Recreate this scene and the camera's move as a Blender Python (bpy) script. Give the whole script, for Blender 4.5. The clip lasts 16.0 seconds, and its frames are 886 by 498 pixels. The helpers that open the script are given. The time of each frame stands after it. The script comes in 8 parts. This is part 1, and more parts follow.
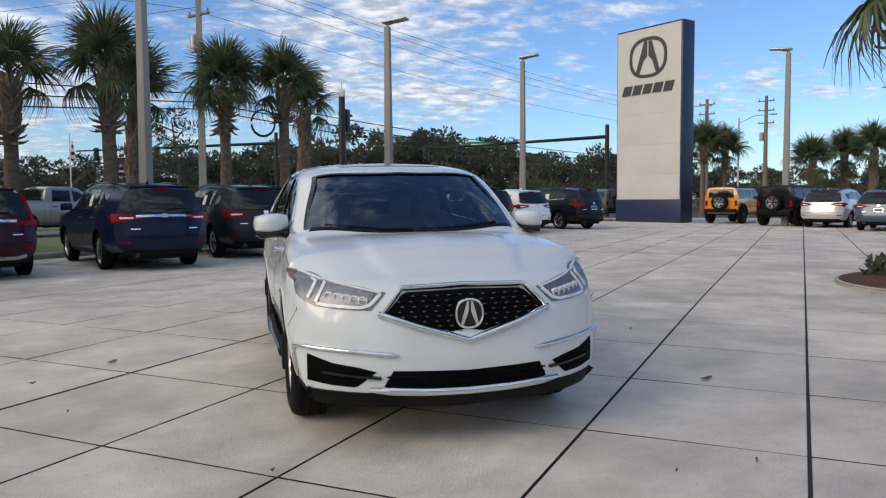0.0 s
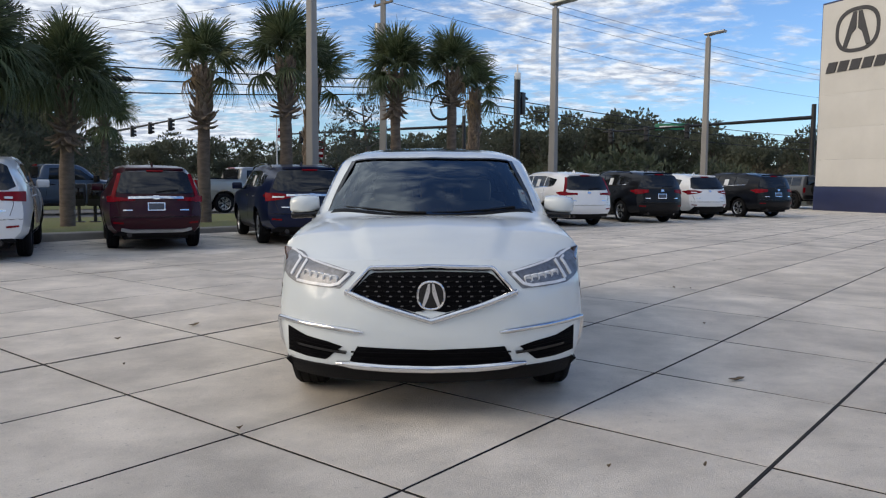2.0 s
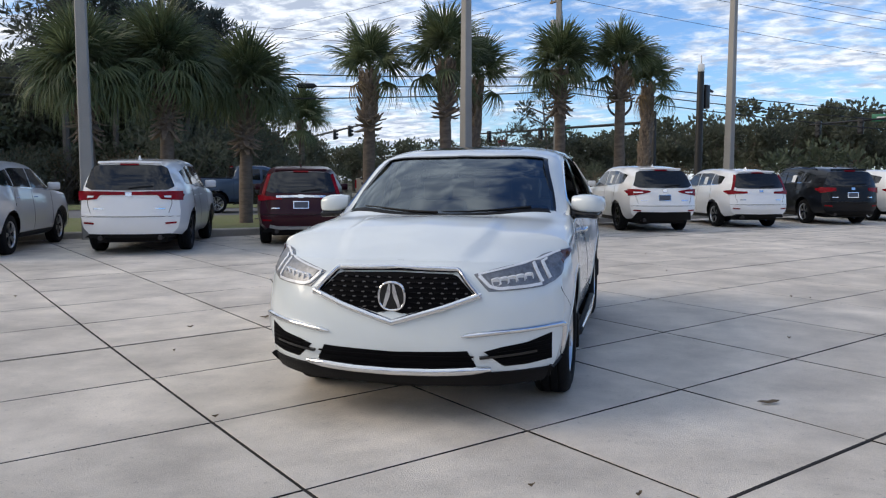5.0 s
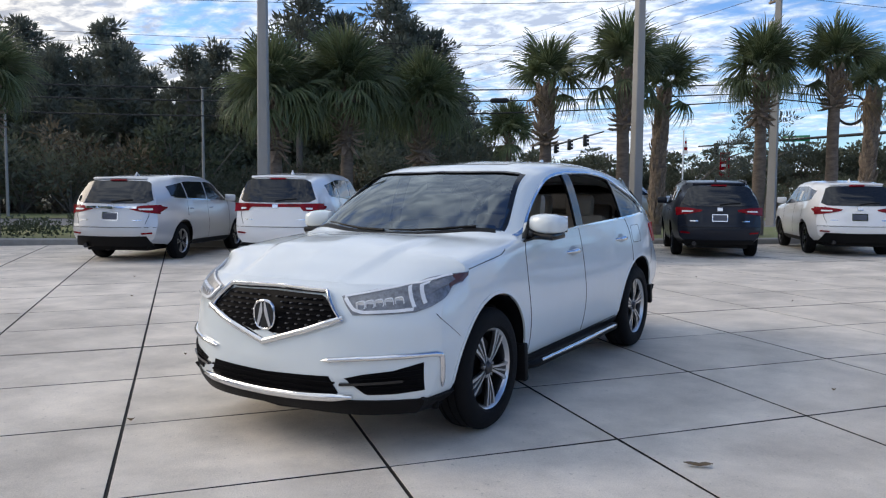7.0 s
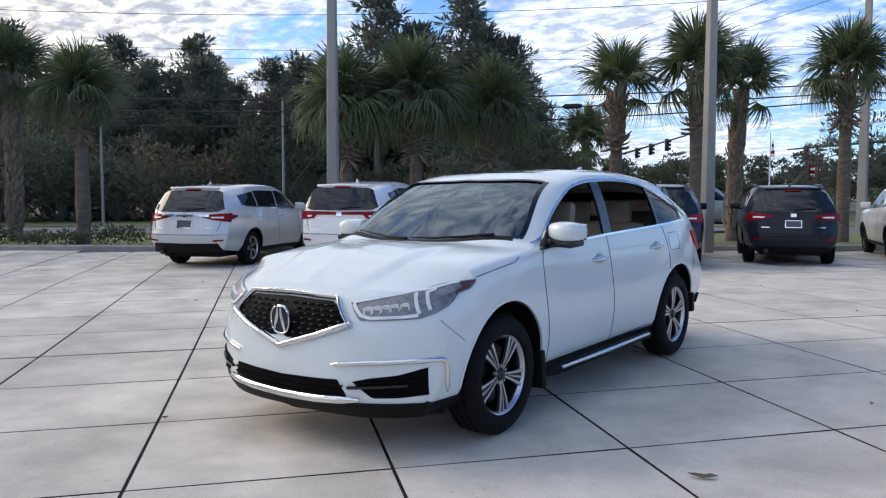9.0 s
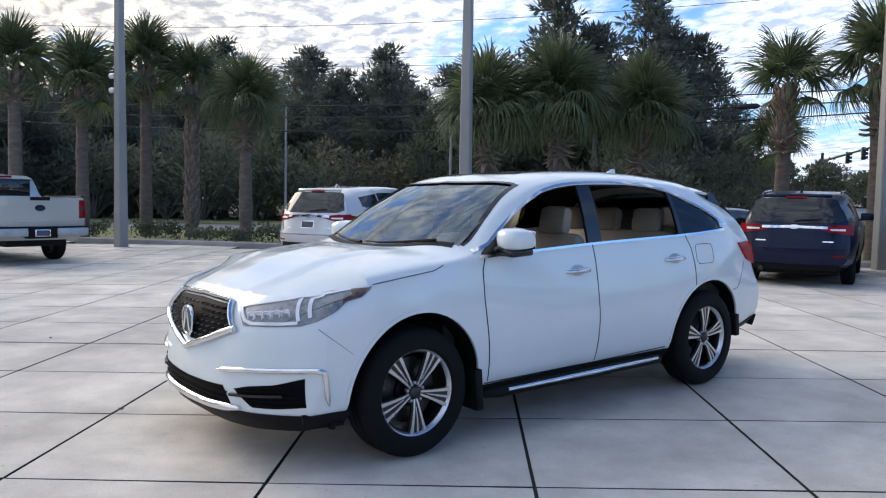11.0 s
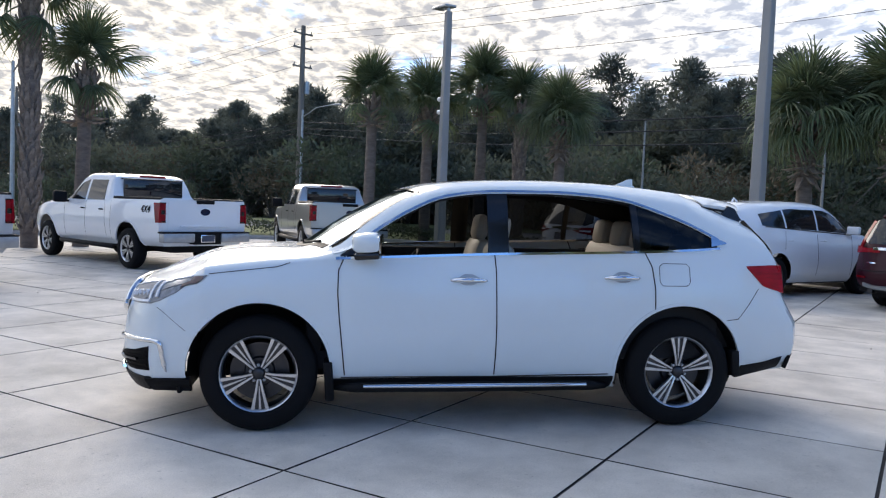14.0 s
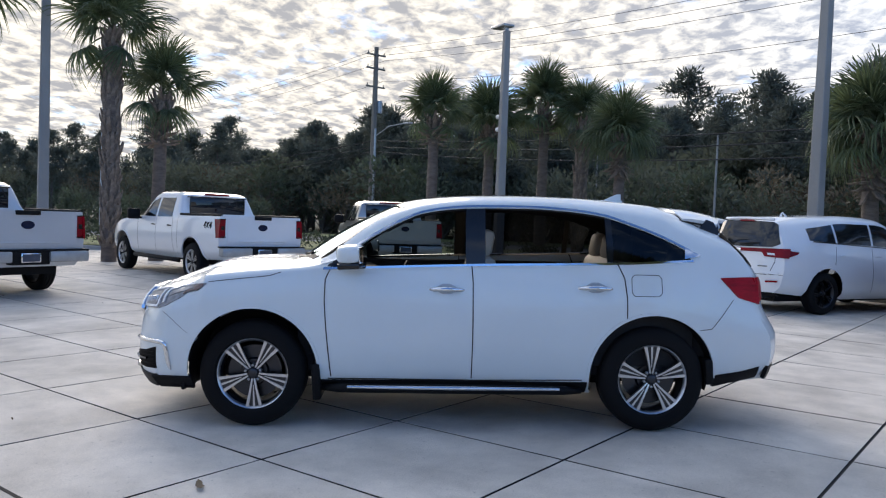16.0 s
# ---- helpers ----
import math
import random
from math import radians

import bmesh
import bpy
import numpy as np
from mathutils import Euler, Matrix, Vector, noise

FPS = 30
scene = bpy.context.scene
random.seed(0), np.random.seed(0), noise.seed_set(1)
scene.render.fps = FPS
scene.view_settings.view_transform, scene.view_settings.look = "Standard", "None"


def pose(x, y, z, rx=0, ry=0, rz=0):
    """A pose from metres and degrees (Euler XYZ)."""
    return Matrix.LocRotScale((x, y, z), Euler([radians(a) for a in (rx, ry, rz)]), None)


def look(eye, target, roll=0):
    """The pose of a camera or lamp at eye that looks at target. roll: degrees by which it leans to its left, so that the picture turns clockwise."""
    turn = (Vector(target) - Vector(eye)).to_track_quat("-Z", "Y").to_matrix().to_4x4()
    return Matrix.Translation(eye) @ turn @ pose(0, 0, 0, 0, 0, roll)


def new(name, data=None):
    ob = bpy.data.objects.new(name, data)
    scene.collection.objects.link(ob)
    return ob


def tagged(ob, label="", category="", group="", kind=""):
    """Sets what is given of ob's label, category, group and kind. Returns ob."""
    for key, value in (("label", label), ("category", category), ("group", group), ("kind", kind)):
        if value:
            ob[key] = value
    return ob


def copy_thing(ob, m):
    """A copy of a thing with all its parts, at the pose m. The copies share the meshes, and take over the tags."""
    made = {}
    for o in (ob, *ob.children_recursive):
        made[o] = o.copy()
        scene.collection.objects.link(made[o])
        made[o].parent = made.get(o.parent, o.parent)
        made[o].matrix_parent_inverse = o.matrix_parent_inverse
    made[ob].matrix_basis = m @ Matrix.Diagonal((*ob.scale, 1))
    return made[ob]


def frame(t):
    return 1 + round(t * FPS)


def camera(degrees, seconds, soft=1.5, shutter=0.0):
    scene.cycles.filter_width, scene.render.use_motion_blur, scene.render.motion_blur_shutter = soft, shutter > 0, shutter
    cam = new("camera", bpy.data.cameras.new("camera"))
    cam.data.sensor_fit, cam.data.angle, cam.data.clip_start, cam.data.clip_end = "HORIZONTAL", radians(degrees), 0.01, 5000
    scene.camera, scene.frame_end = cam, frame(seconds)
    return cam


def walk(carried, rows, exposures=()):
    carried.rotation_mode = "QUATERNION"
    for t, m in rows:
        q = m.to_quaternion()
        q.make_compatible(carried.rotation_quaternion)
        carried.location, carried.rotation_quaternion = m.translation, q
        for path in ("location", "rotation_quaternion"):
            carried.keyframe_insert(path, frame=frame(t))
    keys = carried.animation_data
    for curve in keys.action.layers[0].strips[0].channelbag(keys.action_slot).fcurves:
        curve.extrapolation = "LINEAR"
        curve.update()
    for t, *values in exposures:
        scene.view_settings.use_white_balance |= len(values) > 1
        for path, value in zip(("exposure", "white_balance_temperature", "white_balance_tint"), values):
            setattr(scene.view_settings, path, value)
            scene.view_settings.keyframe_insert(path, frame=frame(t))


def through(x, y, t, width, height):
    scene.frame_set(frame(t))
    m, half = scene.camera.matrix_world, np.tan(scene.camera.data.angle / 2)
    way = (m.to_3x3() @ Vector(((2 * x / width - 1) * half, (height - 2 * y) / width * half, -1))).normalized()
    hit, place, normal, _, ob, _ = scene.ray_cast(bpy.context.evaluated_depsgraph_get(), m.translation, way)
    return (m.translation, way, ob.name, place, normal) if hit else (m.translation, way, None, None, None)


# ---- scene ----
cam = camera(59.4, 16.0, soft=1.2)
METRES, EYE, TILT, LEAN, TURN = 11.16, 1.395, 0.0, 0.0, -15.2
ROWS = [
    (0.0, 0.0, 0.0, 0.0, -0.02, -3.69, 0.38),
    (0.5, 0.0454, 0.002, 0.0003, 5.16, -4.17, 0.17),
    (1.0, 0.0839, 0.0013, 0.0006, 9.57, -4.57, -0.15),
    (1.5, 0.1081, 0.0054, 0.0008, 12.74, -4.89, -0.34),
    (2.0, 0.1199, 0.0028, 0.0015, 14.59, -4.97, -0.39),
    (2.5, 0.1232, 0.0027, 0.0018, 15.55, -4.99, -0.21),
    (3.0, 0.1241, 0.0027, 0.0019, 16.44, -4.94, 0.06),
    (3.5, 0.1304, 0.0028, 0.0017, 18.06, -4.94, 0.23),
    (6.0, 0.3116, 0.1244, 0.0032, 38.89, -4.84, -0.36),
    (6.5, 0.3404, 0.1595, 0.0047, 43.24, -4.46, -0.41),
    (7.0, 0.3589, 0.1876, 0.005, 46.68, -4.22, -0.48),
    (7.5, 0.3715, 0.198, 0.0062, 48.95, -4.01, -0.45),
    (8.0, 0.3787, 0.198, 0.0065, 50.17, -3.95, -0.35),
    (10.5, 0.42, 0.3007, 0.0066, 61.87, -3.5, -0.48),
    (11.0, 0.4363, 0.3553, 0.0064, 67.14, -3.55, -0.95),
    (11.5, 0.4529, 0.4101, 0.0073, 72.68, -3.6, -1.38),
    (12.0, 0.4599, 0.464, 0.0068, 78.28, -3.68, -1.8),
    (12.5, 0.4678, 0.5156, 0.0072, 83.76, -3.7, -2.18),
    (13.0, 0.475, 0.5644, 0.008, 88.95, -3.7, -2.43),
    (13.5, 0.488, 0.6115, 0.0091, 93.57, -3.59, -2.46),
    (14.0, 0.4959, 0.6542, 0.0103, 97.3, -3.33, -2.38),
    (14.5, 0.5072, 0.6902, 0.0111, 100.03, -2.98, -2.23),
    (15.0, 0.5105, 0.7139, 0.011, 101.8, -2.65, -2.16),
    (15.5, 0.5153, 0.7211, 0.0117, 102.8, -2.39, -2.15),
    (16.0, 0.5177, 0.7216, 0.0114, 103.24, -2.35, -2.22),
]
walk(cam, [(t, pose(-1.333, -6.56, EYE, TILT, LEAN, TURN) @ pose(METRES * x, METRES * y, METRES * z, 90 + pitch, roll, yaw)) for t, x, y, z, yaw, pitch, roll in ROWS],
     exposures=((0.0, 0.74, 7450, 12), (3.5, 0.86, 7350, 12), (6.5, 1.06, 7150, 12), (8.0, 1.14, 7050, 12), (10.5, 1.25, 6950, 12), (12.5, 1.42, 6850, 12), (14.5, 1.26, 6750, 12), (16.0, 1.14, 6700, 12)))


# ---- sky and sun ----
SUN_AZ, SUN_EL = radians(198), radians(27)      # towards the sun: a low, cloud-veiled one beyond the pines
world = bpy.data.worlds.new("sky")
scene.world = world
world.use_nodes = True
nt = world.node_tree
nt.nodes.clear()


def node(tree, kind, **kw):
    n = tree.nodes.new(kind)
    for k, v in kw.items():
        if k in n.inputs:
            n.inputs[k].default_value = v
    return n


def sky_nodes():
    L = nt.links.new
    out = node(nt, "ShaderNodeOutputWorld")
    bg = node(nt, "ShaderNodeBackground", Strength=0.157)
    sky = node(nt, "ShaderNodeTexSky")
    sky.sky_type, sky.sun_disc = "NISHITA", False
    sky.sun_elevation, sky.sun_rotation = SUN_EL, math.pi / 2 - SUN_AZ
    sky.air_density, sky.dust_density, sky.ozone_density = 1.0, 0.25, 5.0
    tc = node(nt, "ShaderNodeTexCoord")
    sep = node(nt, "ShaderNodeSeparateXYZ")
    L(tc.outputs["Generated"], sep.inputs[0])
    zc = node(nt, "ShaderNodeMath"); zc.operation = "MAXIMUM"; zc.inputs[1].default_value = 0.0
    L(sep.outputs["Z"], zc.inputs[0])
    za = node(nt, "ShaderNodeMath"); za.operation = "ADD"; za.inputs[1].default_value = 0.14
    L(zc.outputs[0], za.inputs[0])
    dv = node(nt, "ShaderNodeVectorMath"); dv.operation = "DIVIDE"
    cb = node(nt, "ShaderNodeCombineXYZ")
    for k in range(3):
        L(za.outputs[0], cb.inputs[k])
    L(tc.outputs["Generated"], dv.inputs[0]); L(cb.outputs[0], dv.inputs[1])
    mp = node(nt, "ShaderNodeMapping")
    mp.inputs["Rotation"].default_value = (0, 0, radians(35)); mp.inputs["Scale"].default_value = (1.0, 1.3, 0.0)
    L(dv.outputs[0], mp.inputs[0])
    small = node(nt, "ShaderNodeTexNoise", Scale=7.0, Detail=7.0, Roughness=0.6, Distortion=0.25)
    big = node(nt, "ShaderNodeTexNoise", Scale=0.85, Detail=3.0, Roughness=0.5)
    L(mp.outputs[0], small.inputs["Vector"]); L(mp.outputs[0], big.inputs["Vector"])
    # thicker cover towards the sun, thin veils away from it
    dot = node(nt, "ShaderNodeVectorMath"); dot.operation = "DOT_PRODUCT"
    dot.inputs[1].default_value = (math.cos(SUN_AZ), math.sin(SUN_AZ), -0.15)
    L(tc.outputs["Generated"], dot.inputs[0])
    cover = node(nt, "ShaderNodeMath"); cover.operation = "MULTIPLY_ADD"
    cover.inputs[1].default_value, cover.inputs[2].default_value = 0.20, -0.10
    L(dot.outputs["Value"], cover.inputs[0])
    s1 = node(nt, "ShaderNodeMath"); s1.operation = "MULTIPLY_ADD"; s1.inputs[1].default_value = 1.22
    L(big.outputs["Fac"], s1.inputs[0]); L(cover.outputs[0], s1.inputs[2])
    s2 = node(nt, "ShaderNodeMath"); s2.operation = "MULTIPLY_ADD"; s2.inputs[1].default_value = 0.75
    L(small.outputs["Fac"], s2.inputs[0]); L(s1.outputs[0], s2.inputs[2])
    ramp = node(nt, "ShaderNodeMapRange")
    ramp.interpolation_type = "SMOOTHSTEP"
    ramp.inputs["From Min"].default_value, ramp.inputs["From Max"].default_value = 0.72, 1.0
    L(s2.outputs[0], ramp.inputs["Value"])
    # cloud colour: cream near the sun, pale grey-blue away from it, with grey undersides in the thick cells
    glow = node(nt, "ShaderNodeMapRange")
    glow.interpolation_type = "SMOOTHSTEP"
    glow.inputs["From Min"].default_value, glow.inputs["From Max"].default_value = 0.25, 0.95
    L(dot.outputs["Value"], glow.inputs["Value"])
    cells = node(nt, "ShaderNodeTexNoise", Scale=9.0, Detail=5.0, Roughness=0.6, Distortion=0.3)
    L(mp.outputs[0], cells.inputs["Vector"])
    shade = node(nt, "ShaderNodeMapRange")
    shade.inputs["From Min"].default_value, shade.inputs["From Max"].default_value = 0.40, 0.60
    L(cells.outputs["Fac"], shade.inputs["Value"])
    pale = node(nt, "ShaderNodeMix"); pale.data_type = "RGBA"
    pale.inputs["A"].default_value = (1.55, 1.95, 2.7, 1); pale.inputs["B"].default_value = (3.15, 3.65, 4.35, 1)
    cream = node(nt, "ShaderNodeMix"); cream.data_type = "RGBA"
    cream.inputs["A"].default_value = (1.45, 1.5, 1.6, 1); cream.inputs["B"].default_value = (3.8, 3.62, 3.2, 1)
    cc = node(nt, "ShaderNodeMix"); cc.data_type = "RGBA"
    for n_ in (pale, cream):
        L(shade.outputs[0], n_.inputs["Factor"])
    L(pale.outputs["Result"], cc.inputs["A"]); L(cream.outputs["Result"], cc.inputs["B"])
    L(glow.outputs[0], cc.inputs["Factor"])
    mix = node(nt, "ShaderNodeMix"); mix.data_type = "RGBA"
    clear = node(nt, "ShaderNodeVectorMath"); clear.operation = "MULTIPLY"; clear.inputs[1].default_value = (0.42, 0.525, 0.66)
    L(sky.outputs[0], clear.inputs[0])
    L(ramp.outputs[0], mix.inputs["Factor"]); L(clear.outputs[0], mix.inputs["A"]); L(cc.outputs["Result"], mix.inputs["B"])
    L(mix.outputs["Result"], bg.inputs["Color"]); L(bg.outputs[0], out.inputs[0])


sky_nodes()
sun = new("sun", bpy.data.lights.new("sun", "SUN"))
sun.data.energy, sun.data.angle, sun.data.color = 0.95, radians(36), (1.0, 0.93, 0.84)
sun.matrix_world = look((0, 0, 0), (-math.cos(SUN_AZ) * math.cos(SUN_EL), -math.sin(SUN_AZ) * math.cos(SUN_EL), -math.sin(SUN_EL)))


# ---- materials ----
def material(name, colour, rough=0.5, metal=0.0, var=0.12, scale=6.0, fine=90.0, bump=0.0, bump_scale=60.0, coat=0.0, spec=0.5,
             tint=None, stretch=(1, 1, 1), random_tone=0.0, in_world=False, stain=0.0):
    """A surface with two scales of tone (stains and grain), and fine relief."""
    m = bpy.data.materials.new(name)
    m.use_nodes = True
    t = m.node_tree
    b = t.nodes["Principled BSDF"]
    L = t.links.new
    b.inputs["Metallic"].default_value = metal
    b.inputs["Specular IOR Level"].default_value = spec
    b.inputs["Coat Weight"].default_value, b.inputs["Coat Roughness"].default_value = coat, 0.03
    tc = node(t, "ShaderNodeTexCoord")
    mp = node(t, "ShaderNodeMapping"); mp.inputs["Scale"].default_value = stretch
    if in_world:
        gp = node(t, "ShaderNodeNewGeometry")
        L(gp.outputs["Position"], mp.inputs[0])
    else:
        L(tc.outputs["Object"], mp.inputs[0])
    n1 = node(t, "ShaderNodeTexNoise", Scale=scale, Detail=5.0, Roughness=0.6)
    n2 = node(t, "ShaderNodeTexNoise", Scale=fine, Detail=3.0, Roughness=0.6)
    L(mp.outputs[0], n1.inputs["Vector"]); L(mp.outputs[0], n2.inputs["Vector"])
    add = node(t, "ShaderNodeMath"); add.operation = "MULTIPLY_ADD"; add.inputs[1].default_value = 0.45
    L(n2.outputs["Fac"], add.inputs[0]); L(n1.outputs["Fac"], add.inputs[2])
    mr = node(t, "ShaderNodeMapRange")
    mr.inputs["From Min"].default_value, mr.inputs["From Max"].default_value = 0.45, 1.0
    L(add.outputs[0], mr.inputs["Value"])
    mix = node(t, "ShaderNodeMix"); mix.data_type = "RGBA"
    c = Vector(colour)
    d = Vector(tint) if tint else c * (1 - 2 * var)
    mix.inputs["A"].default_value = (*d, 1)
    mix.inputs["B"].default_value = (*[min(1, v * (1 + var)) for v in c], 1)
    L(mr.outputs[0], mix.inputs["Factor"])
    last = mix.outputs["Result"]
    if stain:
        # large faint patches and small dark specks
        st = node(t, "ShaderNodeTexNoise", Scale=0.33, Detail=6.0, Roughness=0.7, Distortion=0.6)
        sp = node(t, "ShaderNodeTexNoise", Scale=34.0, Detail=2.0, Roughness=0.5)
        L(mp.outputs[0], st.inputs["Vector"]); L(mp.outputs[0], sp.inputs["Vector"])
        r1 = node(t, "ShaderNodeMapRange")
        r1.inputs["From Min"].default_value, r1.inputs["From Max"].default_value = 0.35, 0.65
        r1.inputs["To Min"].default_value, r1.inputs["To Max"].default_value = 1 - stain, 1 + stain * 0.4
        r2 = node(t, "ShaderNodeMapRange")
        r2.inputs["From Min"].default_value, r2.inputs["From Max"].default_value = 0.24, 0.33
        r2.inputs["To Min"].default_value, r2.inputs["To Max"].default_value = 0.72, 1.0
        L(st.outputs["Fac"], r1.inputs["Value"]); L(sp.outputs["Fac"], r2.inputs["Value"])
        mu = node(t, "ShaderNodeMath"); mu.operation = "MULTIPLY"
        L(r1.outputs[0], mu.inputs[0]); L(r2.outputs[0], mu.inputs[1])
        h2 = node(t, "ShaderNodeHueSaturation")
        L(mu.outputs[0], h2.inputs["Value"]); L(last, h2.inputs["Color"])
        last = h2.outputs[0]
    if random_tone:
        oi = node(t, "ShaderNodeObjectInfo")
        r = node(t, "ShaderNodeMapRange")
        r.inputs["To Min"].default_value, r.inputs["To Max"].default_value = 1 - random_tone, 1 + random_tone
        L(oi.outputs["Random"], r.inputs["Value"])
        hs = node(t, "ShaderNodeHueSaturation")
        L(r.outputs[0], hs.inputs["Value"]); L(last, hs.inputs["Color"])
        last = hs.outputs[0]
    L(last, b.inputs["Base Color"])
    rr = node(t, "ShaderNodeMapRange")
    rr.inputs["To Min"].default_value, rr.inputs["To Max"].default_value = max(0.02, rough * 0.82), min(1, rough * 1.15)
    L(n1.outputs["Fac"], rr.inputs["Value"]); L(rr.outputs[0], b.inputs["Roughness"])
    if bump:
        nb = node(t, "ShaderNodeTexNoise", Scale=bump_scale, Detail=4.0, Roughness=0.65)
        L(mp.outputs[0], nb.inputs["Vector"])
        bp = node(t, "ShaderNodeBump", Strength=1.0, Distance=bump)
        L(nb.outputs["Fac"], bp.inputs["Height"]); L(bp.outputs[0], b.inputs["Normal"])
    return m


def leaf(name, colour, tint, random_tone=0.3, rough=0.6, through=0.4):
    """Foliage: a leaf surface that also lets some light through."""
    m = material(name, colour, rough=rough, var=0.3, scale=0.7, fine=9.0, tint=tint, random_tone=random_tone)
    t = m.node_tree
    b, out = t.nodes["Principled BSDF"], t.nodes["Material Output"]
    tr = node(t, "ShaderNodeBsdfTranslucent", Color=(*[min(1, v * 1.5) for v in colour], 1))
    mx = node(t, "ShaderNodeMixShader", Fac=through)
    t.links.new(b.outputs[0], mx.inputs[1]); t.links.new(tr.outputs[0], mx.inputs[2]); t.links.new(mx.outputs[0], out.inputs[0])
    return m


def paint(name, colour, metal=0.0, rough=0.3, coat=1.0, spec=0.5):
    return material(name, colour, rough=rough, metal=metal, var=0.025, scale=1.3, fine=700, coat=coat, spec=spec)


def glass(name, tint, clear, ior=1.5):
    """Pane: a see-through film with a mirror coat; clear is the share of light that passes straight on."""
    m = bpy.data.materials.new(name)
    m.use_nodes = True
    t = m.node_tree
    t.nodes.clear()
    L = t.links.new
    out = node(t, "ShaderNodeOutputMaterial")
    tr = node(t, "ShaderNodeBsdfTransparent", Color=(*[v * clear for v in tint], 1))
    gl = node(t, "ShaderNodeBsdfGlossy", Color=(0.78, 0.88, 0.95, 1), Roughness=0.02)
    fr = node(t, "ShaderNodeFresnel", IOR=ior)
    mx = node(t, "ShaderNodeMixShader")
    L(fr.outputs[0], mx.inputs[0]); L(tr.outputs[0], mx.inputs[1]); L(gl.outputs[0], mx.inputs[2]); L(mx.outputs[0], out.inputs[0])
    return m


PEARL = paint("pearl_white_paint", (0.70, 0.755, 0.77), rough=0.24, coat=0.7, spec=0.45)
WHITE_CAR = paint("white_car_paint", (0.80, 0.81, 0.82))
SILVER = paint("silver_car_paint", (0.56, 0.57, 0.59), metal=0.3, rough=0.32)
MAROON = paint("maroon_car_paint", (0.030, 0.002, 0.008), coat=0.28, spec=0.15)
NAVY_CAR = paint("navy_car_paint", (0.003, 0.008, 0.034), coat=0.25, spec=0.15)
SLATE = paint("slate_car_paint", (0.011, 0.015, 0.025), coat=0.28, spec=0.15)
BLACK_CAR = paint("black_car_paint", (0.004, 0.005, 0.008), coat=0.28, spec=0.15)
ORANGE = paint("orange_car_paint", (0.72, 0.27, 0.03))
STEEL_BLUE = paint("steel_blue_car_paint", (0.05, 0.085, 0.14), metal=0.2, coat=0.6)
GREY_TRUCK = paint("warm_grey_truck_paint", (0.40, 0.40, 0.39), metal=0.5)
GUNMETAL = paint("gunmetal_car_paint", (0.10, 0.105, 0.11), coat=0.55, spec=0.2)
CHROME = material("chrome", (0.74, 0.75, 0.77), rough=0.05, metal=1.0, var=0.02)
ALLOY = material("machined_alloy", (0.62, 0.63, 0.65), rough=0.30, metal=1.0, var=0.05)
GREY_ALLOY = material("dark_grey_alloy", (0.06, 0.06, 0.065), rough=0.35, metal=0.9, var=0.05)
RUBBER = material("tyre_rubber", (0.006, 0.006, 0.007), rough=0.8, var=0.2, bump=0.002, bump_scale=140, spec=0.2)
PLASTIC = material("black_plastic", (0.006, 0.006, 0.007), rough=0.55, spec=0.15, var=0.15, bump=0.0006, bump_scale=500)
GLOSS_BLACK = material("gloss_black", (0.008, 0.008, 0.009), rough=0.12, var=0.1)
LEATHER = material("beige_leather", (0.44, 0.385, 0.31), rough=0.55, var=0.08, bump=0.001, bump_scale=260)
CLOTH_DARK = material("dark_trim_cloth", (0.018, 0.018, 0.020), rough=0.9, var=0.2)
LAMP_RED = material("red_lamp_lens", (0.24, 0.003, 0.010), rough=0.25, var=0.3, scale=5.0, coat=0.12, spec=0.15)
TAIL_RED = material("bright_red_lamp_lens", (0.40, 0.004, 0.013), rough=0.3, var=0.3, scale=7.0, stretch=(1, 1, 6), coat=0.06, spec=0.12)
LAMP_AMBER = material("amber_lamp_lens", (0.10, 0.036, 0.022), rough=0.12, var=0.2, coat=1.0)
LAMP_CLEAR = material("clear_lamp_lens", (0.80, 0.82, 0.85), rough=0.22, var=0.1, coat=0.35)
LED = material("lamp_reflector", (0.25, 0.26, 0.28), rough=0.40, metal=0.6, var=0.25, scale=30)
GLINT_GREY = material("grille_glint_grey", (0.16, 0.16, 0.17), rough=0.35, metal=0.7, var=0.1)
GRILLE_BLACK = material("grille_black", (0.004, 0.004, 0.005), rough=0.6, var=0.2, spec=0.06)
PLATE = material("plate_insert", (0.06, 0.07, 0.10), rough=0.4, var=0.1)
WHITE_TRIM = material("white_plastic", (0.75, 0.76, 0.77), rough=0.4, var=0.06)
PANE_SHIELD = glass("windscreen_glass", (0.72, 0.90, 0.92), 0.30, 2.3)
PANE_DOOR = glass("green_door_glass", (0.80, 0.88, 0.84), 0.34)
PANE_TINT = glass("dark_tinted_glass", (0.7, 0.75, 0.8), 0.10, 1.4)
STUCCO = material("grey_stucco", (0.33, 0.33, 0.32), rough=0.9, var=0.1, scale=0.7, bump=0.003, bump_scale=90)
PANE_BLACK = material("black_privacy_glass", (0.012, 0.014, 0.017), rough=0.04, var=0.1, scale=0.8, spec=0.55)
SIGN_WHITE = material("sign_white_panel", (0.60, 0.59, 0.56), rough=0.45, var=0.05, scale=0.6, fine=30)
SIGN_NAVY = material("sign_navy_panel", (0.018, 0.028, 0.085), rough=0.4, var=0.12, scale=1.0)
SIGN_GREY = material("sign_grey_letters", (0.055, 0.055, 0.060), rough=0.4, var=0.1)
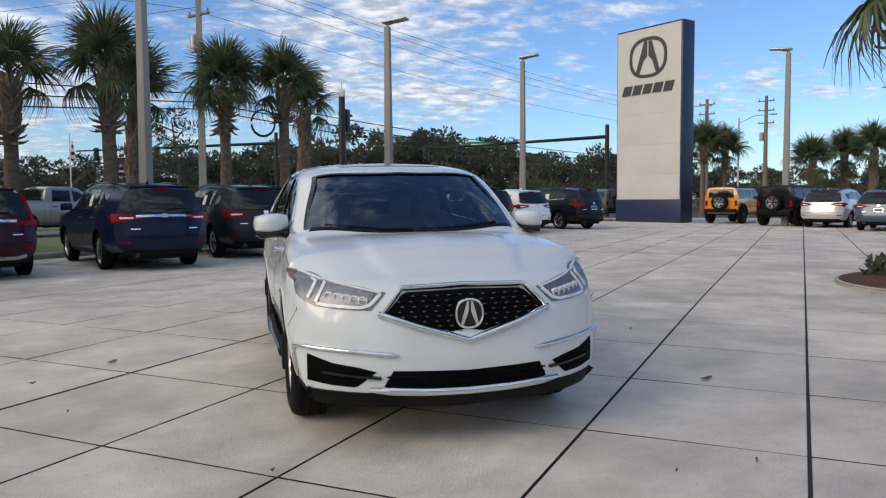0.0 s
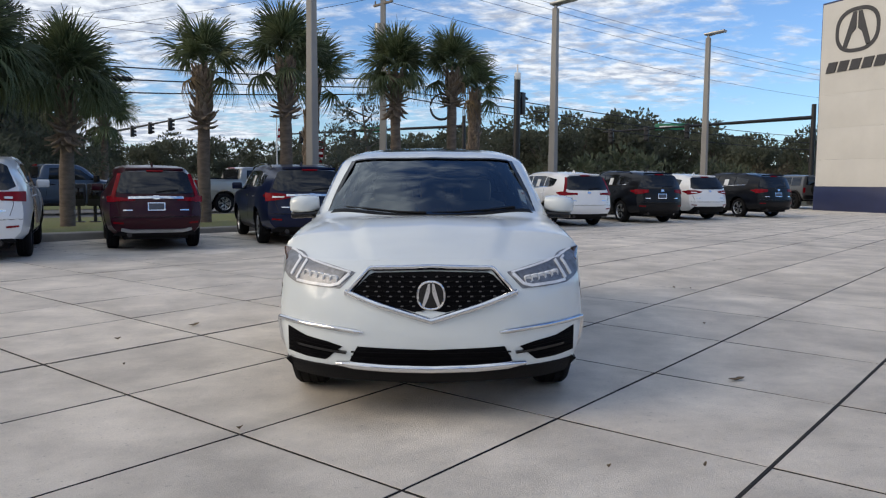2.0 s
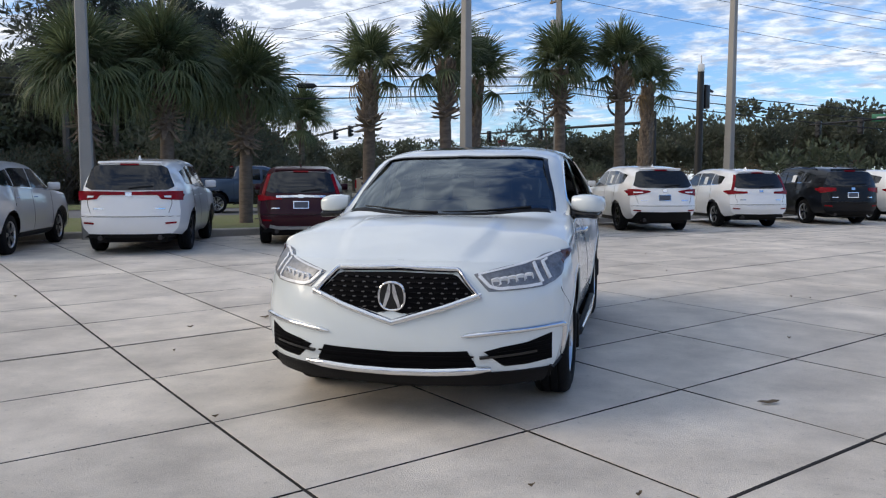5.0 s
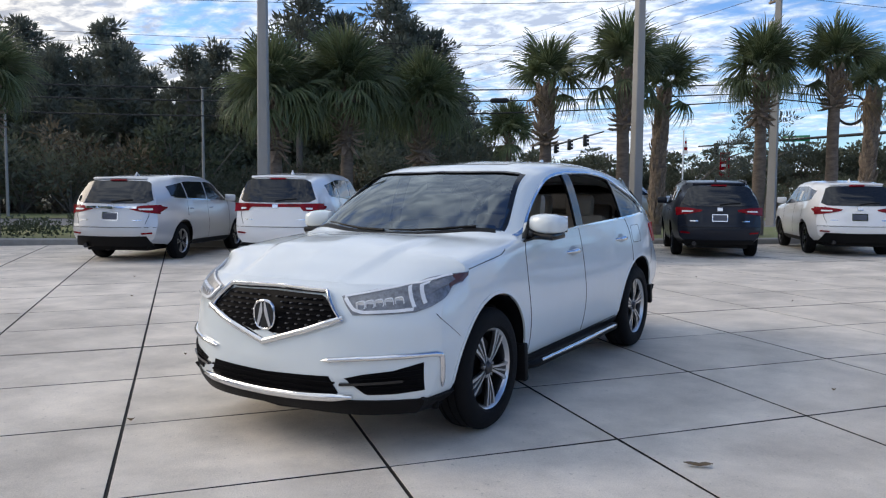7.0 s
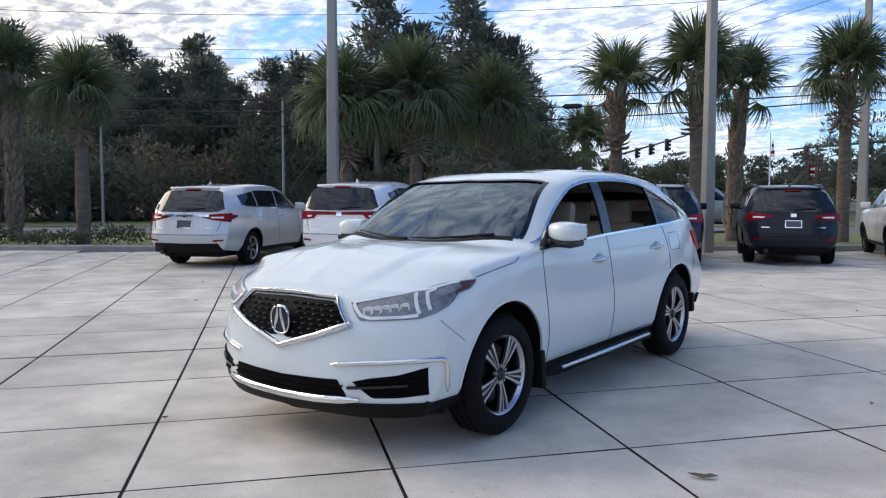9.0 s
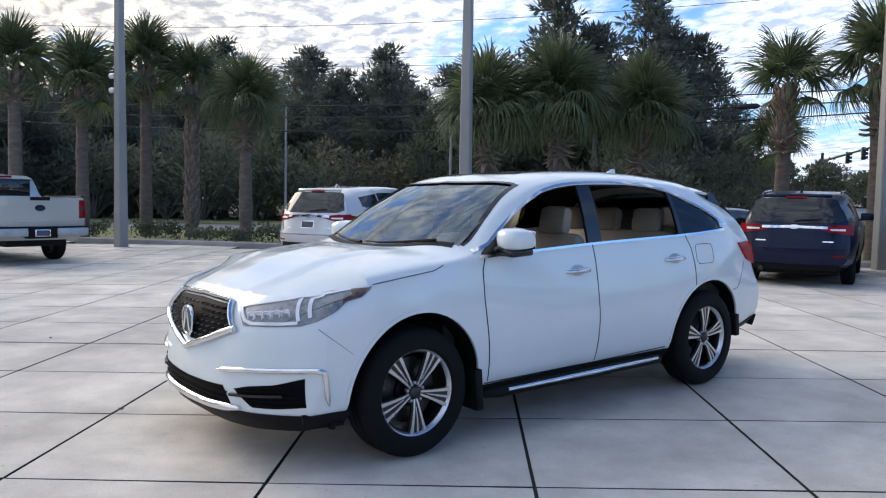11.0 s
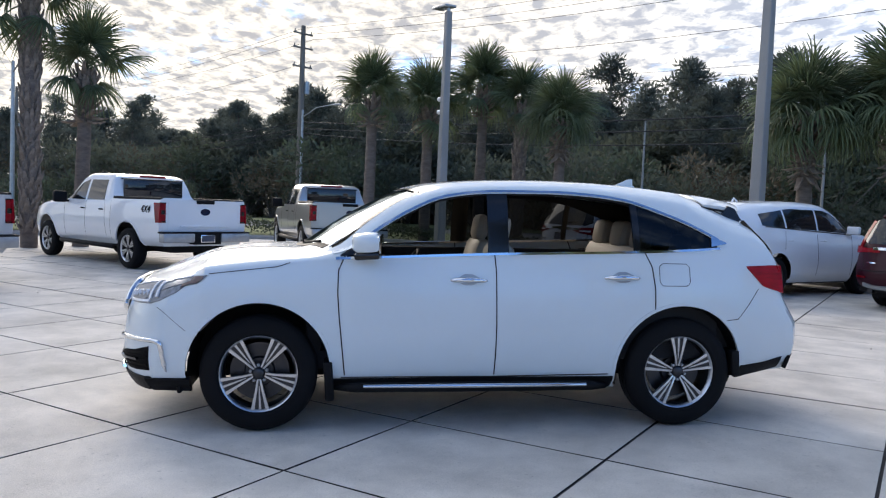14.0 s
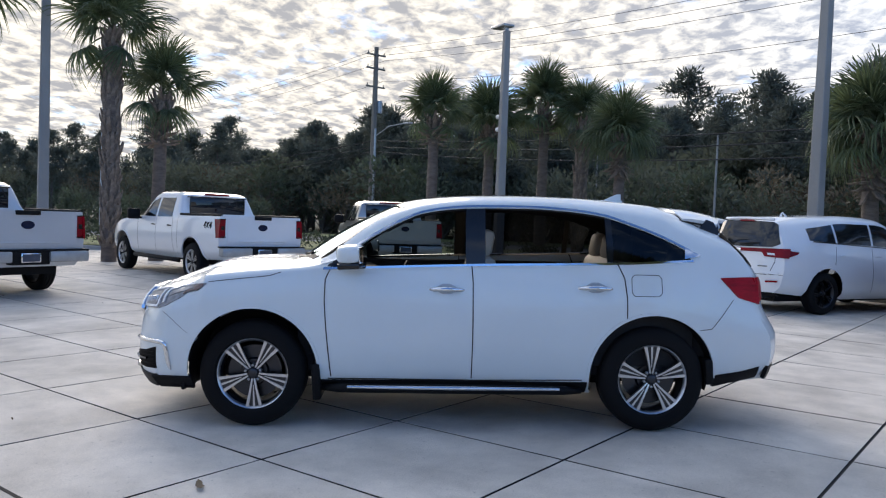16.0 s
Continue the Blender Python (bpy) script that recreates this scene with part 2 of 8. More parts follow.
CONCRETE = material("slab_concrete", (0.735, 0.665, 0.575), rough=0.78, var=0.20, scale=1.3, fine=120, bump=0.005, bump_scale=150, random_tone=0.06, in_world=True, stain=0.20)
JOINT = material("joint_sealant", (0.022, 0.019, 0.017), rough=0.9, var=0.3, scale=3)
KERB = material("kerb_concrete", (0.40, 0.38, 0.35), rough=0.9, var=0.16, scale=2.5, bump=0.004, bump_scale=70)
POLE_CONC = material("pole_concrete", (0.30, 0.29, 0.275), rough=0.85, var=0.12, scale=1.2, stretch=(1, 1, 0.35), bump=0.002, bump_scale=160)
POLE_BLACK = material("black_pole_paint", (0.012, 0.012, 0.014), rough=0.45, var=0.15)
GALV = material("galvanised_steel", (0.42, 0.43, 0.44), rough=0.45, metal=0.7, var=0.12)
WIRE = material("cable_sheath", (0.015, 0.015, 0.017), rough=0.7, var=0.1)
WOOD_POLE = material("weathered_pole_wood", (0.22, 0.19, 0.16), rough=0.9, var=0.22, stretch=(1, 1, 0.06), scale=9, bump=0.004, bump_scale=30)
GRASS = material("lawn_grass", (0.125, 0.165, 0.05), tint=(0.19, 0.17, 0.08), rough=0.95, var=0.2, scale=0.7, fine=40, bump=0.02, bump_scale=45)
ROAD = material("asphalt", (0.16, 0.16, 0.16), rough=0.9, var=0.12, scale=0.4, fine=60, bump=0.003, bump_scale=110)
EARTH = material("leaf_litter_ground", (0.085, 0.075, 0.045), tint=(0.045, 0.05, 0.025), rough=1.0, var=0.3, scale=0.4, fine=14, bump=0.02, bump_scale=25)
MULCH = material("red_brown_mulch", (0.15, 0.055, 0.028), rough=1.0, var=0.35, scale=9, fine=60, bump=0.03, bump_scale=60)
PALM_TRUNK = material("palm_trunk_bark", (0.17, 0.135, 0.112), tint=(0.075, 0.056, 0.045), rough=0.95, var=0.25, scale=4, stretch=(1, 1, 3), bump=0.02, bump_scale=18)
PALM_BOOT = material("palm_boot_stub", (0.21, 0.165, 0.13), tint=(0.075, 0.055, 0.042), rough=0.95, var=0.3, scale=7, bump=0.01, bump_scale=40)
PALM_LEAF = leaf("palm_frond", (0.112, 0.142, 0.070), (0.048, 0.070, 0.034), 0.35, 0.5, 0.3)
PALM_DRY = material("dry_palm_frond", (0.20, 0.14, 0.08), rough=0.8, var=0.25, scale=2, random_tone=0.2)
BARK = material("tree_bark", (0.15, 0.13, 0.112), rough=0.95, var=0.3, scale=3, stretch=(1, 1, 0.3), bump=0.02, bump_scale=20)
PINE_LEAF = leaf("pine_foliage", (0.090, 0.104, 0.086), (0.046, 0.055, 0.047), 0.3, 0.8, 0.4)
OAK_LEAF = leaf("oak_foliage", (0.088, 0.098, 0.068), (0.046, 0.054, 0.038), 0.3, 0.75, 0.4)
BUSH_LEAF = leaf("shrub_foliage", (0.066, 0.084, 0.050), (0.038, 0.048, 0.030), 0.3, 0.7, 0.3)
RUST_LEAF = leaf("autumn_scrub_foliage", (0.12, 0.095, 0.06), (0.065, 0.054, 0.034), 0.35, 0.85, 0.2)


# ---- mesh helpers ----
def link(name, bm, mat, parent=None, label="", smooth=True):
    me = bpy.data.meshes.new(name)
    bm.normal_update()
    bm.to_mesh(me)
    bm.free()
    for mm in (mat if isinstance(mat, (list, tuple)) else (mat,)):
        me.materials.append(mm)
    if smooth:
        me.shade_smooth()
        me.set_sharp_from_angle(angle=radians(38))
    ob = new(name, me)
    if parent is not None:
        ob.parent = parent
    if label:
        ob["label"] = label
    return ob


def part(name, bm, mat, parent, label="", smooth=True):
    return link(name, bm, mat, parent, label, smooth)


def share(ob, parent, m=None, name=None):
    """The same mesh again, as one more part."""
    o = new(name or ob.name.split(".")[0], ob.data)
    o.parent = parent
    if m is not None:
        o.matrix_basis = m
    return o


def thing(name, m, label, category, group=""):
    e = new(name)
    e.matrix_basis = m
    e.empty_display_size = 0.2
    return tagged(e, label, category, group)


def ground(x, y):
    """Height of the paving: it drains gently across the lot."""
    return 0.008 + 0.02 * math.tanh(x / 3) + 0.05 * math.tanh(y / 3)


def box(bm, x0, x1, y0, y1, z0, z1, bev=0.0, m=None):
    vs = [bm.verts.new((x, y, z)) for z in (z0, z1) for x, y in ((x0, y0), (x1, y0), (x1, y1), (x0, y1))]
    fs = [bm.faces.new([vs[i] for i in f]) for f in ((3, 2, 1, 0), (4, 5, 6, 7), (0, 1, 5, 4), (1, 2, 6, 5), (2, 3, 7, 6), (3, 0, 4, 7))]
    if bev:
        es = list({e for f in fs for e in f.edges})
        r = bmesh.ops.bevel(bm, geom=es, offset=bev, segments=2, affect="EDGES", profile=0.5)
        vs = list({v for f in r["faces"] for v in f.verts} | {v for v in vs if v.is_valid})
    if m is not None:
        bmesh.ops.transform(bm, matrix=m, verts=vs)
    return vs


def tube(bm, pts, radii, sides=10, caps=True):
    """A round bar through points, with a radius at each."""
    pts = [Vector(p) for p in pts]
    radii = radii if isinstance(radii, (list, tuple)) else [radii] * len(pts)
    rings = []
    up = Vector((0, 0, 1)) if abs((pts[-1] - pts[0]).normalized().z) < 0.9 else Vector((1, 0, 0))
    for i, p in enumerate(pts):
        d = (pts[min(i + 1, len(pts) - 1)] - pts[max(i - 1, 0)]).normalized()
        a = d.cross(up).normalized()
        b = d.cross(a)
        rings.append([bm.verts.new(p + radii[i] * (math.cos(t) * a + math.sin(t) * b)) for t in (2 * math.pi * k / sides for k in range(sides))])
    for r0, r1 in zip(rings, rings[1:]):
        for k in range(sides):
            bm.faces.new((r0[k], r1[k], r1[(k + 1) % sides], r0[(k + 1) % sides]))
    if caps:
        bm.faces.new(rings[0])
        bm.faces.new(rings[-1][::-1])
    return rings


def lathe(bm, prof, sides=40, axis="x"):
    """Turns a profile of (along, radius) round an axis."""
    rings = []
    for a, r in prof:
        ring = []
        for k in range(sides):
            t = 2 * math.pi * k / sides
            c, s = r * math.cos(t), r * math.sin(t)
            ring.append(bm.verts.new((a, c, s) if axis == "x" else (c, s, a)))
        rings.append(ring)
    for r0, r1 in zip(rings, rings[1:]):
        for k in range(sides):
            bm.faces.new((r0[k], r0[(k + 1) % sides], r1[(k + 1) % sides], r1[k]))
    return rings


def smooth_keys(keys):
    """A curve through (t, value) keys without overshoot."""
    ts, vs = [float(k[0]) for k in keys], [float(k[1]) for k in keys]
    h = [b - a for a, b in zip(ts, ts[1:])]
    d = [(b - a) / w for a, b, w in zip(vs, vs[1:], h)]
    m = [d[0]] + [0.0] * (len(ts) - 2) + [d[-1]]
    for i in range(1, len(ts) - 1):
        if d[i - 1] * d[i] > 0:
            w1, w2 = 2 * h[i] + h[i - 1], h[i] + 2 * h[i - 1]
            m[i] = (w1 + w2) / (w1 / d[i - 1] + w2 / d[i])
    last = len(h) - 1

    def f(t):
        t = min(max(t, ts[0]), ts[-1])
        i = 0
        while i < last and ts[i + 1] < t:
            i += 1
        s = (t - ts[i]) / h[i]
        q = 1 - s
        return (1 + 2 * s) * q * q * vs[i] + s * q * q * h[i] * m[i] + s * s * (3 - 2 * s) * vs[i + 1] - s * s * q * h[i] * m[i + 1]
    return f


# ---- vehicle bodies ----
class Body:
    """A car body lofted from cross-sections: forward is -y, x is mirrored. Its keys are curves over the length."""

    def __init__(self, k):
        self.yf, self.yr = k["yf"], k["yr"]
        self.nf, self.nr = k.get("nf", self.yf + 0.55), k.get("nr", self.yr - 0.9)
        for name in ("P", "zs", "zm", "zb", "zr", "pr", "zt", "tuck"):
            setattr(self, name, None)
        self.P, self.zs, self.zm, self.zb = (smooth_keys(k[n]) for n in ("P", "zs", "zm", "zb"))
        self.zr, self.pr, self.zt = (smooth_keys(k[n]) for n in ("zr", "pr", "zt"))
        self.tuck = smooth_keys(k.get("tuck", ((-3, 0.045), (3, 0.045))))
        self.c5 = smooth_keys(k.get("c5", ((-3, 0.62), (3, 0.62))))
        self.front_prof, self.rear_prof = smooth_keys(k["front"]), smooth_keys(k["rear"])
        self.sweep_f, self.sweep_r = k.get("sweep_f", 0.30), k.get("sweep_r", 0.16)
        self.segs = k.get("segs", (3, 8, 8, 14, 6, 6))
        self.dip = k.get("dip")
        self.kept = {}

    def F(self, x, z):
        return self.front_prof(z) + self.sweep_f * (abs(x) / 0.92) ** 3.2

    def R(self, x, z):
        return self.rear_prof(z) - self.sweep_r * (abs(x) / 0.92) ** 4

    def controls(self, y):
        P = self.P(y)
        zs, zm, zb, zr, zt = self.zs(y), self.zm(y), self.zb(y), self.zr(y), self.zt(y)
        pr = self.pr(y)
        c = [(P - 0.15, zs), (P - 0.052, zs + 0.10), (P, zm), (P - self.tuck(y), zb), (pr, zr), (pr * self.c5(y), zr + (zt - zr) * 0.80), (0, zt)]
        if self.dip and y > self.dip[0]:
            c[5] = (pr - 0.06, self.dip[1] + 0.02)
            c[6] = (0, self.dip[1])
        return c

    def section(self, y):
        key = round(y, 3)
        if key not in self.kept:
            self.kept[key] = self.cut(key)
        return self.kept[key]

    def cut(self, y):
        c = self.controls(y)
        fx = smooth_keys([(i, p[0]) for i, p in enumerate(c)])
        fz = smooth_keys([(i, p[1]) for i, p in enumerate(c)])
        return fx, fz

    def warp(self, x, y, z):
        if y < self.nf:
            return self.nf + (y - self.nf) / (self.yf - self.nf) * (self.F(x, z) - self.nf)
        if y > self.nr:
            return self.nr + (y - self.nr) / (self.yr - self.nr) * (self.R(x, z) - self.nr)
        return y

    def side(self, y, z):
        """The half-width at a place of the side."""
        def at(yn):
            fx, fz = self.section(yn)
            lo, hi = 0.0, 4.6
            for _ in range(16):
                m = (lo + hi) / 2
                if fz(m) < z:
                    lo = m
                else:
                    hi = m
            return fx(lo)
        if self.nf <= y <= self.nr:
            return at(y)
        a, b = (self.yf, self.nf) if y < self.nf else (self.nr, self.yr)
        for _ in range(11):
            m = (a + b) / 2
            if self.warp(at(m), m, z) < y:
                a = m
            else:
                b = m
        return at((a + b) / 2)

    def top(self, x, y):
        """The height of hood, windscreen or roof over a place."""
        fx, fz = self.section(y)
        lo, hi = 3.0, 6.0
        for _ in range(16):
            m = (lo + hi) / 2
            if fx(m) > abs(x):
                lo = m
            else:
                hi = m
        return fz(lo)

    def mesh(self, ys, cap_n=10):
        """Half the skin as rows of (x, y, z), plus the caps."""
        vs = [0.0]
        for i, n in enumerate(self.segs):
            vs += [i + (j + 1) / n for j in range(n)]
        rows = []
        for y in ys:
            fx, fz = self.section(y)
            row = []
            for v in vs:
                x, z = max(0.0, fx(v)), fz(v)
                row.append((x, self.warp(x, y, z), z))
            rows.append(row)
        caps = []
        for row, f in ((rows[0], self.F), (rows[-1], self.R)):
            cap = []
            for x, _, z in row:
                cap.append([(x * s, f(x * s, z), z) for s in (1 - j / cap_n for j in range(cap_n + 1))])
            caps.append(cap)
        return vs, rows, caps


def stations(a, b, step, extra=()):
    n = max(2, round((b - a) / step))
    ys = {round(a + (b - a) * i / n, 4) for i in range(n + 1)} | {round(e, 4) for e in extra if a < e < b}
    ys = sorted(ys)
    out = [ys[0]]
    for y in ys[1:]:
        if y - out[-1] < 0.012 and y not in extra:
            continue
        out.append(y)
    return out


def skin(body, ys, cap_n=10):
    """The whole painted skin as one bmesh, both halves welded on the centre line."""
    bm = bmesh.new()
    vs, rows, caps = body.mesh(ys, cap_n)
    for sgn in (1, -1):
        g = [[bm.verts.new((sgn * x, y, z)) for x, y, z in r] for r in rows]
        for r0, r1 in zip(g, g[1:]):
            for j in range(len(r0) - 1):
                q = (r0[j], r0[j + 1], r1[j + 1], r1[j])
                bm.faces.new(q if sgn > 0 else q[::-1])
        for k, cap in enumerate(caps):
            ring = g[0] if k == 0 else g[-1]
            gc = [[ring[i]] + [bm.verts.new((sgn * x, y, z)) for x, y, z in c[1:]] for i, c in enumerate(cap)]
            for c0, c1 in zip(gc, gc[1:]):
                for j in range(len(c0) - 1):
                    q = (c0[j], c0[j + 1], c1[j + 1], c1[j])
                    if len({v.co.to_tuple(5) for v in q}) == 4:
                        bm.faces.new(q if (sgn > 0) == (k == 0) else q[::-1])
    bmesh.ops.remove_doubles(bm, verts=bm.verts, dist=0.0004)
    bmesh.ops.reverse_faces(bm, faces=bm.faces)
    return bm


def carve(bm, inside, snap=None):
    """Cuts away the faces that lie inside, and moves the rim onto its line. Returns the faces cut, as point lists."""
    gone = [f for f in bm.faces if inside(f.calc_center_median())]
    keep = [[v.co.copy() for v in f.verts] for f in gone]
    rim = {v for f in gone for v in f.verts if any(g not in set(gone) for g in v.link_faces)} if len(gone) < 4000 else set()
    if snap:
        moved = {}
        for v in rim:
            p = snap(v.co)
            if p is not None:
                moved[v.co.to_tuple(5)] = Vector(p)
                v.co = p
        keep = [[moved.get(c.to_tuple(5), c) for c in f] for f in keep]
    bmesh.ops.delete(bm, geom=gone, context="FACES")
    return keep


def patch_from(faces, inset=Vector((0, 0, 0)), flip=False):
    bm = bmesh.new()
    seen = {}
    for f in faces:
        q = []
        for c in f:
            k = c.to_tuple(4)
            if k not in seen:
                seen[k] = bm.verts.new(c)
            if seen[k] not in q:
                q.append(seen[k])
        if len(q) > 2:
            try:
                bm.faces.new(q)
            except ValueError:
                pass
    bm.normal_update()
    return bm


def resample(pts, n):
    pts = [np.array(p, float) for p in pts]
    d = [0.0]
    for a, b in zip(pts, pts[1:]):
        d.append(d[-1] + float(np.linalg.norm(b - a)))
    out = []
    for i in range(n + 1):
        s = d[-1] * i / n
        k = int(min(max(np.searchsorted(d, s) - 1, 0), len(pts) - 2))
        t = (s - d[k]) / max(1e-9, d[k + 1] - d[k])
        out.append(pts[k] * (1 - t) + pts[k + 1] * t)
    return out


def ruled(bm, fn, A, B, nu=12, nv=4, off=0.004, th=0.012, m=None):
    """A panel between two edge lines A and B of a surface fn(a, b), proud of it by off and th thick."""
    A, B = resample(A, nu), resample(B, nu)

    def pt(p):
        a, b = float(p[0]), float(p[1])
        e = 0.01
        c = Vector(fn(a, b))
        n = (Vector(fn(a + e, b)) - Vector(fn(a - e, b))).cross(Vector(fn(a, b + e)) - Vector(fn(a, b - e)))
        n.normalize()
        if fn.flip:
            n = -n
        return c, n
    top, low = [], []
    for a, b in zip(A, B):
        rt, rl = [], []
        for j in range(nv + 1):
            s = j / nv
            c, n = pt(a * (1 - s) + b * s)
            rt.append(bm.verts.new(c + n * off))
            rl.append(bm.verts.new(c + n * (off - th)))
        top.append(rt)
        low.append(rl)

    def quad(*q):
        bm.faces.new(q)
    for i in range(nu):
        for j in range(nv):
            quad(top[i][j], top[i + 1][j], top[i + 1][j + 1], top[i][j + 1])
            quad(low[i][j], low[i][j + 1], low[i + 1][j + 1], low[i + 1][j])
        quad(top[i][0], low[i][0], low[i + 1][0], top[i + 1][0])
        quad(top[i][nv], top[i + 1][nv], low[i + 1][nv], low[i][nv])
    for j in range(nv):
        quad(top[0][j], top[0][j + 1], low[0][j + 1], low[0][j])
        quad(top[nu][j], low[nu][j], low[nu][j + 1], top[nu][j + 1])
    fs = [f for r in (top, low) for row in r for v in row for f in v.link_faces]
    bmesh.ops.recalc_face_normals(bm, faces=list(set(fs)))
    return bm


def ribbon(bm, fn, pts, width, nu=24, off=0.006, th=0.012, nv=2):
    """A strip of even width along a line of a surface."""
    c = resample(pts, nu)
    A, B = [], []
    for i in range(len(c)):
        d = c[min(i + 1, nu)] - c[max(i - 1, 0)]
        d /= max(1e-9, np.linalg.norm(d))
        n = np.array((-d[1], d[0])) * width / 2
        A.append(c[i] + n)
        B.append(c[i] - n)
    return ruled(bm, fn, A, B, nu, nv, off, th)


def bead(bm, fn, pts, width, height, nu=40, off=0.0, taper=0.25):
    """A rounded bar lying along a line of a surface."""
    c = resample(pts, nu)
    rows = []
    for i in range(nu + 1):
        d = c[min(i + 1, nu)] - c[max(i - 1, 0)]
        d /= max(1e-9, np.linalg.norm(d))
        side = np.array((-d[1], d[0]))
        e = 0.008
        a, b = float(c[i][0]), float(c[i][1])
        n = (Vector(fn(a + e, b)) - Vector(fn(a - e, b))).cross(Vector(fn(a, b + e)) - Vector(fn(a, b - e))).normalized()
        if fn.flip:
            n = -n
        q = min(1, taper + (1 - taper) * min(i, nu - i) / 4)
        row = []
        for k in range(9):
            th = math.pi * (-0.1 + 1.2 * k / 8)
            p = c[i] + side * math.cos(th) * width / 2 * q
            row.append(bm.verts.new(Vector(fn(float(p[0]), float(p[1]))) + n * (off + math.sin(th) * height * (0.5 + 0.5 * q))))
        rows.append(row)
    fs = []
    for r0, r1 in zip(rows, rows[1:]):
        for k in range(8):
            fs.append(bm.faces.new((r0[k], r0[k + 1], r1[k + 1], r1[k])))
    fs.append(bm.faces.new(rows[0]))
    fs.append(bm.faces.new(rows[-1][::-1]))
    bmesh.ops.recalc_face_normals(bm, faces=fs)
    return bm


def surface(body, kind, sgn=1):
    """fn(a, b) on the front (x, z), the rear (x, z), a side (y, z) or the top (x, y)."""
    if kind == "front":
        fn = lambda x, z: (x, body.F(x, z), z)
    elif kind == "rear":
        fn = lambda x, z: (x, body.R(x, z), z)
    elif kind == "wrap":
        def fn(a, z):
            # the front, then round the corner along the side
            s, A = (1 if a >= 0 else -1), abs(a)
            fx, fz = body.section(body.yf)
            lo, hi = 0.0, 4.6
            for _ in range(16):
                m = (lo + hi) / 2
                if fz(m) < z:
                    lo = m
                else:
                    hi = m
            xc = fx(lo)
            if A <= xc:
                return (s * A, body.F(A, z), z)
            y = body.F(xc, z) + (A - xc)
            return (s * body.side(y, z), y, z)
    elif kind == "top":
        fn = lambda x, y: (x, y, body.top(x, y))
    else:
        fn = lambda y, z: (sgn * body.side(y, z), y, z)

    class S:
        flip = {"front": False, "wrap": False, "rear": True, "top": False, "side": sgn < 0}[kind]

        def __call__(self, a, b):
            return fn(a, b)
    return S()


# ---- wheels ----
def tyre_mesh(r=0.375, rim=0.245, w=0.235):
    bm = bmesh.new()
    h = w / 2
    prof = [(-h + 0.02, rim), (-h, rim + 0.02), (-h - 0.004, (r + rim) / 2), (-h + 0.012, r - 0.022), (-h + 0.035, r - 0.004)]
    for g in (-0.055, 0.0, 0.055):
        prof += [(g - 0.007, r), (g - 0.005, r - 0.009), (g + 0.005, r - 0.009), (g + 0.007, r)]
    prof += [(h - 0.035, r - 0.004), (h - 0.012, r - 0.022), (h + 0.004, (r + rim) / 2), (h, rim + 0.02), (h - 0.02, rim)]
    lathe(bm, prof, 48)
    bmesh.ops.recalc_face_normals(bm, faces=bm.faces)
    return bm


def rim_mesh(r=0.245):
    """Outer lip."""
    bm = bmesh.new()
    lathe(bm, [(0.072, r - 0.022), (0.088, r - 0.014), (0.098, r - 0.004), (0.102, r + 0.004), (0.09, r + 0.008)], 48)
    bmesh.ops.recalc_face_normals(bm, faces=bm.faces)
    return bm


def barrel_mesh(r=0.245):
    bm = bmesh.new()
    lathe(bm, [(-0.10, r - 0.01), (-0.02, r - 0.03), (0.06, r - 0.028), (0.074, r - 0.021)], 40)
    bmesh.ops.recalc_face_normals(bm, faces=bm.faces)
    return bm


def plate(bm, rows, x0, x1):
    """A tapering bar along +z from (radius, offset, width) rows, between two depths."""
    vs = []
    for rad, off, w in rows:
        d = 0.020 * max(0.0, 1 - rad / 0.12)
        for a, xx in ((-w / 2, x1 - d), (w / 2, x1 - d), (w / 2, x0 - d), (-w / 2, x0 - d)):
            vs.append(bm.verts.new((xx, off + a, rad)))
    n = len(rows)
    fs = []
    for i in range(n - 1):
        for j in range(4):
            fs.append(bm.faces.new((vs[4 * i + j], vs[4 * i + (j + 1) % 4], vs[4 * i + 4 + (j + 1) % 4], vs[4 * i + 4 + j])))
    fs.append(bm.faces.new(vs[:4][::-1]))
    fs.append(bm.faces.new(vs[-4:]))
    bmesh.ops.recalc_face_normals(bm, faces=fs)


def spoke_mesh(r=0.245):
    """The machined edges and rib of one forked spoke, outer face at +x."""
    bm = bmesh.new()
    for s in (-1, 1):
        plate(bm, [(0.040, s * 0.008, 0.011), (0.10, s * 0.0185, 0.013), (0.17, s * 0.033, 0.017), (r - 0.004, s * 0.0485, 0.024)], 0.070, 0.093)
    plate(bm, [(0.085, 0, 0.004), (0.16, 0, 0.010), (r - 0.004, 0, 0.015)], 0.070, 0.090)
    return bm


def pocket_mesh(r=0.245):
    """The dark sunken web between the edges of a spoke."""
    bm = bmesh.new()
    plate(bm, [(0.030, 0, 0.024), (0.10, 0, 0.042), (0.17, 0, 0.072), (r - 0.004, 0, 0.110)], 0.050, 0.084)
    return bm


def nut_mesh():
    bm = bmesh.new()
    lathe(bm, [(0.06, 0.011), (0.082, 0.011), (0.086, 0.008), (0.087, 0.001)], 8)
    bmesh.ops.recalc_face_normals(bm, faces=bm.faces)
    return bm


def hub_mesh():
    bm = bmesh.new()
    lathe(bm, [(0.05, 0.060), (0.066, 0.058), (0.076, 0.040), (0.086, 0.036), (0.092, 0.033), (0.096, 0.026), (0.097, 0.001)], 24)
    bmesh.ops.recalc_face_normals(bm, faces=bm.faces)
    return bm


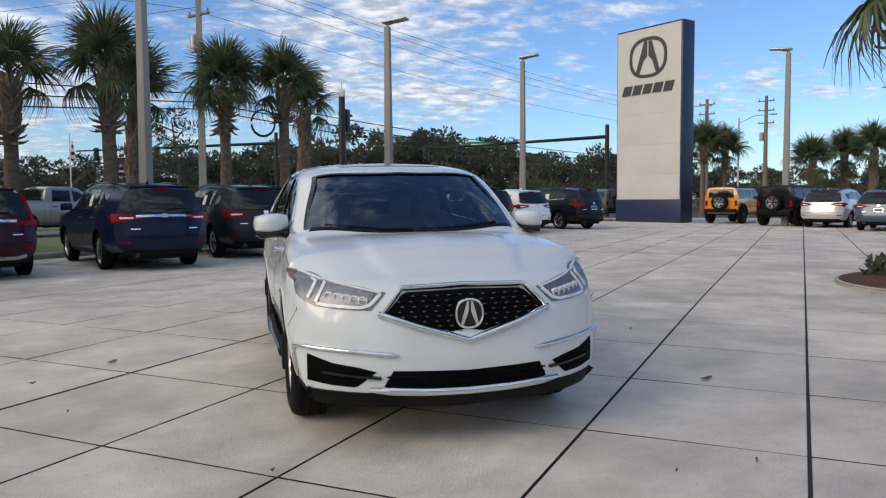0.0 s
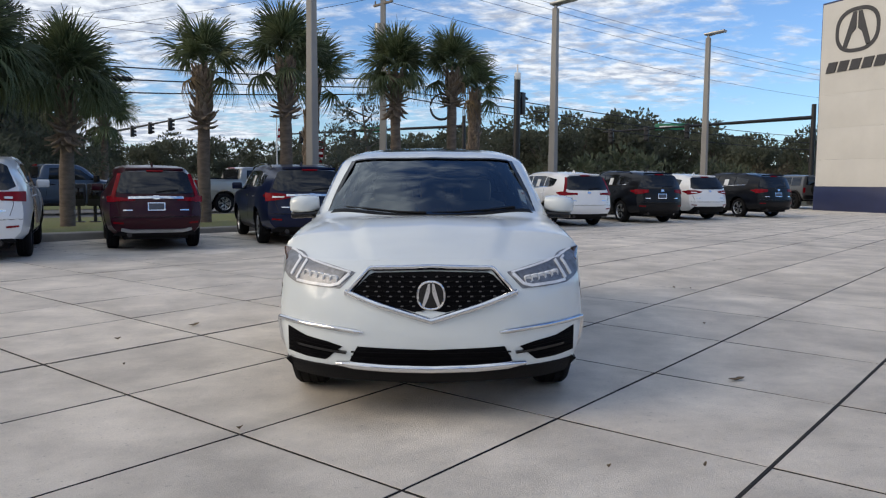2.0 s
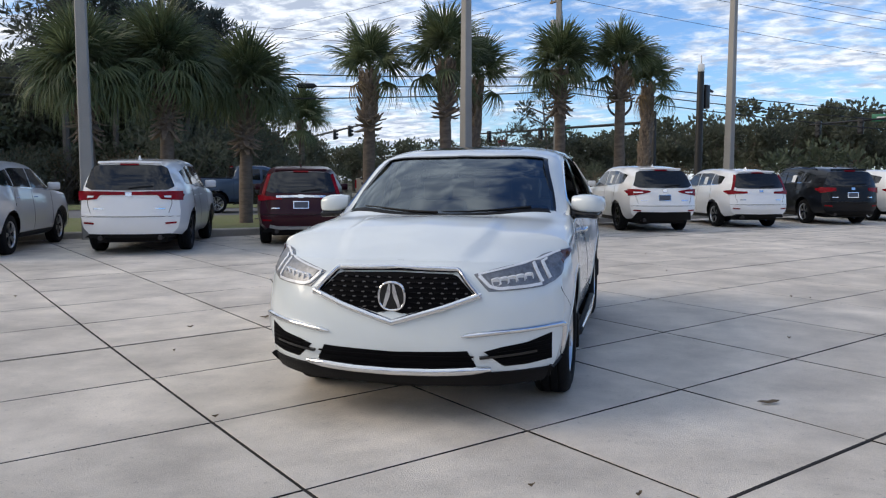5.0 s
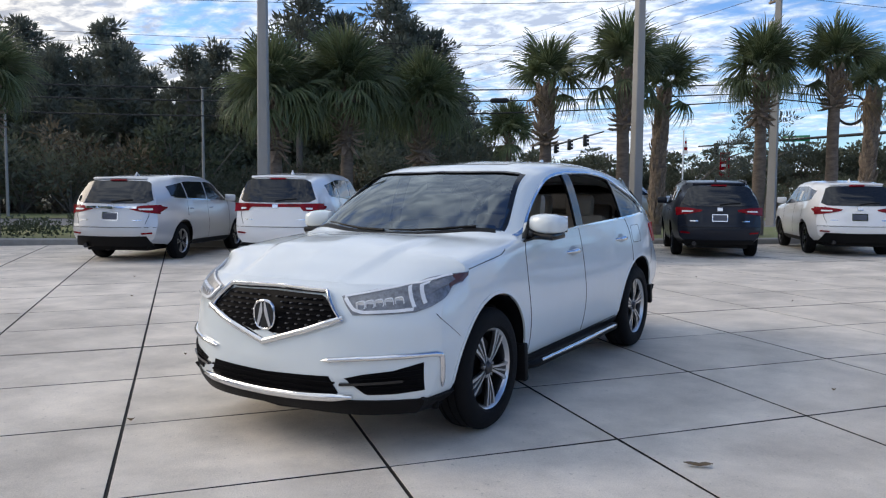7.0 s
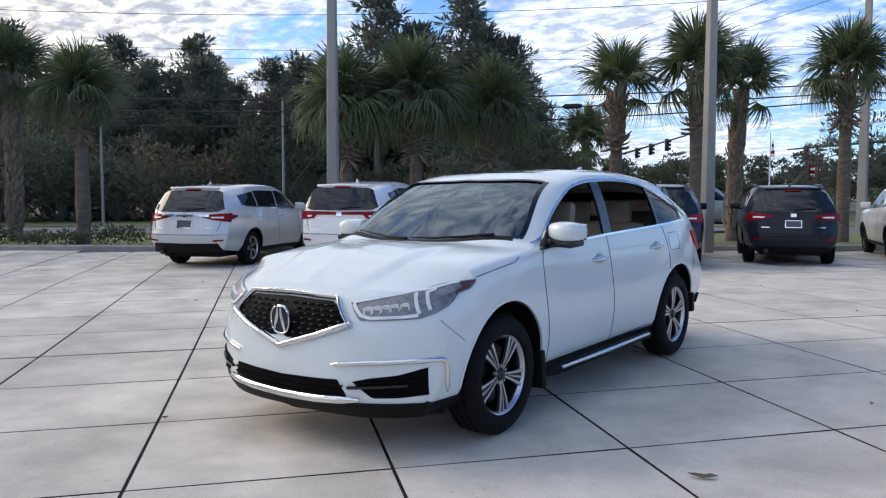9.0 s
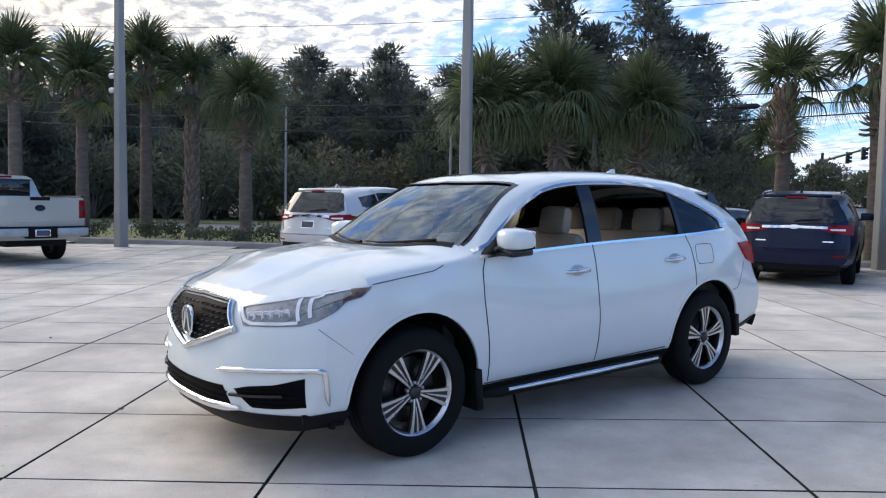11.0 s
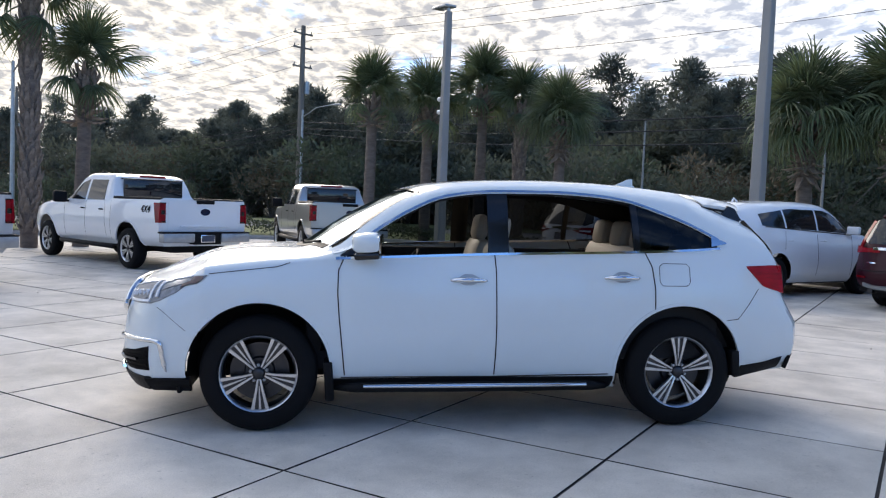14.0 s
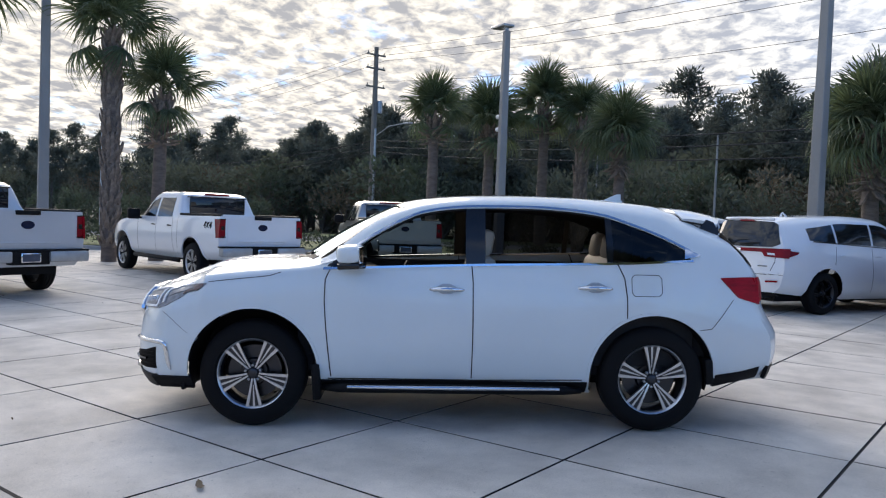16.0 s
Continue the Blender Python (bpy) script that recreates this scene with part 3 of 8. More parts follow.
def disc_mesh():
    bm = bmesh.new()
    lathe(bm, [(-0.03, 0.001), (-0.03, 0.19), (0.0, 0.19), (0.0, 0.10), (0.02, 0.09), (0.02, 0.001)], 32)
    bmesh.ops.recalc_face_normals(bm, faces=bm.faces)
    return bm


def mesh_only(name, bm, mat):
    me = bpy.data.meshes.new(name)
    bm.to_mesh(me)
    bm.free()
    me.materials.append(mat)
    me.shade_smooth()
    me.set_sharp_from_angle(angle=radians(35))
    return me


TYRE = mesh_only("tyre", tyre_mesh(), RUBBER)
RIM = mesh_only("rim", rim_mesh(), ALLOY)
RIM_DARK = mesh_only("rim", rim_mesh(), GREY_ALLOY)
BARREL = mesh_only("barrel", barrel_mesh(), GREY_ALLOY)
SPOKE = mesh_only("spoke", spoke_mesh(), ALLOY)
POCKET = mesh_only("spoke_web", pocket_mesh(), GREY_ALLOY)
NUT = mesh_only("lug_nut", nut_mesh(), GALV)
SPOKE_DARK = mesh_only("spoke", spoke_mesh(), GLOSS_BLACK)
HUB = mesh_only("hub_cap", hub_mesh(), GREY_ALLOY)
DISC = mesh_only("brake_disc", disc_mesh(), GREY_ALLOY)


def wheel(parent, x, y, z, r=0.375, dark=False, spokes=5, spin=0.0, nuts=False):
    """A wheel whose outer face points away from the car's middle."""
    s = r / 0.375
    w = new("wheel", TYRE)
    w.parent = parent
    w.matrix_basis = pose(x, y, z, 0, 0, 0 if x > 0 else 180) @ pose(0, 0, 0, spin) @ Matrix.Scale(s, 4)
    for data, name in ((RIM_DARK if dark else RIM, "rim"), (BARREL, "barrel"), (HUB, "hub_cap"), (DISC, "brake_disc")):
        o = new(name, data)
        o.parent = w
        if name in ("rim", "barrel"):
            o.matrix_basis = Matrix.Scale(1.03, 4)
    for k in range(spokes):
        o = new("spoke", SPOKE_DARK if dark else SPOKE)
        o.parent = w
        o.matrix_basis = pose(0, 0, 0, 360 / spokes * k)
        o = new("spoke_web", POCKET)
        o.parent = w
        o.matrix_basis = pose(0, 0, 0, 360 / spokes * k)
        if nuts:
            o = new("lug_nut", NUT)
            o.parent = w
            o.matrix_basis = pose(0, 0, 0, 360 / spokes * (k + 0.5)) @ pose(0, 0, 0.055)
    return w


# ---- paving, kerb, verge, road ----
GRID = radians(50)
GU, GV = Vector((math.cos(GRID), math.sin(GRID))), Vector((-math.sin(GRID), math.cos(GRID)))
G0, DU, DV = Vector((0.72, -2.27)), 1.40, 1.25
KERB_LINE = [(-14, -24), (-20.5, -12), (-23.0, -4), (-22.6, 1.2), (-19.3, 3.4), (-16.4, 5.6), (-10.6, 9.4), (-8.0, 11.6), (-4.9, 14.4), (-1.5, 17.6), (2.0, 20.6), (6, 24.2), (11, 28.9)]


def inside_lot(x, y):
    """Whether a place is on the paved side of the kerb."""
    for (ax, ay), (bx, by) in zip(KERB_LINE, KERB_LINE[1:]):
        dx, dy = bx - ax, by - ay
        t = ((x - ax) * dx + (y - ay) * dy) / (dx * dx + dy * dy)
        if -0.05 <= t <= 1.05 and (x - ax) * dy - (y - ay) * dx < 0.25 * math.hypot(dx, dy) and math.hypot(x - ax - t * dx, y - ay - t * dy) < 60:
            return False
    return True


def sheet(bm, pts, z):
    bm.faces.new([bm.verts.new((x, y, z)) for x, y in pts])


bm = bmesh.new()
N = 48
ring0 = None
for r in (0, 30, 60, 120, 300, 900):
    ring = [bm.verts.new((r * math.cos(2 * math.pi * k / N), r * math.sin(2 * math.pi * k / N), -0.10 if r else -0.10)) for k in range(N)] if r else [bm.verts.new((0, 0, -0.10))]
    if ring0:
        for k in range(N):
            if len(ring0) == 1:
                bm.faces.new((ring0[0], ring[k], ring[(k + 1) % N]))
            else:
                bm.faces.new((ring0[k], ring[k], ring[(k + 1) % N], ring0[(k + 1) % N]))
    ring0 = ring
tagged(link("ground", bm, EARTH), "brown-green leaf-littered earth round the paved lot", "ground", kind="structure")

# dark bed that shows in the joints
bm = bmesh.new()
cells = [(i, j) for i in range(-26, 34) for j in range(-24, 22)]


def corner(i, j):
    p = G0 + GU * (i * DU) + GV * (j * DV)
    return p.x, p.y


lot = []
for i, j in cells:
    q = [corner(i, j), corner(i + 1, j), corner(i + 1, j + 1), corner(i, j + 1)]
    cx, cy = sum(p[0] for p in q) / 4, sum(p[1] for p in q) / 4
    if inside_lot(cx, cy) and math.hypot(cx, cy) < 46:
        lot.append((i, j, q, cx, cy))
for i, j, q, cx, cy in lot:
    bm.faces.new([bm.verts.new((x, y, ground(x, y) - 0.010)) for x, y in q])
bmesh.ops.remove_doubles(bm, verts=bm.verts, dist=0.001)
paving = tagged(link("pavement", bm, JOINT), "pale concrete slabs with dark sawn joints, lightly stained", "pavement", kind="structure")


def kerb_run(name, line, w=0.16, h=0.14):
    bm = bmesh.new()
    pts = [Vector((x, y, 0)) for x, y in resample(line, 90)]
    prof = [(0, -0.10), (0, h - 0.03), (0.03, h), (w, h), (w, -0.10)]
    rings = []
    for i, p in enumerate(pts):
        d = (pts[min(i + 1, len(pts) - 1)] - pts[max(i - 1, 0)]).normalized()
        n = Vector((-d.y, d.x, 0))
        g = ground(p.x, p.y)
        rings.append([bm.verts.new(p + n * a + Vector((0, 0, g + b))) for a, b in prof])
    for r0, r1 in zip(rings, rings[1:]):
        for j in range(len(prof) - 1):
            bm.faces.new((r0[j], r1[j], r1[j + 1], r0[j + 1]))
    bmesh.ops.recalc_face_normals(bm, faces=bm.faces)
    return tagged(link(name, bm, KERB), "weathered concrete kerb along the grass verge", "kerb", kind="structure")


kerb_run("kerb", KERB_LINE)


def offset_line(line, d):
    out = []
    for i, (x, y) in enumerate(line):
        a, b = line[max(i - 1, 0)], line[min(i + 1, len(line) - 1)]
        dx, dy = b[0] - a[0], b[1] - a[1]
        l = math.hypot(dx, dy)
        out.append((x - dy / l * d, y + dx / l * d))
    return out


def band(name, d0, d1, z, mat, label, cat, line=KERB_LINE):
    bm = bmesh.new()
    a, b = resample(offset_line(line, d0), 60), resample(offset_line(line, d1), 60)
    va = [bm.verts.new((*p, z)) for p in a]
    vb = [bm.verts.new((*p, z)) for p in b]
    for i in range(60):
        bm.faces.new((va[i], va[i + 1], vb[i + 1], vb[i]))
    bmesh.ops.recalc_face_normals(bm, faces=bm.faces)
    for f in bm.faces:
        if f.normal.z < 0:
            f.normal_flip()
    return tagged(link(name, bm, mat), label, cat, kind="structure")


band("grass_verge", 0.155, 9.0, 0.10, GRASS, "patchy winter grass verge behind the kerb", "grass")
band("road", 9.0, 17.0, 0.06, ROAD, "grey asphalt road beyond the verge", "road")
band("far_verge", 17.0, 24.0, 0.09, GRASS, "worn grass strip across the road", "grass")

# plain unseen walls added behind the camera close the lot and dim car reflections
def unseen_wall(name, x0, y0, x1, y1, h):
    bm = bmesh.new()
    l = math.hypot(x1 - x0, y1 - y0)
    box(bm, 0, l, 0, 0.3, -0.1, h, 0.02, pose(x0, y0, 0, 0, 0, math.degrees(math.atan2(y1 - y0, x1 - x0))))
    tagged(link(name, bm, STUCCO), "unseen plain grey stucco wall, added to close the lot and dim car reflections", "wall", kind="structure")


unseen_wall("unseen_wall_south", -8, -27, 30, -24, 6.0)
unseen_wall("unseen_wall_east", 27, -22, 33, 12, 6.0)


# ---- the white car ----
MDX = dict(
    yf=-2.39, yr=2.52, nf=-1.75, nr=1.55,
    P=((-2.39, 0.945), (-2.1, 0.972), (-1.75, 0.985), (-1.41, 0.985), (-0.9, 0.960), (0, 0.95), (0.9, 0.958), (1.41, 0.975), (1.9, 0.955), (2.25, 0.915), (2.59, 0.86)),
    zs=((-2.39, 0.25), (-2.0, 0.27), (-1.0, 0.25), (1.2, 0.25), (2.0, 0.32), (2.59, 0.37)),
    zm=((-2.39, 0.62), (-1.41, 0.78), (-0.8, 0.64), (0.8, 0.68), (1.41, 0.82), (2.59, 0.74)),
    zb=((-2.39, 0.93), (-2.1, 0.985), (-1.9, 1.012), (-1.41, 1.072), (-0.95, 1.115), (0, 1.14), (1.2, 1.185), (2.0, 1.21), (2.59, 1.16)),
    zr=((-2.39, 0.945), (-1.9, 1.055), (-1.41, 1.12), (-1.12, 1.145), (-0.95, 1.178), (-0.72, 1.33), (-0.54, 1.445), (-0.387, 1.525), (-0.235, 1.578), (-0.02, 1.612), (0.186, 1.626), (0.555, 1.632), (0.83, 1.624), (1.06, 1.606), (1.3, 1.582), (1.6, 1.545), (2.0, 1.49), (2.59, 1.40)),
    pr=((-2.39, 0.83), (-1.9, 0.84), (-1.41, 0.83), (-1.12, 0.815), (-0.95, 0.81), (-0.35, 0.738), (0.15, 0.706), (1.0, 0.695), (1.7, 0.68), (2.2, 0.67), (2.59, 0.65)),
    zt=((-2.39, 0.955), (-2.15, 1.025), (-1.9, 1.085), (-1.41, 1.155), (-1.2, 1.172), (-1.12, 1.20), (-0.91, 1.335), (-0.71, 1.475), (-0.51, 1.588), (-0.28, 1.65), (0.0, 1.68), (0.235, 1.692), (0.577, 1.697), (0.92, 1.692), (1.2, 1.677), (1.5, 1.652), (1.89, 1.605), (2.1, 1.575), (2.59, 1.50)),
    tuck=((-2.39, 0.035), (-1.0, 0.05), (-0.4, 0.06), (1.6, 0.065), (2.59, 0.06)),
    front=((0.15, -2.24), (0.24, -2.31), (0.34, -2.372), (0.48, -2.39), (0.60, -2.385), (0.72, -2.365), (0.84, -2.325), (0.92, -2.26), (0.96, -2.20), (1.05, -2.12)),
    rear=((0.28, 2.40), (0.42, 2.475), (0.58, 2.52), (0.68, 2.518), (0.80, 2.455), (0.92, 2.395), (1.07, 2.375), (1.24, 2.27), (1.40, 2.10), (1.50, 2.0), (1.6, 1.93)),
    segs=(3, 8, 8, 14, 12, 12),
    sweep_f=0.33, sweep_r=0.26,
)
body = Body(MDX)
AX_F, AX_R, WR = -1.41, 1.435, 0.375
tilt = math.degrees(math.atan2(ground(0.5, 1.41) - ground(0.5, -1.41), 2.82))
roll = math.degrees(math.atan2(ground(0.9, 0) - ground(-0.9, 0), 1.8))
mdx = thing("suv", pose(-0.046, 0, ground(0, 0) + 0.004, tilt, -roll, 0), "pearl white three-row crossover SUV with chrome trim, parked on concrete slabs", "car")

DLO_LO = smooth_keys(((-1.0, 1.125), (-0.6, 1.143), (0.13, 1.174), (1.18, 1.206), (1.75, 1.238)))
DLO_HI = smooth_keys(((-0.98, 1.138), (-0.86, 1.165), (-0.72, 1.262), (-0.54, 1.380), (-0.387, 1.464), (-0.235, 1.527), (-0.02, 1.564), (0.186, 1.578), (0.555, 1.581), (0.826, 1.568), (1.058, 1.540), (1.294, 1.468), (1.507, 1.386), (1.66, 1.31), (1.74, 1.268)))
PILLARS = (-0.86, 0.085, 0.215, 1.10, 1.135, 1.70)
ys = stations(-2.39, 2.52, 0.035, PILLARS)
bm = skin(body, ys, 16)


def in_arch(c):
    return abs(c.x) > 0.52 and c.z < 0.95 and min((c.y - AX_F) ** 2, (c.y - AX_R) ** 2) + (c.z - 0.385) ** 2 < 0.455 ** 2


def snap_arch(c):
    ya = AX_F if c.y < 0 else AX_R
    d = math.hypot(c.y - ya, c.z - 0.385)
    if c.z > 0.26 and abs(c.x) > 0.6 and abs(d - 0.455) < 0.07:
        k = 0.455 / d
        return (c.x, ya + (c.y - ya) * k, 0.385 + (c.z - 0.385) * k)
    return None




def ramp_up(a, b, v):
    q = min(1, max(0, (v - a) / (b - a)))
    return q * q * (3 - 2 * q)


# pressed lines of the hood: a raised middle with crisp shoulders and a centre crease
for v in bm.verts:
    if v.co.y < -1.12 and v.co.z > 0.93 and abs(v.co.x) < 0.80:
        w = ramp_up(-2.30, -2.00, v.co.y) * (1 - ramp_up(-1.60, -1.14, v.co.y))
        ax = abs(v.co.x)
        edge = 0.37 + 0.10 * ramp_up(-2.25, -1.75, v.co.y)
        v.co.z += w * (0.021 * (1 - ramp_up(edge - 0.03, edge + 0.05, ax)) + 0.012 * max(0.0, 1 - ax / 0.30))
    # the keel under the grille
    if v.co.y < -2.2 and 0.47 < v.co.z < 0.72:
        v.co.y -= 0.012 * max(0, 1 - abs(v.co.x) / 0.30) * ramp_up(0.46, 0.52, v.co.z) * (1 - ramp_up(0.66, 0.72, v.co.z))
carve(bm, in_arch, snap_arch)


def window_cut(y0, y1):
    def inside(c):
        return abs(c.x) > 0.5 and y0 < c.y < y1 and DLO_LO(c.y) < c.z < DLO_HI(c.y)

    def snap(c):
        s = 1 if c.x > 0 else -1
        lo, hi = DLO_LO(c.y), DLO_HI(c.y)
        z = lo if abs(c.z - lo) < abs(c.z - hi) else hi
        if abs(z - c.z) > 0.045:
            return None
        return (s * body.side(c.y, z), c.y, z)
    return carve(bm, inside, snap)


panes = {}
for key, (y0, y1) in {"front": (-0.86, 0.085), "rear": (0.215, 1.10), "quarter": (1.135, 1.70)}.items():
    panes[key] = window_cut(y0, y1)


def ws_base(x):
    return -1.17 + 0.20 * (x / 0.75) ** 2


def ws_top(x):
    return -0.47 + 0.10 * (x / 0.65) ** 2


def ws_half(y):
    return body.pr(y) - 0.025 - 0.055 * ramp_up(-1.0, -0.45, y)


def in_ws(c):
    return ws_base(c.x) < c.y < ws_top(c.x) and abs(c.x) < ws_half(c.y) and c.z > 1.12


def snap_ws(c):
    best = None
    for y in (ws_base(c.x), ws_top(c.x)):
        if abs(y - c.y) < 0.03:
            best = (c.x, y, body.top(c.x, y))
    if best is None and abs(abs(c.x) - ws_half(c.y)) < 0.06:
        x = math.copysign(ws_half(c.y), c.x)
        best = (x, c.y, body.top(x, c.y))
    return best


panes["shield"] = carve(bm, in_ws, snap_ws)
mbody = part("body", bm, PEARL, mdx)
for key, mat, name in (("front", PANE_DOOR, "front_side_window"), ("rear", PANE_TINT, "rear_side_window"), ("quarter", PANE_TINT, "quarter_window"), ("shield", PANE_SHIELD, "windscreen")):
    for s in (1, -1) if key != "shield" else (0,):
        faces = [[Vector((c.x * (1 if key == "shield" else 0.992), c.y, c.z - (0.006 if key == "shield" else 0))) for c in f] for f in panes[key] if s == 0 or f[0].x * s > 0]
        if key == "shield" or (s == 1 and key != "quarter"):
            continue            # the door windows of one side are wound down; the windscreen follows
        part(name, patch_from(faces), mat, mdx).visible_shadow = False
bm = bmesh.new()
grid = []
for i in range(25):
    q = -1 + 2 * i / 24
    xb, xt = q * 0.775, q * 0.668
    a = Vector((xb, ws_base(xb) - 0.02, body.top(xb, ws_base(xb)) - 0.006))
    b = Vector((xt, ws_top(xt) + 0.02, body.top(xt, ws_top(xt) + 0.02) - 0.006))
    n = (b - a).cross(Vector((-1, 0, 0))).normalized()
    grid.append([bm.verts.new(a.lerp(b, j / 16) + n * (0.030 - 0.012 * abs(q)) * math.sin(math.pi * j / 16)) for j in range(17)])
for g0, g1 in zip(grid, grid[1:]):
    for j in range(16):
        bm.faces.new((g0[j], g1[j], g1[j + 1], g0[j + 1]))
bmesh.ops.recalc_face_normals(bm, faces=bm.faces)
part("windscreen", bm, PANE_SHIELD, mdx).visible_shadow = False
for s in (1, -1):
    for ya in (AX_F, AX_R):
        wheel(mdx, s * 0.832, ya, WR, WR, spin=-33 if ya < 0 else 1, nuts=True)



FRONT, REAR_S, TOP = surface(body, "front"), surface(body, "rear"), surface(body, "top")
SIDES = {1: surface(body, "side", 1), -1: surface(body, "side", -1)}


def mirror_x(pts, s):
    return [(s * a, b) for a, b in pts]


def panels(name, mat, parent, label="", *calls):
    bm = bmesh.new()
    for fn, kind, args, kw in calls:
        (ruled if kind == "r" else ribbon)(bm, fn, *args, **kw)
    return part(name, bm, mat, parent, label)


# grille
LO = [(-0.515, 0.772), (-0.30, 0.698), (0, 0.612), (0.30, 0.698), (0.515, 0.772)]
HI = [(-0.515, 0.772), (-0.375, 0.918), (0, 0.926), (0.375, 0.918), (0.515, 0.772)]
lo_in = [(-0.475, 0.775), (0, 0.648), (0.475, 0.775)]
hi_in = [(-0.475, 0.775), (-0.355, 0.892), (0, 0.900), (0.355, 0.892), (0.475, 0.775)]
grille = panels("grille", GRILLE_BLACK, mdx, "black mesh grille", (FRONT, "r", (lo_in, hi_in), dict(nu=28, nv=6, off=0.006, th=0.03)))
bm = bmesh.new()
for a in (LO, HI):
    bead(bm, FRONT, [(x * 0.975, z + (0.010 if a is LO else -0.010)) for x, z in a], 0.040 if a is LO else 0.022, 0.024, nu=60, off=0.012, taper=0.8)
part("grille_surround", bm, CHROME, mdx, "bright chrome grille surround")
# rows of short mesh bars fanning out from the emblem
tmpl = bmesh.new()
box(tmpl, -0.015, 0.015, -0.006, 0.006, -0.0032, 0.0032)
BAR = mesh_only("grille_bar", tmpl, GRILLE_BLACK)
# grey copies of the bar: glints of the black mesh, painted as colour
tmpl = bmesh.new()
box(tmpl, -0.008, 0.008, -0.008, 0.006, -0.0028, 0.0028)
BAR_GLINT = mesh_only("grille_bar", tmpl, GLINT_GREY)
n = 0
for row in range(9):
    z = 0.655 + row * 0.0275
    for col in range(-14, 15):
        x = col * 0.034 + (0.017 if row % 2 else 0)
        hi = np.interp(abs(x), [0, 0.355, 0.475], [0.892, 0.884, 0.775])
        lo = np.interp(abs(x), [0, 0.475], [0.662, 0.780])
        if not lo < z < hi or math.hypot(x, z - 0.775) < 0.10:
            continue
        o = new("grille_bar", BAR_GLINT if (row + col) % 2 else BAR)
        o.parent = grille
        y = body.F(x, z) - 0.012
        o.matrix_basis = pose(x, y, z, 0, math.degrees(math.atan2(z - 0.775, abs(x) + 0.15)) * -0.45 * (1 if x > 0 else -1), math.degrees(math.atan2(body.F(x + 0.02, z) - body.F(x - 0.02, z), 0.04)))
# emblem: an oval ring with two leaning legs
bm = bmesh.new()
c = Vector((0, body.F(0, 0.775) - 0.035, 0.775))
N_ = 36
vs = []
for k in range(N_):
    t = 2 * math.pi * k / N_
    ex = math.copysign(abs(math.cos(t)) ** 0.85, math.cos(t))
    ez = math.copysign(abs(math.sin(t)) ** 0.85, math.sin(t))
    vs.append([bm.verts.new(c + Vector((ex * (0.078 + 0.008 * math.cos(a)), 0.010 * math.sin(a) - (0.0), ez * (0.081 + 0.008 * math.cos(a))))) for a in (2 * math.pi * j / 8 for j in range(8))])
for k in range(N_):
    for j in range(8):
        bm.faces.new((vs[k][j], vs[k][(j + 1) % 8], vs[(k + 1) % N_][(j + 1) % 8], vs[(k + 1) % N_][j]))
for s in (1, -1):
    prof = [(s * 0.006, 0.072), (s * 0.018, 0.070), (s * 0.052, -0.055), (s * 0.040, -0.068), (s * 0.016, -0.012), (s * 0.006, 0.02)]
    a = [bm.verts.new(c + Vector((x, -0.012, z))) for x, z in prof]
    b = [bm.verts.new(c + Vector((x, 0.012, z))) for x, z in prof]
    bm.faces.new(a)
    for i in range(len(prof)):
        bm.faces.new((a[i], b[i], b[(i + 1) % len(prof)], a[(i + 1) % len(prof)]))
bmesh.ops.recalc_face_normals(bm, faces=bm.faces)
emblem = part("emblem", bm, CHROME, mdx, "chrome oval emblem")
bm = bmesh.new()
lathe(bm, [(-0.002, 0.001), (-0.002, 0.075), (0.02, 0.078)], 30)
bmesh.ops.transform(bm, matrix=Matrix.Translation(c + Vector((0, -0.004, 0))) @ pose(0, 0, 0, 0, 0, 90), verts=bm.verts)
part("emblem_plate", bm, GLOSS_BLACK, emblem)

# lamps
WRAP = surface(body, "wrap")


def round_a(y, z):
    """The running length of the wrapped front at a place y, z of the side."""
    lo_a, hi_a = 0.3, 1.6
    for _ in range(24):
        mid_a = (lo_a + hi_a) / 2
        if WRAP(mid_a, z)[1] < y:
            lo_a = mid_a
        else:
            hi_a = mid_a
    return lo_a


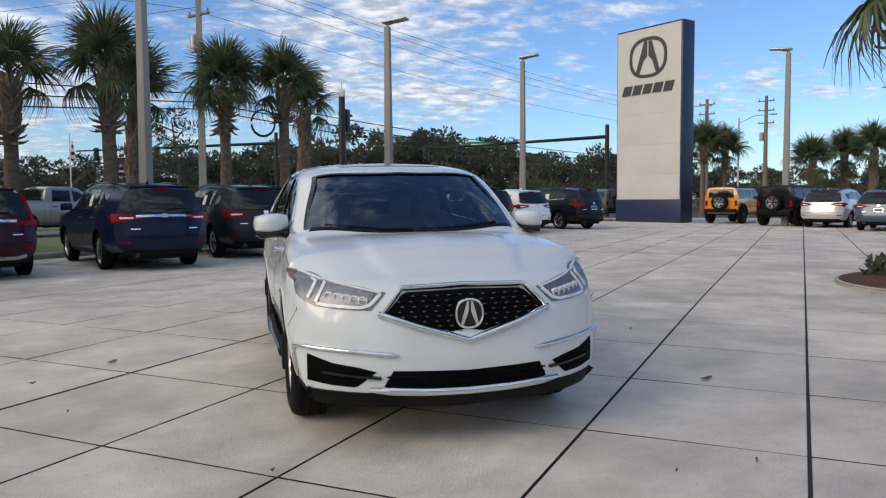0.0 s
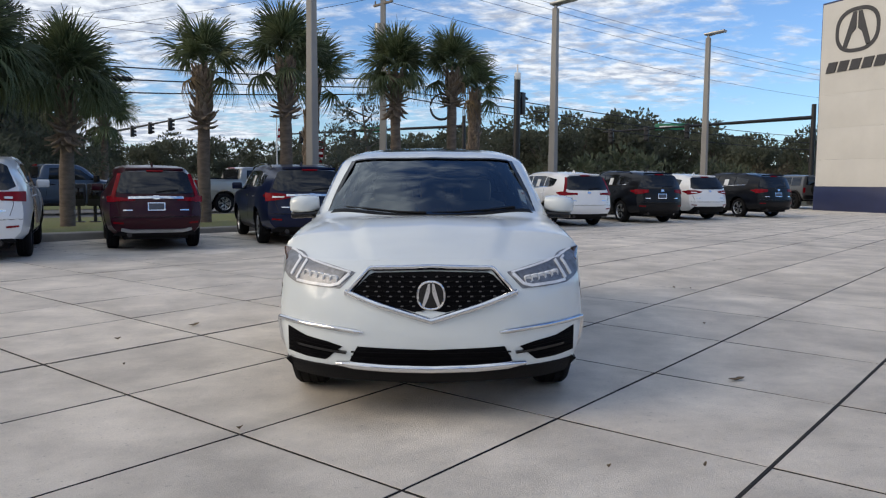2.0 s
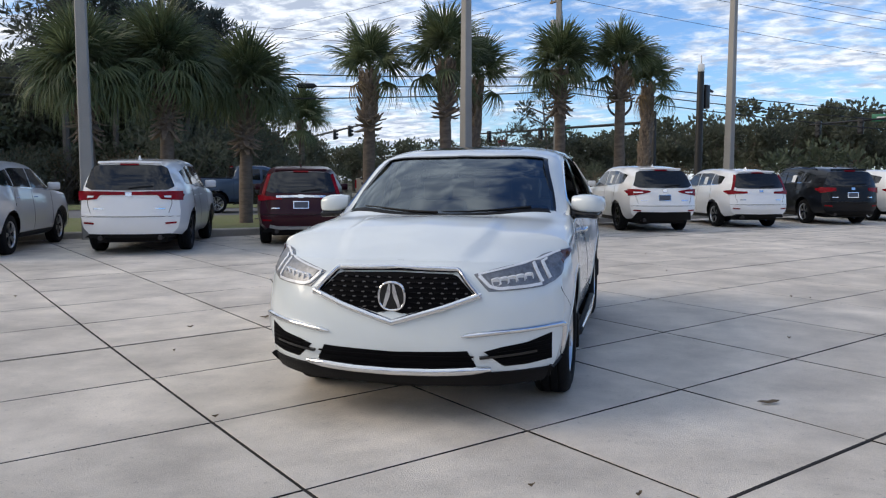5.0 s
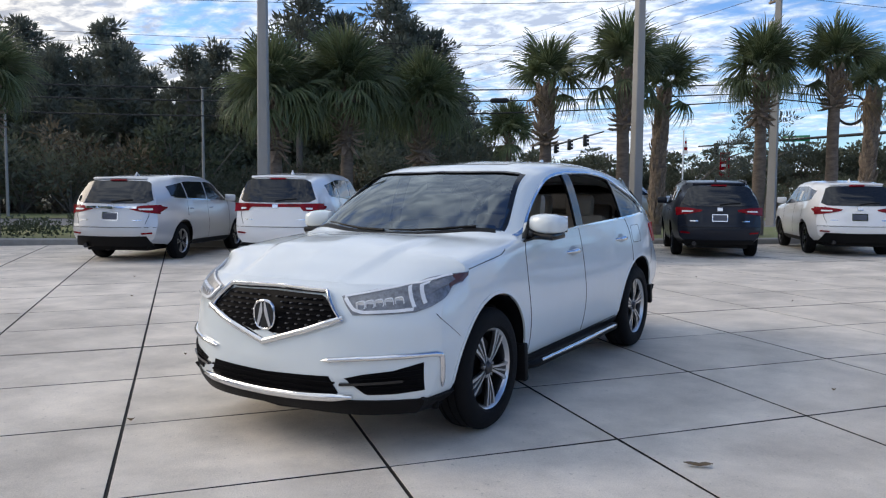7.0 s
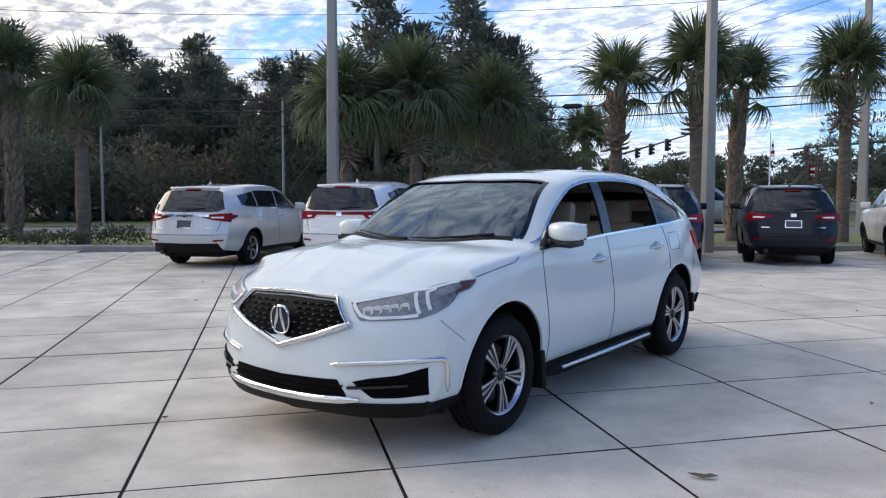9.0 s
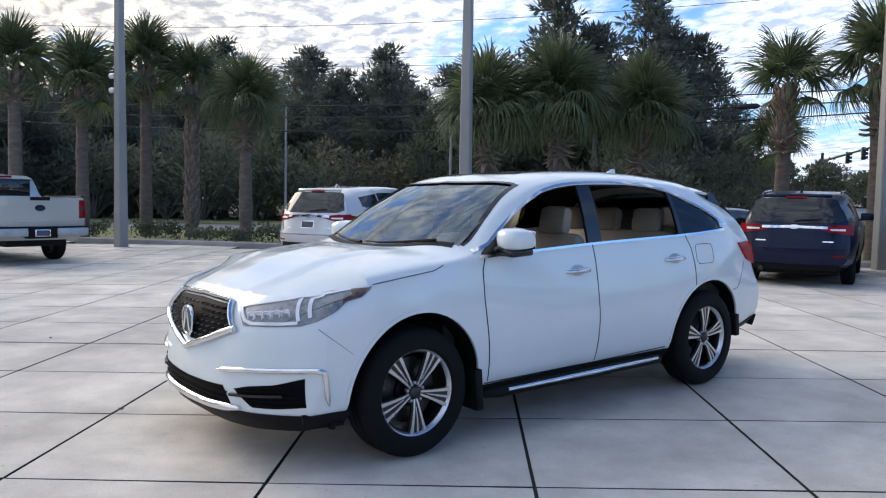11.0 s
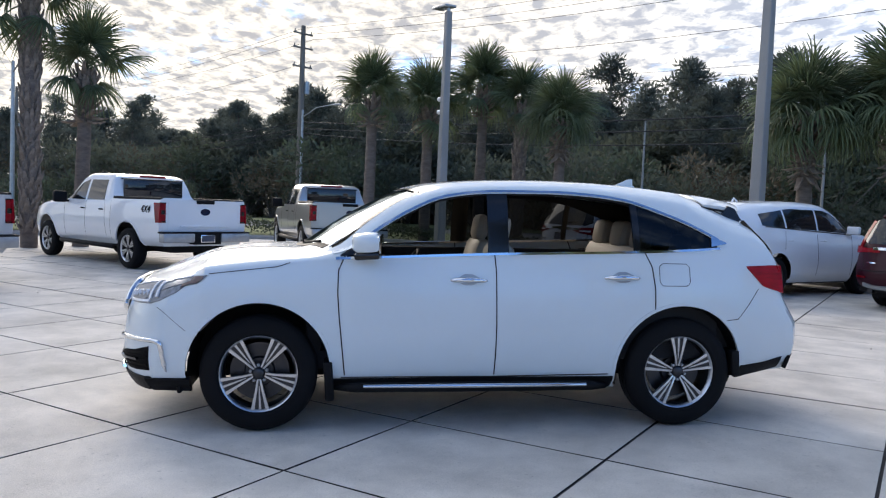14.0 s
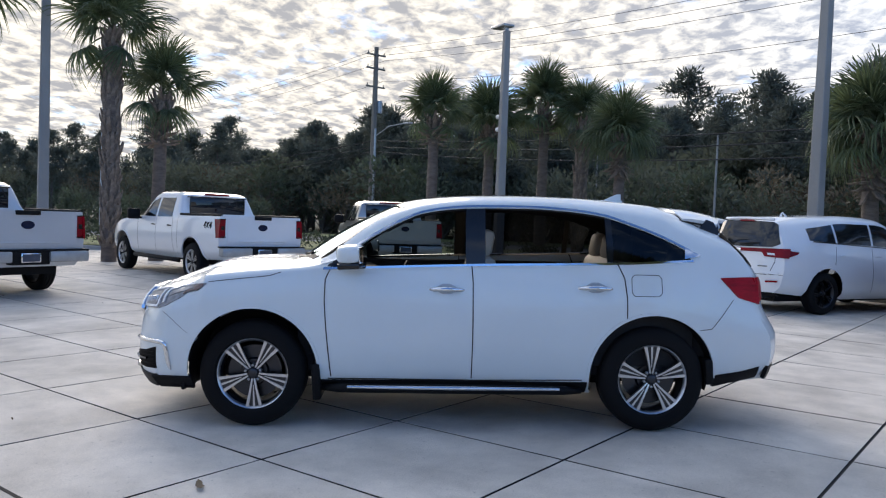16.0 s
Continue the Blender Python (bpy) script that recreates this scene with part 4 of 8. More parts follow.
for s in (1, -1):
    S = SIDES[s]
    up = [(0.455, 0.893), (0.60, 0.926), (0.74, 0.952), (round_a(-1.90, 0.984), 0.984), (round_a(-1.73, 1.010), 1.010)]
    lo = [(0.545, 0.800), (0.70, 0.803), (0.83, 0.812), (round_a(-2.03, 0.838), 0.838), (round_a(-1.92, 0.896), 0.896), (round_a(-1.735, 1.000), 1.000)]
    UP, LOW = resample(up, 60), resample(lo, 60)

    def lamp_at(u, v):
        k = u * 60
        i = min(59, int(k))
        a, b = LOW[i] + (LOW[i + 1] - LOW[i]) * (k - i), UP[i] + (UP[i + 1] - UP[i]) * (k - i)
        return tuple(a + (b - a) * v)

    def lamp_line(*uv):
        return mirror_x([lamp_at(u, v) for u, v in uv], s)
    lamp = panels("headlight", LED, mdx, "clear LED headlight", (WRAP, "r", (mirror_x(up, s), mirror_x(lo, s)), dict(nu=34, nv=6, off=0.005, th=0.03)))
    panels("reflector", LED, lamp, "", (WRAP, "r", (lamp_line((0.08, 0.90), (0.4, 0.92), (0.95, 0.90)), lamp_line((0.08, 0.12), (0.4, 0.10), (0.95, 0.12))), dict(nu=18, nv=4, off=0.009, th=0.01)))
    panels("indicator", LAMP_AMBER, lamp, "", (WRAP, "r", (lamp_line((0.84, 0.90), (0.97, 0.85)), lamp_line((0.84, 0.12), (0.97, 0.15))), dict(nu=8, nv=3, off=0.010, th=0.01)))
    panels("lamp_ledge", LAMP_CLEAR, lamp, "", (WRAP, "b", (lamp_line((0.03, 0.85), (0.05, 0.25), (0.12, 0.11), (0.4, 0.10), (0.53, 0.11)), 0.016), dict(nu=30, off=0.014, th=0.012)))
    panels("lamp_edge", LAMP_CLEAR, lamp, "", (WRAP, "b", (lamp_line((0.03, 0.92), (0.5, 0.94), (0.85, 0.93)), 0.009), dict(nu=30, off=0.014, th=0.012)))
    for a0 in (0.545, 0.625):
        panels("light_bar", LAMP_CLEAR, lamp, "", (WRAP, "b", (lamp_line((a0 + 0.03, 0.88), (a0, 0.16)), 0.014), dict(nu=10, off=0.015, th=0.012)))
    for k in range(5):
        x, z = lamp_at(0.150 + 0.082 * k, 0.47)
        x *= s
        yaw = math.degrees(math.atan2(body.F(x + 0.02, z) - body.F(x - 0.02, z), 0.04))
        m = pose(x, body.F(x, z) - 0.012, z, 0, 0, yaw) @ pose(0, 0, 0, 0, -s * 12, 0)
        bm = bmesh.new()
        rings = []
        for w, y in ((0.026, 0.012), (0.026, -0.006), (0.0205, -0.008), (0.018, 0.002)):
            rings.append([bm.verts.new(m @ Vector((w * math.copysign(abs(math.cos(a)) ** 0.55, math.cos(a)), y, 0.95 * w * math.copysign(abs(math.sin(a)) ** 0.55, math.sin(a))))) for a in (2 * math.pi * j / 20 for j in range(20))])
        for r0, r1 in zip(rings, rings[1:]):
            for j in range(20):
                bm.faces.new((r0[j], r0[(j + 1) % 20], r1[(j + 1) % 20], r1[j]))
        bm.faces.new(rings[-1])
        bmesh.ops.recalc_face_normals(bm, faces=bm.faces)
        part("lens", bm, LAMP_CLEAR, lamp)
    # fog recess, its fin and the chrome hockey stick
    fog = panels("fog_recess", GRILLE_BLACK, mdx, "black fog-lamp recess", (WRAP, "r", (mirror_x([(0.525, 0.462), (0.62, 0.486), (0.76, 0.505), (0.885, 0.546)], s), mirror_x([(0.535, 0.455), (0.63, 0.372), (0.76, 0.376), (0.885, 0.392)], s)), dict(nu=20, nv=5, off=0.003, th=0.02)))
    bm = bmesh.new()
    for k in range(5):
        ribbon(bm, WRAP, mirror_x([(0.60 + 0.02 * (k == 0), 0.392 + k * 0.021), (0.875, 0.400 + k * 0.026)], s), 0.006, nu=10, off=0.010, th=0.01, nv=1)
    part("fog_slat", bm, GRILLE_BLACK, fog)
    panels("fog_fin", GLOSS_BLACK, fog, "", (FRONT, "b", (mirror_x([(0.50, 0.430), (0.80, 0.452)], s), 0.014), dict(nu=8, off=0.02, th=0.02)))
    bm = bmesh.new()
    bead(bm, WRAP, mirror_x([(0.40, 0.553), (0.60, 0.572), (0.80, 0.582), (0.93, 0.588), (0.955, 0.578), (0.972, 0.52), (0.995, 0.395)], s), 0.032, 0.018, nu=70, off=0.004, taper=0.3)
    part("bumper_strip", bm, CHROME, mdx, "chrome bumper strip")
    # side glass trim, pillars and seams
    lo = [(-0.93, DLO_LO(-0.93) - 0.006)] + [(y, DLO_LO(y) - 0.006) for y in np.linspace(-0.85, 1.72, 14)]
    hi = [(y, DLO_HI(y) + 0.012) for y in np.linspace(-0.95, 1.72, 40)]
    panels("window_trim", CHROME, mdx, "chrome window surround", (S, "b", (lo, 0.016), dict(nu=40, off=0.008, th=0.012)), (S, "b", (hi, 0.015), dict(nu=60, off=0.008, th=0.012)),
           (S, "r", ([(1.655, 1.243), (1.775, 1.262)], [(1.665, 1.315), (1.775, 1.272)]), dict(nu=6, nv=3, off=0.009, th=0.012)))
    for y0, y1 in ((0.08, 0.22), (1.095, 1.14)):
        panels("pillar_cover", GLOSS_BLACK, mdx, "gloss black pillar cover", (S, "r", ([(y0, DLO_LO(y0) + 0.004), (y0, DLO_HI(y0) - 0.002)], [(y1, DLO_LO(y1) + 0.004), (y1, DLO_HI(y1) - 0.002)]), dict(nu=12, nv=3, off=0.003, th=0.02)))
    panels("mirror_sail", GLOSS_BLACK, mdx, "", (S, "r", ([(-0.90, 1.145), (-0.70, 1.27)], [(-0.90, 1.138), (-0.66, 1.156)]), dict(nu=6, nv=3, off=0.006, th=0.02)))
    for line in ([(-0.872, 1.14), (-0.912, 1.05), (-0.915, 0.90), (-0.904, 0.76), (-0.862, 0.36)], [(0.122, 1.175), (0.134, 1.05), (0.137, 0.70), (0.135, 0.36)], [(1.165, 1.205), (1.215, 1.10), (1.232, 0.95), (1.232, 0.80)],
                 [(-0.885, 0.345), (0.140, 0.345)], [(0.140, 0.345), (0.93, 0.36)], [(-1.72, 1.018), (-1.50, 1.045), (-1.30, 1.068), (-1.22, 1.095)], [(-2.04, 0.805), (-1.86, 0.66)], [(2.02, 0.955), (1.93, 0.84), (1.85, 0.748), (1.76, 0.738)]):
        seams = bmesh.new()
        ribbon(seams, S, line, 0.008 if -1 < line[0][0] < 1.5 else 0.0022 if line[0][0] < -1.9 else 0.0045, nu=24, off=0.0012, th=0.004, nv=1)
        part("panel_gap", seams, JOINT, mdx)
    seams = bmesh.new()
    rr = [(1.265 + 0.215 * a, 0.975 + 0.150 * b) for a, b in ((0.1, 0), (0.9, 0), (1, 0.15), (1, 0.85), (0.9, 1), (0.1, 1), (0, 0.85), (0, 0.15), (0.1, 0))]
    ribbon(seams, S, rr, 0.004, nu=40, off=0.0012, th=0.004, nv=1)
    part("fuel_flap_gap", seams, JOINT, mdx)
    # door handles
    for yh, zh in ((-0.051, 0.994), (1.013, 1.024)):
        bm = bmesh.new()
        X = body.side(yh, zh)
        tube(bm, [(s * (X - 0.012), yh - 0.125, zh - 0.004), (s * (X + 0.020), yh - 0.085, zh), (s * (X + 0.032), yh, zh + 0.003), (s * (X + 0.020), yh + 0.085, zh), (s * (X - 0.012), yh + 0.125, zh - 0.004)], [0.010, 0.017, 0.021, 0.017, 0.010], 10)
        h = part("door_handle", bm, CHROME, mdx, "chrome door handle")
        # the scoop's shade is put into the colour: a grey plate on the skin
        panels("handle_cup", GALV, h, "grey plate painting the shade of the scoop behind the handle", (S, "r", ([(yh - 0.085, zh + 0.010), (yh - 0.03, zh + 0.040), (yh + 0.02, zh + 0.040), (yh + 0.085, zh + 0.010)], [(yh - 0.085, zh - 0.006), (yh - 0.03, zh - 0.034), (yh + 0.02, zh - 0.034), (yh + 0.085, zh - 0.006)]), dict(nu=12, nv=3, off=0.002, th=0.005)))
        bm = bmesh.new()
        tube(bm, [(s * (X + 0.030), yh - 0.05, zh + 0.016), (s * (X + 0.032), yh, zh + 0.019), (s * (X + 0.026), yh + 0.06, zh + 0.016)], 0.004, 6)
        part("grip_line", bm, GLOSS_BLACK, h)
    # sill, running board strip and flaps
    panels("sill_cladding", PLASTIC, mdx, "black sill cladding", (S, "r", ([(-0.97, 0.335), (0.97, 0.345)], [(-0.97, 0.262), (0.97, 0.262)]), dict(nu=20, nv=3, off=0.010, th=0.03)))
    bm = bmesh.new()
    tube(bm, [(s * 0.86, -0.93, 0.27), (s * 0.945, -0.80, 0.285), (s * 0.955, 0, 0.29), (s * 0.945, 0.80, 0.29), (s * 0.86, 0.93, 0.27)], [0.02, 0.032, 0.034, 0.032, 0.02], 12)
    board = part("running_board", bm, PLASTIC, mdx)
    bm = bmesh.new()
    tube(bm, [(s * 0.968, -0.74, 0.298), (s * 0.982, 0, 0.302), (s * 0.968, 0.76, 0.302)], [0.012, 0.016, 0.012], 10)
    part("board_strip", bm, CHROME, board, "chrome running-board strip")
    for ya in (-0.935, 1.868):
        bm = bmesh.new()
        box(bm, min(s * 0.70, s * 0.962), max(s * 0.70, s * 0.962), ya - 0.030, ya + 0.028, 0.285 if ya < 0 else 0.24, 0.54 if ya < 0 else 0.42, 0.012, pose(0, 0.0, -0.02, 4))
        part("mud_flap", bm, PLASTIC, mdx, "black mud flap")
    # arch liners
    for ya in (AX_F, AX_R):
        bm = bmesh.new()
        r0 = []
        for k in range(25):
            a = math.pi * (-0.08 + 1.16 * k / 24)
            cy, cz = ya + 0.446 * math.cos(a), 0.385 + 0.446 * math.sin(a)
            X = max(0.80, min(0.975, body.side(cy, max(cz, 0.3)))) - 0.004
            r0.append([bm.verts.new((s * x, cy, cz)) for x in (X, X - 0.03, 0.50)])
        for a, b in zip(r0, r0[1:]):
            for j in range(2):
                bm.faces.new((a[j], b[j], b[j + 1], a[j + 1]))
        mid = [r[2] for r in r0]
        bm.faces.new(mid)
        bmesh.ops.recalc_face_normals(bm, faces=bm.faces)
        part("arch_liner", bm, PLASTIC, mdx)
        bm = bmesh.new()
        pts = [(ya + 0.4655 * math.cos(a), 0.385 + 0.4655 * math.sin(a)) for a in (math.pi * (0.0 + 1.0 * k / 30) for k in range(31))]
        ribbon(bm, S, pts, 0.021, nu=60, off=0.005, th=0.02)
        part("arch_lip", bm, PEARL, mdx)
    # tail lamp wrapping round the corner, rear reflector area
    panels("tail_light", TAIL_RED, mdx, "red LED tail light", (S, "r", ([(1.926, 1.112), (2.10, 1.117), (2.215, 1.117)], [(1.93, 1.102), (2.06, 0.972), (2.225, 0.925)]), dict(nu=14, nv=5, off=0.010, th=0.03)),
           (REAR_S, "r", (mirror_x([(0.42, 1.10), (0.84, 1.115)], s), mirror_x([(0.42, 1.03), (0.84, 0.925)], s)), dict(nu=10, nv=4, off=0.010, th=0.03)))
    # mirror
    bm = bmesh.new()
    rings = []
    for u, hy, hz, cz, cy in ((-0.118, 0.045, 0.034, 0.010, 0.030), (-0.112, 0.066, 0.050, 0.010, 0.018), (-0.05, 0.088, 0.062, 0.012, 0.004), (0.03, 0.092, 0.064, 0.012, 0.0), (0.085, 0.082, 0.056, 0.008, 0.012), (0.108, 0.064, 0.044, 0.002, 0.026), (0.116, 0.036, 0.026, -0.004, 0.040)):
        ring = []
        for k in range(20):
            a = 2 * math.pi * k / 20
            ca, sa = math.cos(a), math.sin(a)
            ring.append(bm.verts.new((s * u, cy + hy * math.copysign(abs(ca) ** 0.55, ca), cz + hz * math.copysign(abs(sa) ** (0.5 if sa < 0 else 0.75), sa))))
        rings.append(ring)
    for r0, r1 in zip(rings, rings[1:]):
        for k in range(20):
            bm.faces.new((r0[k], r0[(k + 1) % 20], r1[(k + 1) % 20], r1[k]))
    bm.faces.new(rings[0])
    bm.faces.new(rings[-1][::-1])
    bmesh.ops.recalc_face_normals(bm, faces=bm.faces)
    bmesh.ops.transform(bm, matrix=pose(s * 1.0, -0.735, 1.225, 4, s * 3, s * -10), verts=bm.verts)
    mir = part("mirror", bm, PEARL, mdx, "white door mirror with black base")
    bm = bmesh.new()
    box(bm, -0.112, 0.096, -0.078, 0.085, -0.092, -0.046, 0.016)
    bmesh.ops.transform(bm, matrix=pose(s * 1.0, -0.732, 1.225, 4, s * 3, s * -10), verts=bm.verts)
    tube(bm, [(s * 0.86, -0.77, 1.155), (s * 0.96, -0.745, 1.158)], [0.036, 0.032], 10)
    part("mirror_base", bm, GLOSS_BLACK, mir)
    bm = bmesh.new()
    box(bm, -0.105, 0.105, 0.0, 0.006, -0.05, 0.06, 0.003)
    bmesh.ops.transform(bm, matrix=pose(s * 1.0, -0.735, 1.222, 4, s * 3, s * -10) @ pose(0, 0.090, 0), verts=bm.verts)
    part("mirror_glass", bm, CHROME, mir)

# lower intake, lip and chin
intake = panels("lower_intake", GRILLE_BLACK, mdx, "black lower intake", (FRONT, "r", ([(-0.435, 0.468), (0, 0.452), (0.435, 0.468)], [(-0.505, 0.338), (0, 0.330), (0.505, 0.338)]), dict(nu=24, nv=5, off=0.003, th=0.02)))
bm = bmesh.new()
for z in (0.37, 0.40, 0.43):
    ribbon(bm, FRONT, [(-0.47, z + 0.005), (0, z), (0.47, z + 0.005)], 0.007, nu=20, off=0.012, th=0.012, nv=1)
part("intake_slat", bm, GRILLE_BLACK, intake)
bm = bmesh.new()
bead(bm, FRONT, [(-0.56, 0.362), (-0.25, 0.343), (0, 0.337), (0.25, 0.343), (0.56, 0.362)], 0.052, 0.026, nu=40, off=0.008, taper=0.5)
part("bumper_lip", bm, CHROME, mdx, "chrome lower bumper lip")
bm = bmesh.new()
ruled(bm, FRONT, [(-0.895, 0.345), (-0.5, 0.338), (0, 0.318), (0.5, 0.338), (0.895, 0.345)], [(-0.83, 0.262), (-0.6, 0.252), (0, 0.256), (0.6, 0.252), (0.83, 0.262)], nu=50, nv=4, off=0.010, th=0.03)
for s in (1, -1):
    ruled(bm, SIDES[s], [(-2.12, 0.345), (-1.84, 0.345)], [(-2.08, 0.252), (-1.84, 0.246)], nu=8, nv=4, off=0.012, th=0.03)
for s in (1, -1):
    box(bm, min(s * 0.55, s * 0.86), max(s * 0.55, s * 0.86), -1.93, -1.90, 0.235, 0.32, 0.01)
tube(bm, [(-0.70, -2.06, 0.275), (-0.45, -2.20, 0.262), (0, -2.27, 0.256), (0.45, -2.20, 0.262), (0.70, -2.06, 0.275)], 0.04, 8)
part("chin_spoiler", bm, PLASTIC, mdx, "black chin spoiler")
bm = bmesh.new()
ruled(bm, REAR_S, [(-0.84, 0.47), (0, 0.48), (0.84, 0.47)], [(-0.82, 0.375), (0, 0.36), (0.82, 0.375)], nu=20, nv=4, off=0.006, th=0.03)
for s in (1, -1):
    ruled(bm, SIDES[s], [(1.905, 0.405), (2.10, 0.428), (2.25, 0.468)], [(1.925, 0.305), (2.12, 0.345), (2.25, 0.380)], nu=10, nv=3, off=0.006, th=0.03)
part("rear_skirt", bm, PLASTIC, mdx, "black rear skirt")
panels("rear_window", GLOSS_BLACK, mdx, "", (REAR_S, "r", ([(-0.60, 1.47), (0, 1.49), (0.60, 1.47)], [(-0.70, 1.19), (0, 1.16), (0.70, 1.19)]), dict(nu=16, nv=6, off=0.006, th=0.012)))
# roof spoiler with its black side blades and the dark edge of the tailgate glass
bm = bmesh.new()
deck = []
for i in range(13):
    q = -1 + i / 6
    row = []
    for j in range(7):
        y = 1.72 + (0.40 - 0.13 * abs(q) ** 2.5) * j / 6
        z = 1.630 - 0.145 * (y - 1.72) - 0.092 * abs(q) ** 2.4
        row.append(bm.verts.new((q * 0.615, y, z + 0.012 * math.sin(math.pi * j / 6))))
    for j in (6, 3, 0):
        y = 1.72 + (0.39 - 0.13 * abs(q) ** 2.5) * j / 6
        row.append(bm.verts.new((q * 0.61, y, 1.630 - 0.145 * (y - 1.72) - 0.092 * abs(q) ** 2.4 - 0.052 - 0.009 * (6 - j))))
    deck.append(row)
for r0, r1 in zip(deck, deck[1:]):
    for j in range(10):
        bm.faces.new((r0[j], r1[j], r1[(j + 1) % 10], r0[(j + 1) % 10]))
bm.faces.new(deck[0])
bm.faces.new(deck[-1][::-1])
bmesh.ops.recalc_face_normals(bm, faces=bm.faces)
part("roof_spoiler", bm, PEARL, mdx, "white roof spoiler over the tailgate")
for s in (1, -1):
    bm = bmesh.new()
    prof = [(1.842, 1.470), (1.905, 1.535), (1.955, 1.515), (1.99, 1.44), (1.968, 1.402)]
    a = [bm.verts.new((s * (0.668 - 0.30 * (z - 1.40)), y, z)) for y, z in prof]
    b = [bm.verts.new((s * (0.620 - 0.30 * (z - 1.40)), y + 0.01, z)) for y, z in prof]
    bm.faces.new(a)
    bm.faces.new(b[::-1])
    for i in range(5):
        bm.faces.new((a[i], b[i], b[(i + 1) % 5], a[(i + 1) % 5]))
    bmesh.ops.recalc_face_normals(bm, faces=bm.faces)
    part("spoiler_blade", bm, GLOSS_BLACK, mdx, "gloss black blade beside the rear glass")
    seams = bmesh.new()
    ribbon(seams, SIDES[s], [(1.70, 1.555), (1.76, 1.52), (1.84, 1.475)], 0.006, nu=10, off=0.003, th=0.006, nv=1)
    part("panel_gap", seams, JOINT, mdx)
    panels("glass_edge", GLOSS_BLACK, mdx, "", (REAR_S, "b", (mirror_x([(0.655, 1.42), (0.69, 1.33), (0.74, 1.21)], s), 0.06), dict(nu=10, off=0.010, th=0.03)))
# windscreen frit, wipers, cowl
bm = bmesh.new()
base = [(x, ws_base(x) + 0.02) for x in np.linspace(-0.74, 0.74, 15)]
ribbon(bm, TOP, [(x, y - 0.030) for x, y in base], 0.085, nu=30, off=0.004, th=0.012)
part("cowl", bm, PLASTIC, mdx, "black plastic cowl at the windscreen base")
bm = bmesh.new()
ribbon(bm, TOP, [(x, ws_top(x) - 0.005) for x in np.linspace(-0.63, 0.63, 13)], 0.03, nu=24, off=0.001, th=0.006)
for s in (1, -1):
    ribbon(bm, TOP, [(s * (ws_half(y) - 0.012), y) for y in np.linspace(-0.96, -0.38, 12)], 0.035, nu=20, off=0.001, th=0.006)
part("windscreen_frit", bm, GLOSS_BLACK, mdx)
for x0, x1 in ((0.62, 0.00), (-0.04, -0.64)):
    bm = bmesh.new()
    pts = [(x0 + (x1 - x0) * q, ws_base(x0 + (x1 - x0) * q) - 0.005 + 0.012 * q) for q in (0, 0.35, 0.7, 1)]
    tube(bm, [(x, y, body.top(x, y) + 0.010) for x, y in pts], [0.011, 0.008, 0.007, 0.005], 8)
    part("wiper", bm, PLASTIC, mdx)
# roof: sunroof and fin
panels("sunroof", GLOSS_BLACK, mdx, "dark glass sunroof", (TOP, "r", ([(-0.42, -0.18), (0, -0.22), (0.42, -0.18)], [(-0.42, 0.42), (0, 0.43), (0.42, 0.42)]), dict(nu=12, nv=8, off=0.003, th=0.012)))
bm = bmesh.new()
zf = body.top(0, 1.30)
box(bm, -0.03, 0.03, 1.20, 1.42, zf - 0.02, zf + 0.012, 0.008)
vs = [bm.verts.new(p) for p in ((0.012, 1.24, zf), (-0.012, 1.24, zf), (0.018, 1.41, zf), (-0.018, 1.41, zf), (0.004, 1.41, zf + 0.065), (-0.004, 1.41, zf + 0.065), (0.004, 1.37, zf + 0.062), (-0.004, 1.37, zf + 0.062))]
for f in ((0, 2, 4, 6), (1, 7, 5, 3), (0, 6, 7, 1), (2, 3, 5, 4), (6, 4, 5, 7)):
    bm.faces.new([vs[i] for i in f])
bmesh.ops.recalc_face_normals(bm, faces=bm.faces)
part("roof_aerial", bm, PEARL, mdx, "white shark-fin aerial")

# cabin
bm = bmesh.new()
box(bm, -0.80, 0.80, -1.15, 2.15, 0.38, 0.50)
for s in (1, -1):
    box(bm, min(s * 0.80, s * 0.85), max(s * 0.80, s * 0.85), -0.95, 1.75, 0.45, 1.125, 0.02)
    box(bm, min(s * 0.60, s * 0.80), max(s * 0.60, s * 0.80), 1.75, 2.1, 0.45, 1.25, 0.03)
box(bm, -0.80, 0.80, -1.12, -1.02, 0.45, 1.08, 0.02)
box(bm, -0.72, 0.72, 2.06, 2.12, 0.45, 1.15, 0.02)
part("cabin_tub", bm, CLOTH_DARK, mdx)
bm = bmesh.new()
ruled(bm, TOP, [(-0.66, -0.36), (0.66, -0.36)], [(-0.64, 1.95), (0.64, 1.95)], nu=12, nv=18, off=-0.030, th=0.012)
for s in (1, -1):
    yy = np.linspace(-0.55, 1.72, 18)
    ruled(bm, SIDES[s], [(y, DLO_HI(y) + 0.004) for y in yy], [(y, max(body.zr(y) - 0.004, DLO_HI(y) + 0.01)) for y in yy], nu=24, nv=3, off=-0.022, th=0.01)
part("headliner", bm, CLOTH_DARK, mdx)
bm = bmesh.new()
box(bm, -0.76, 0.76, -1.08, -0.62, 0.86, 1.09, 0.07)
box(bm, 0.18, 0.62, -0.72, -0.56, 0.98, 1.12, 0.04)
box(bm, -0.13, 0.13, -0.72, 0.1, 0.45, 0.92, 0.05)
part("dashboard", bm, CLOTH_DARK, mdx)
bm = bmesh.new()
pts = [(0.40 + 0.185 * math.cos(a), 0.185 * math.sin(a)) for a in (2 * math.pi * k / 24 for k in range(25))]
m = pose(0, -0.42, 0.99, 65)
tube(bm, [m @ Vector((x, y, 0)) for x, y in pts], 0.015, 8, caps=False)
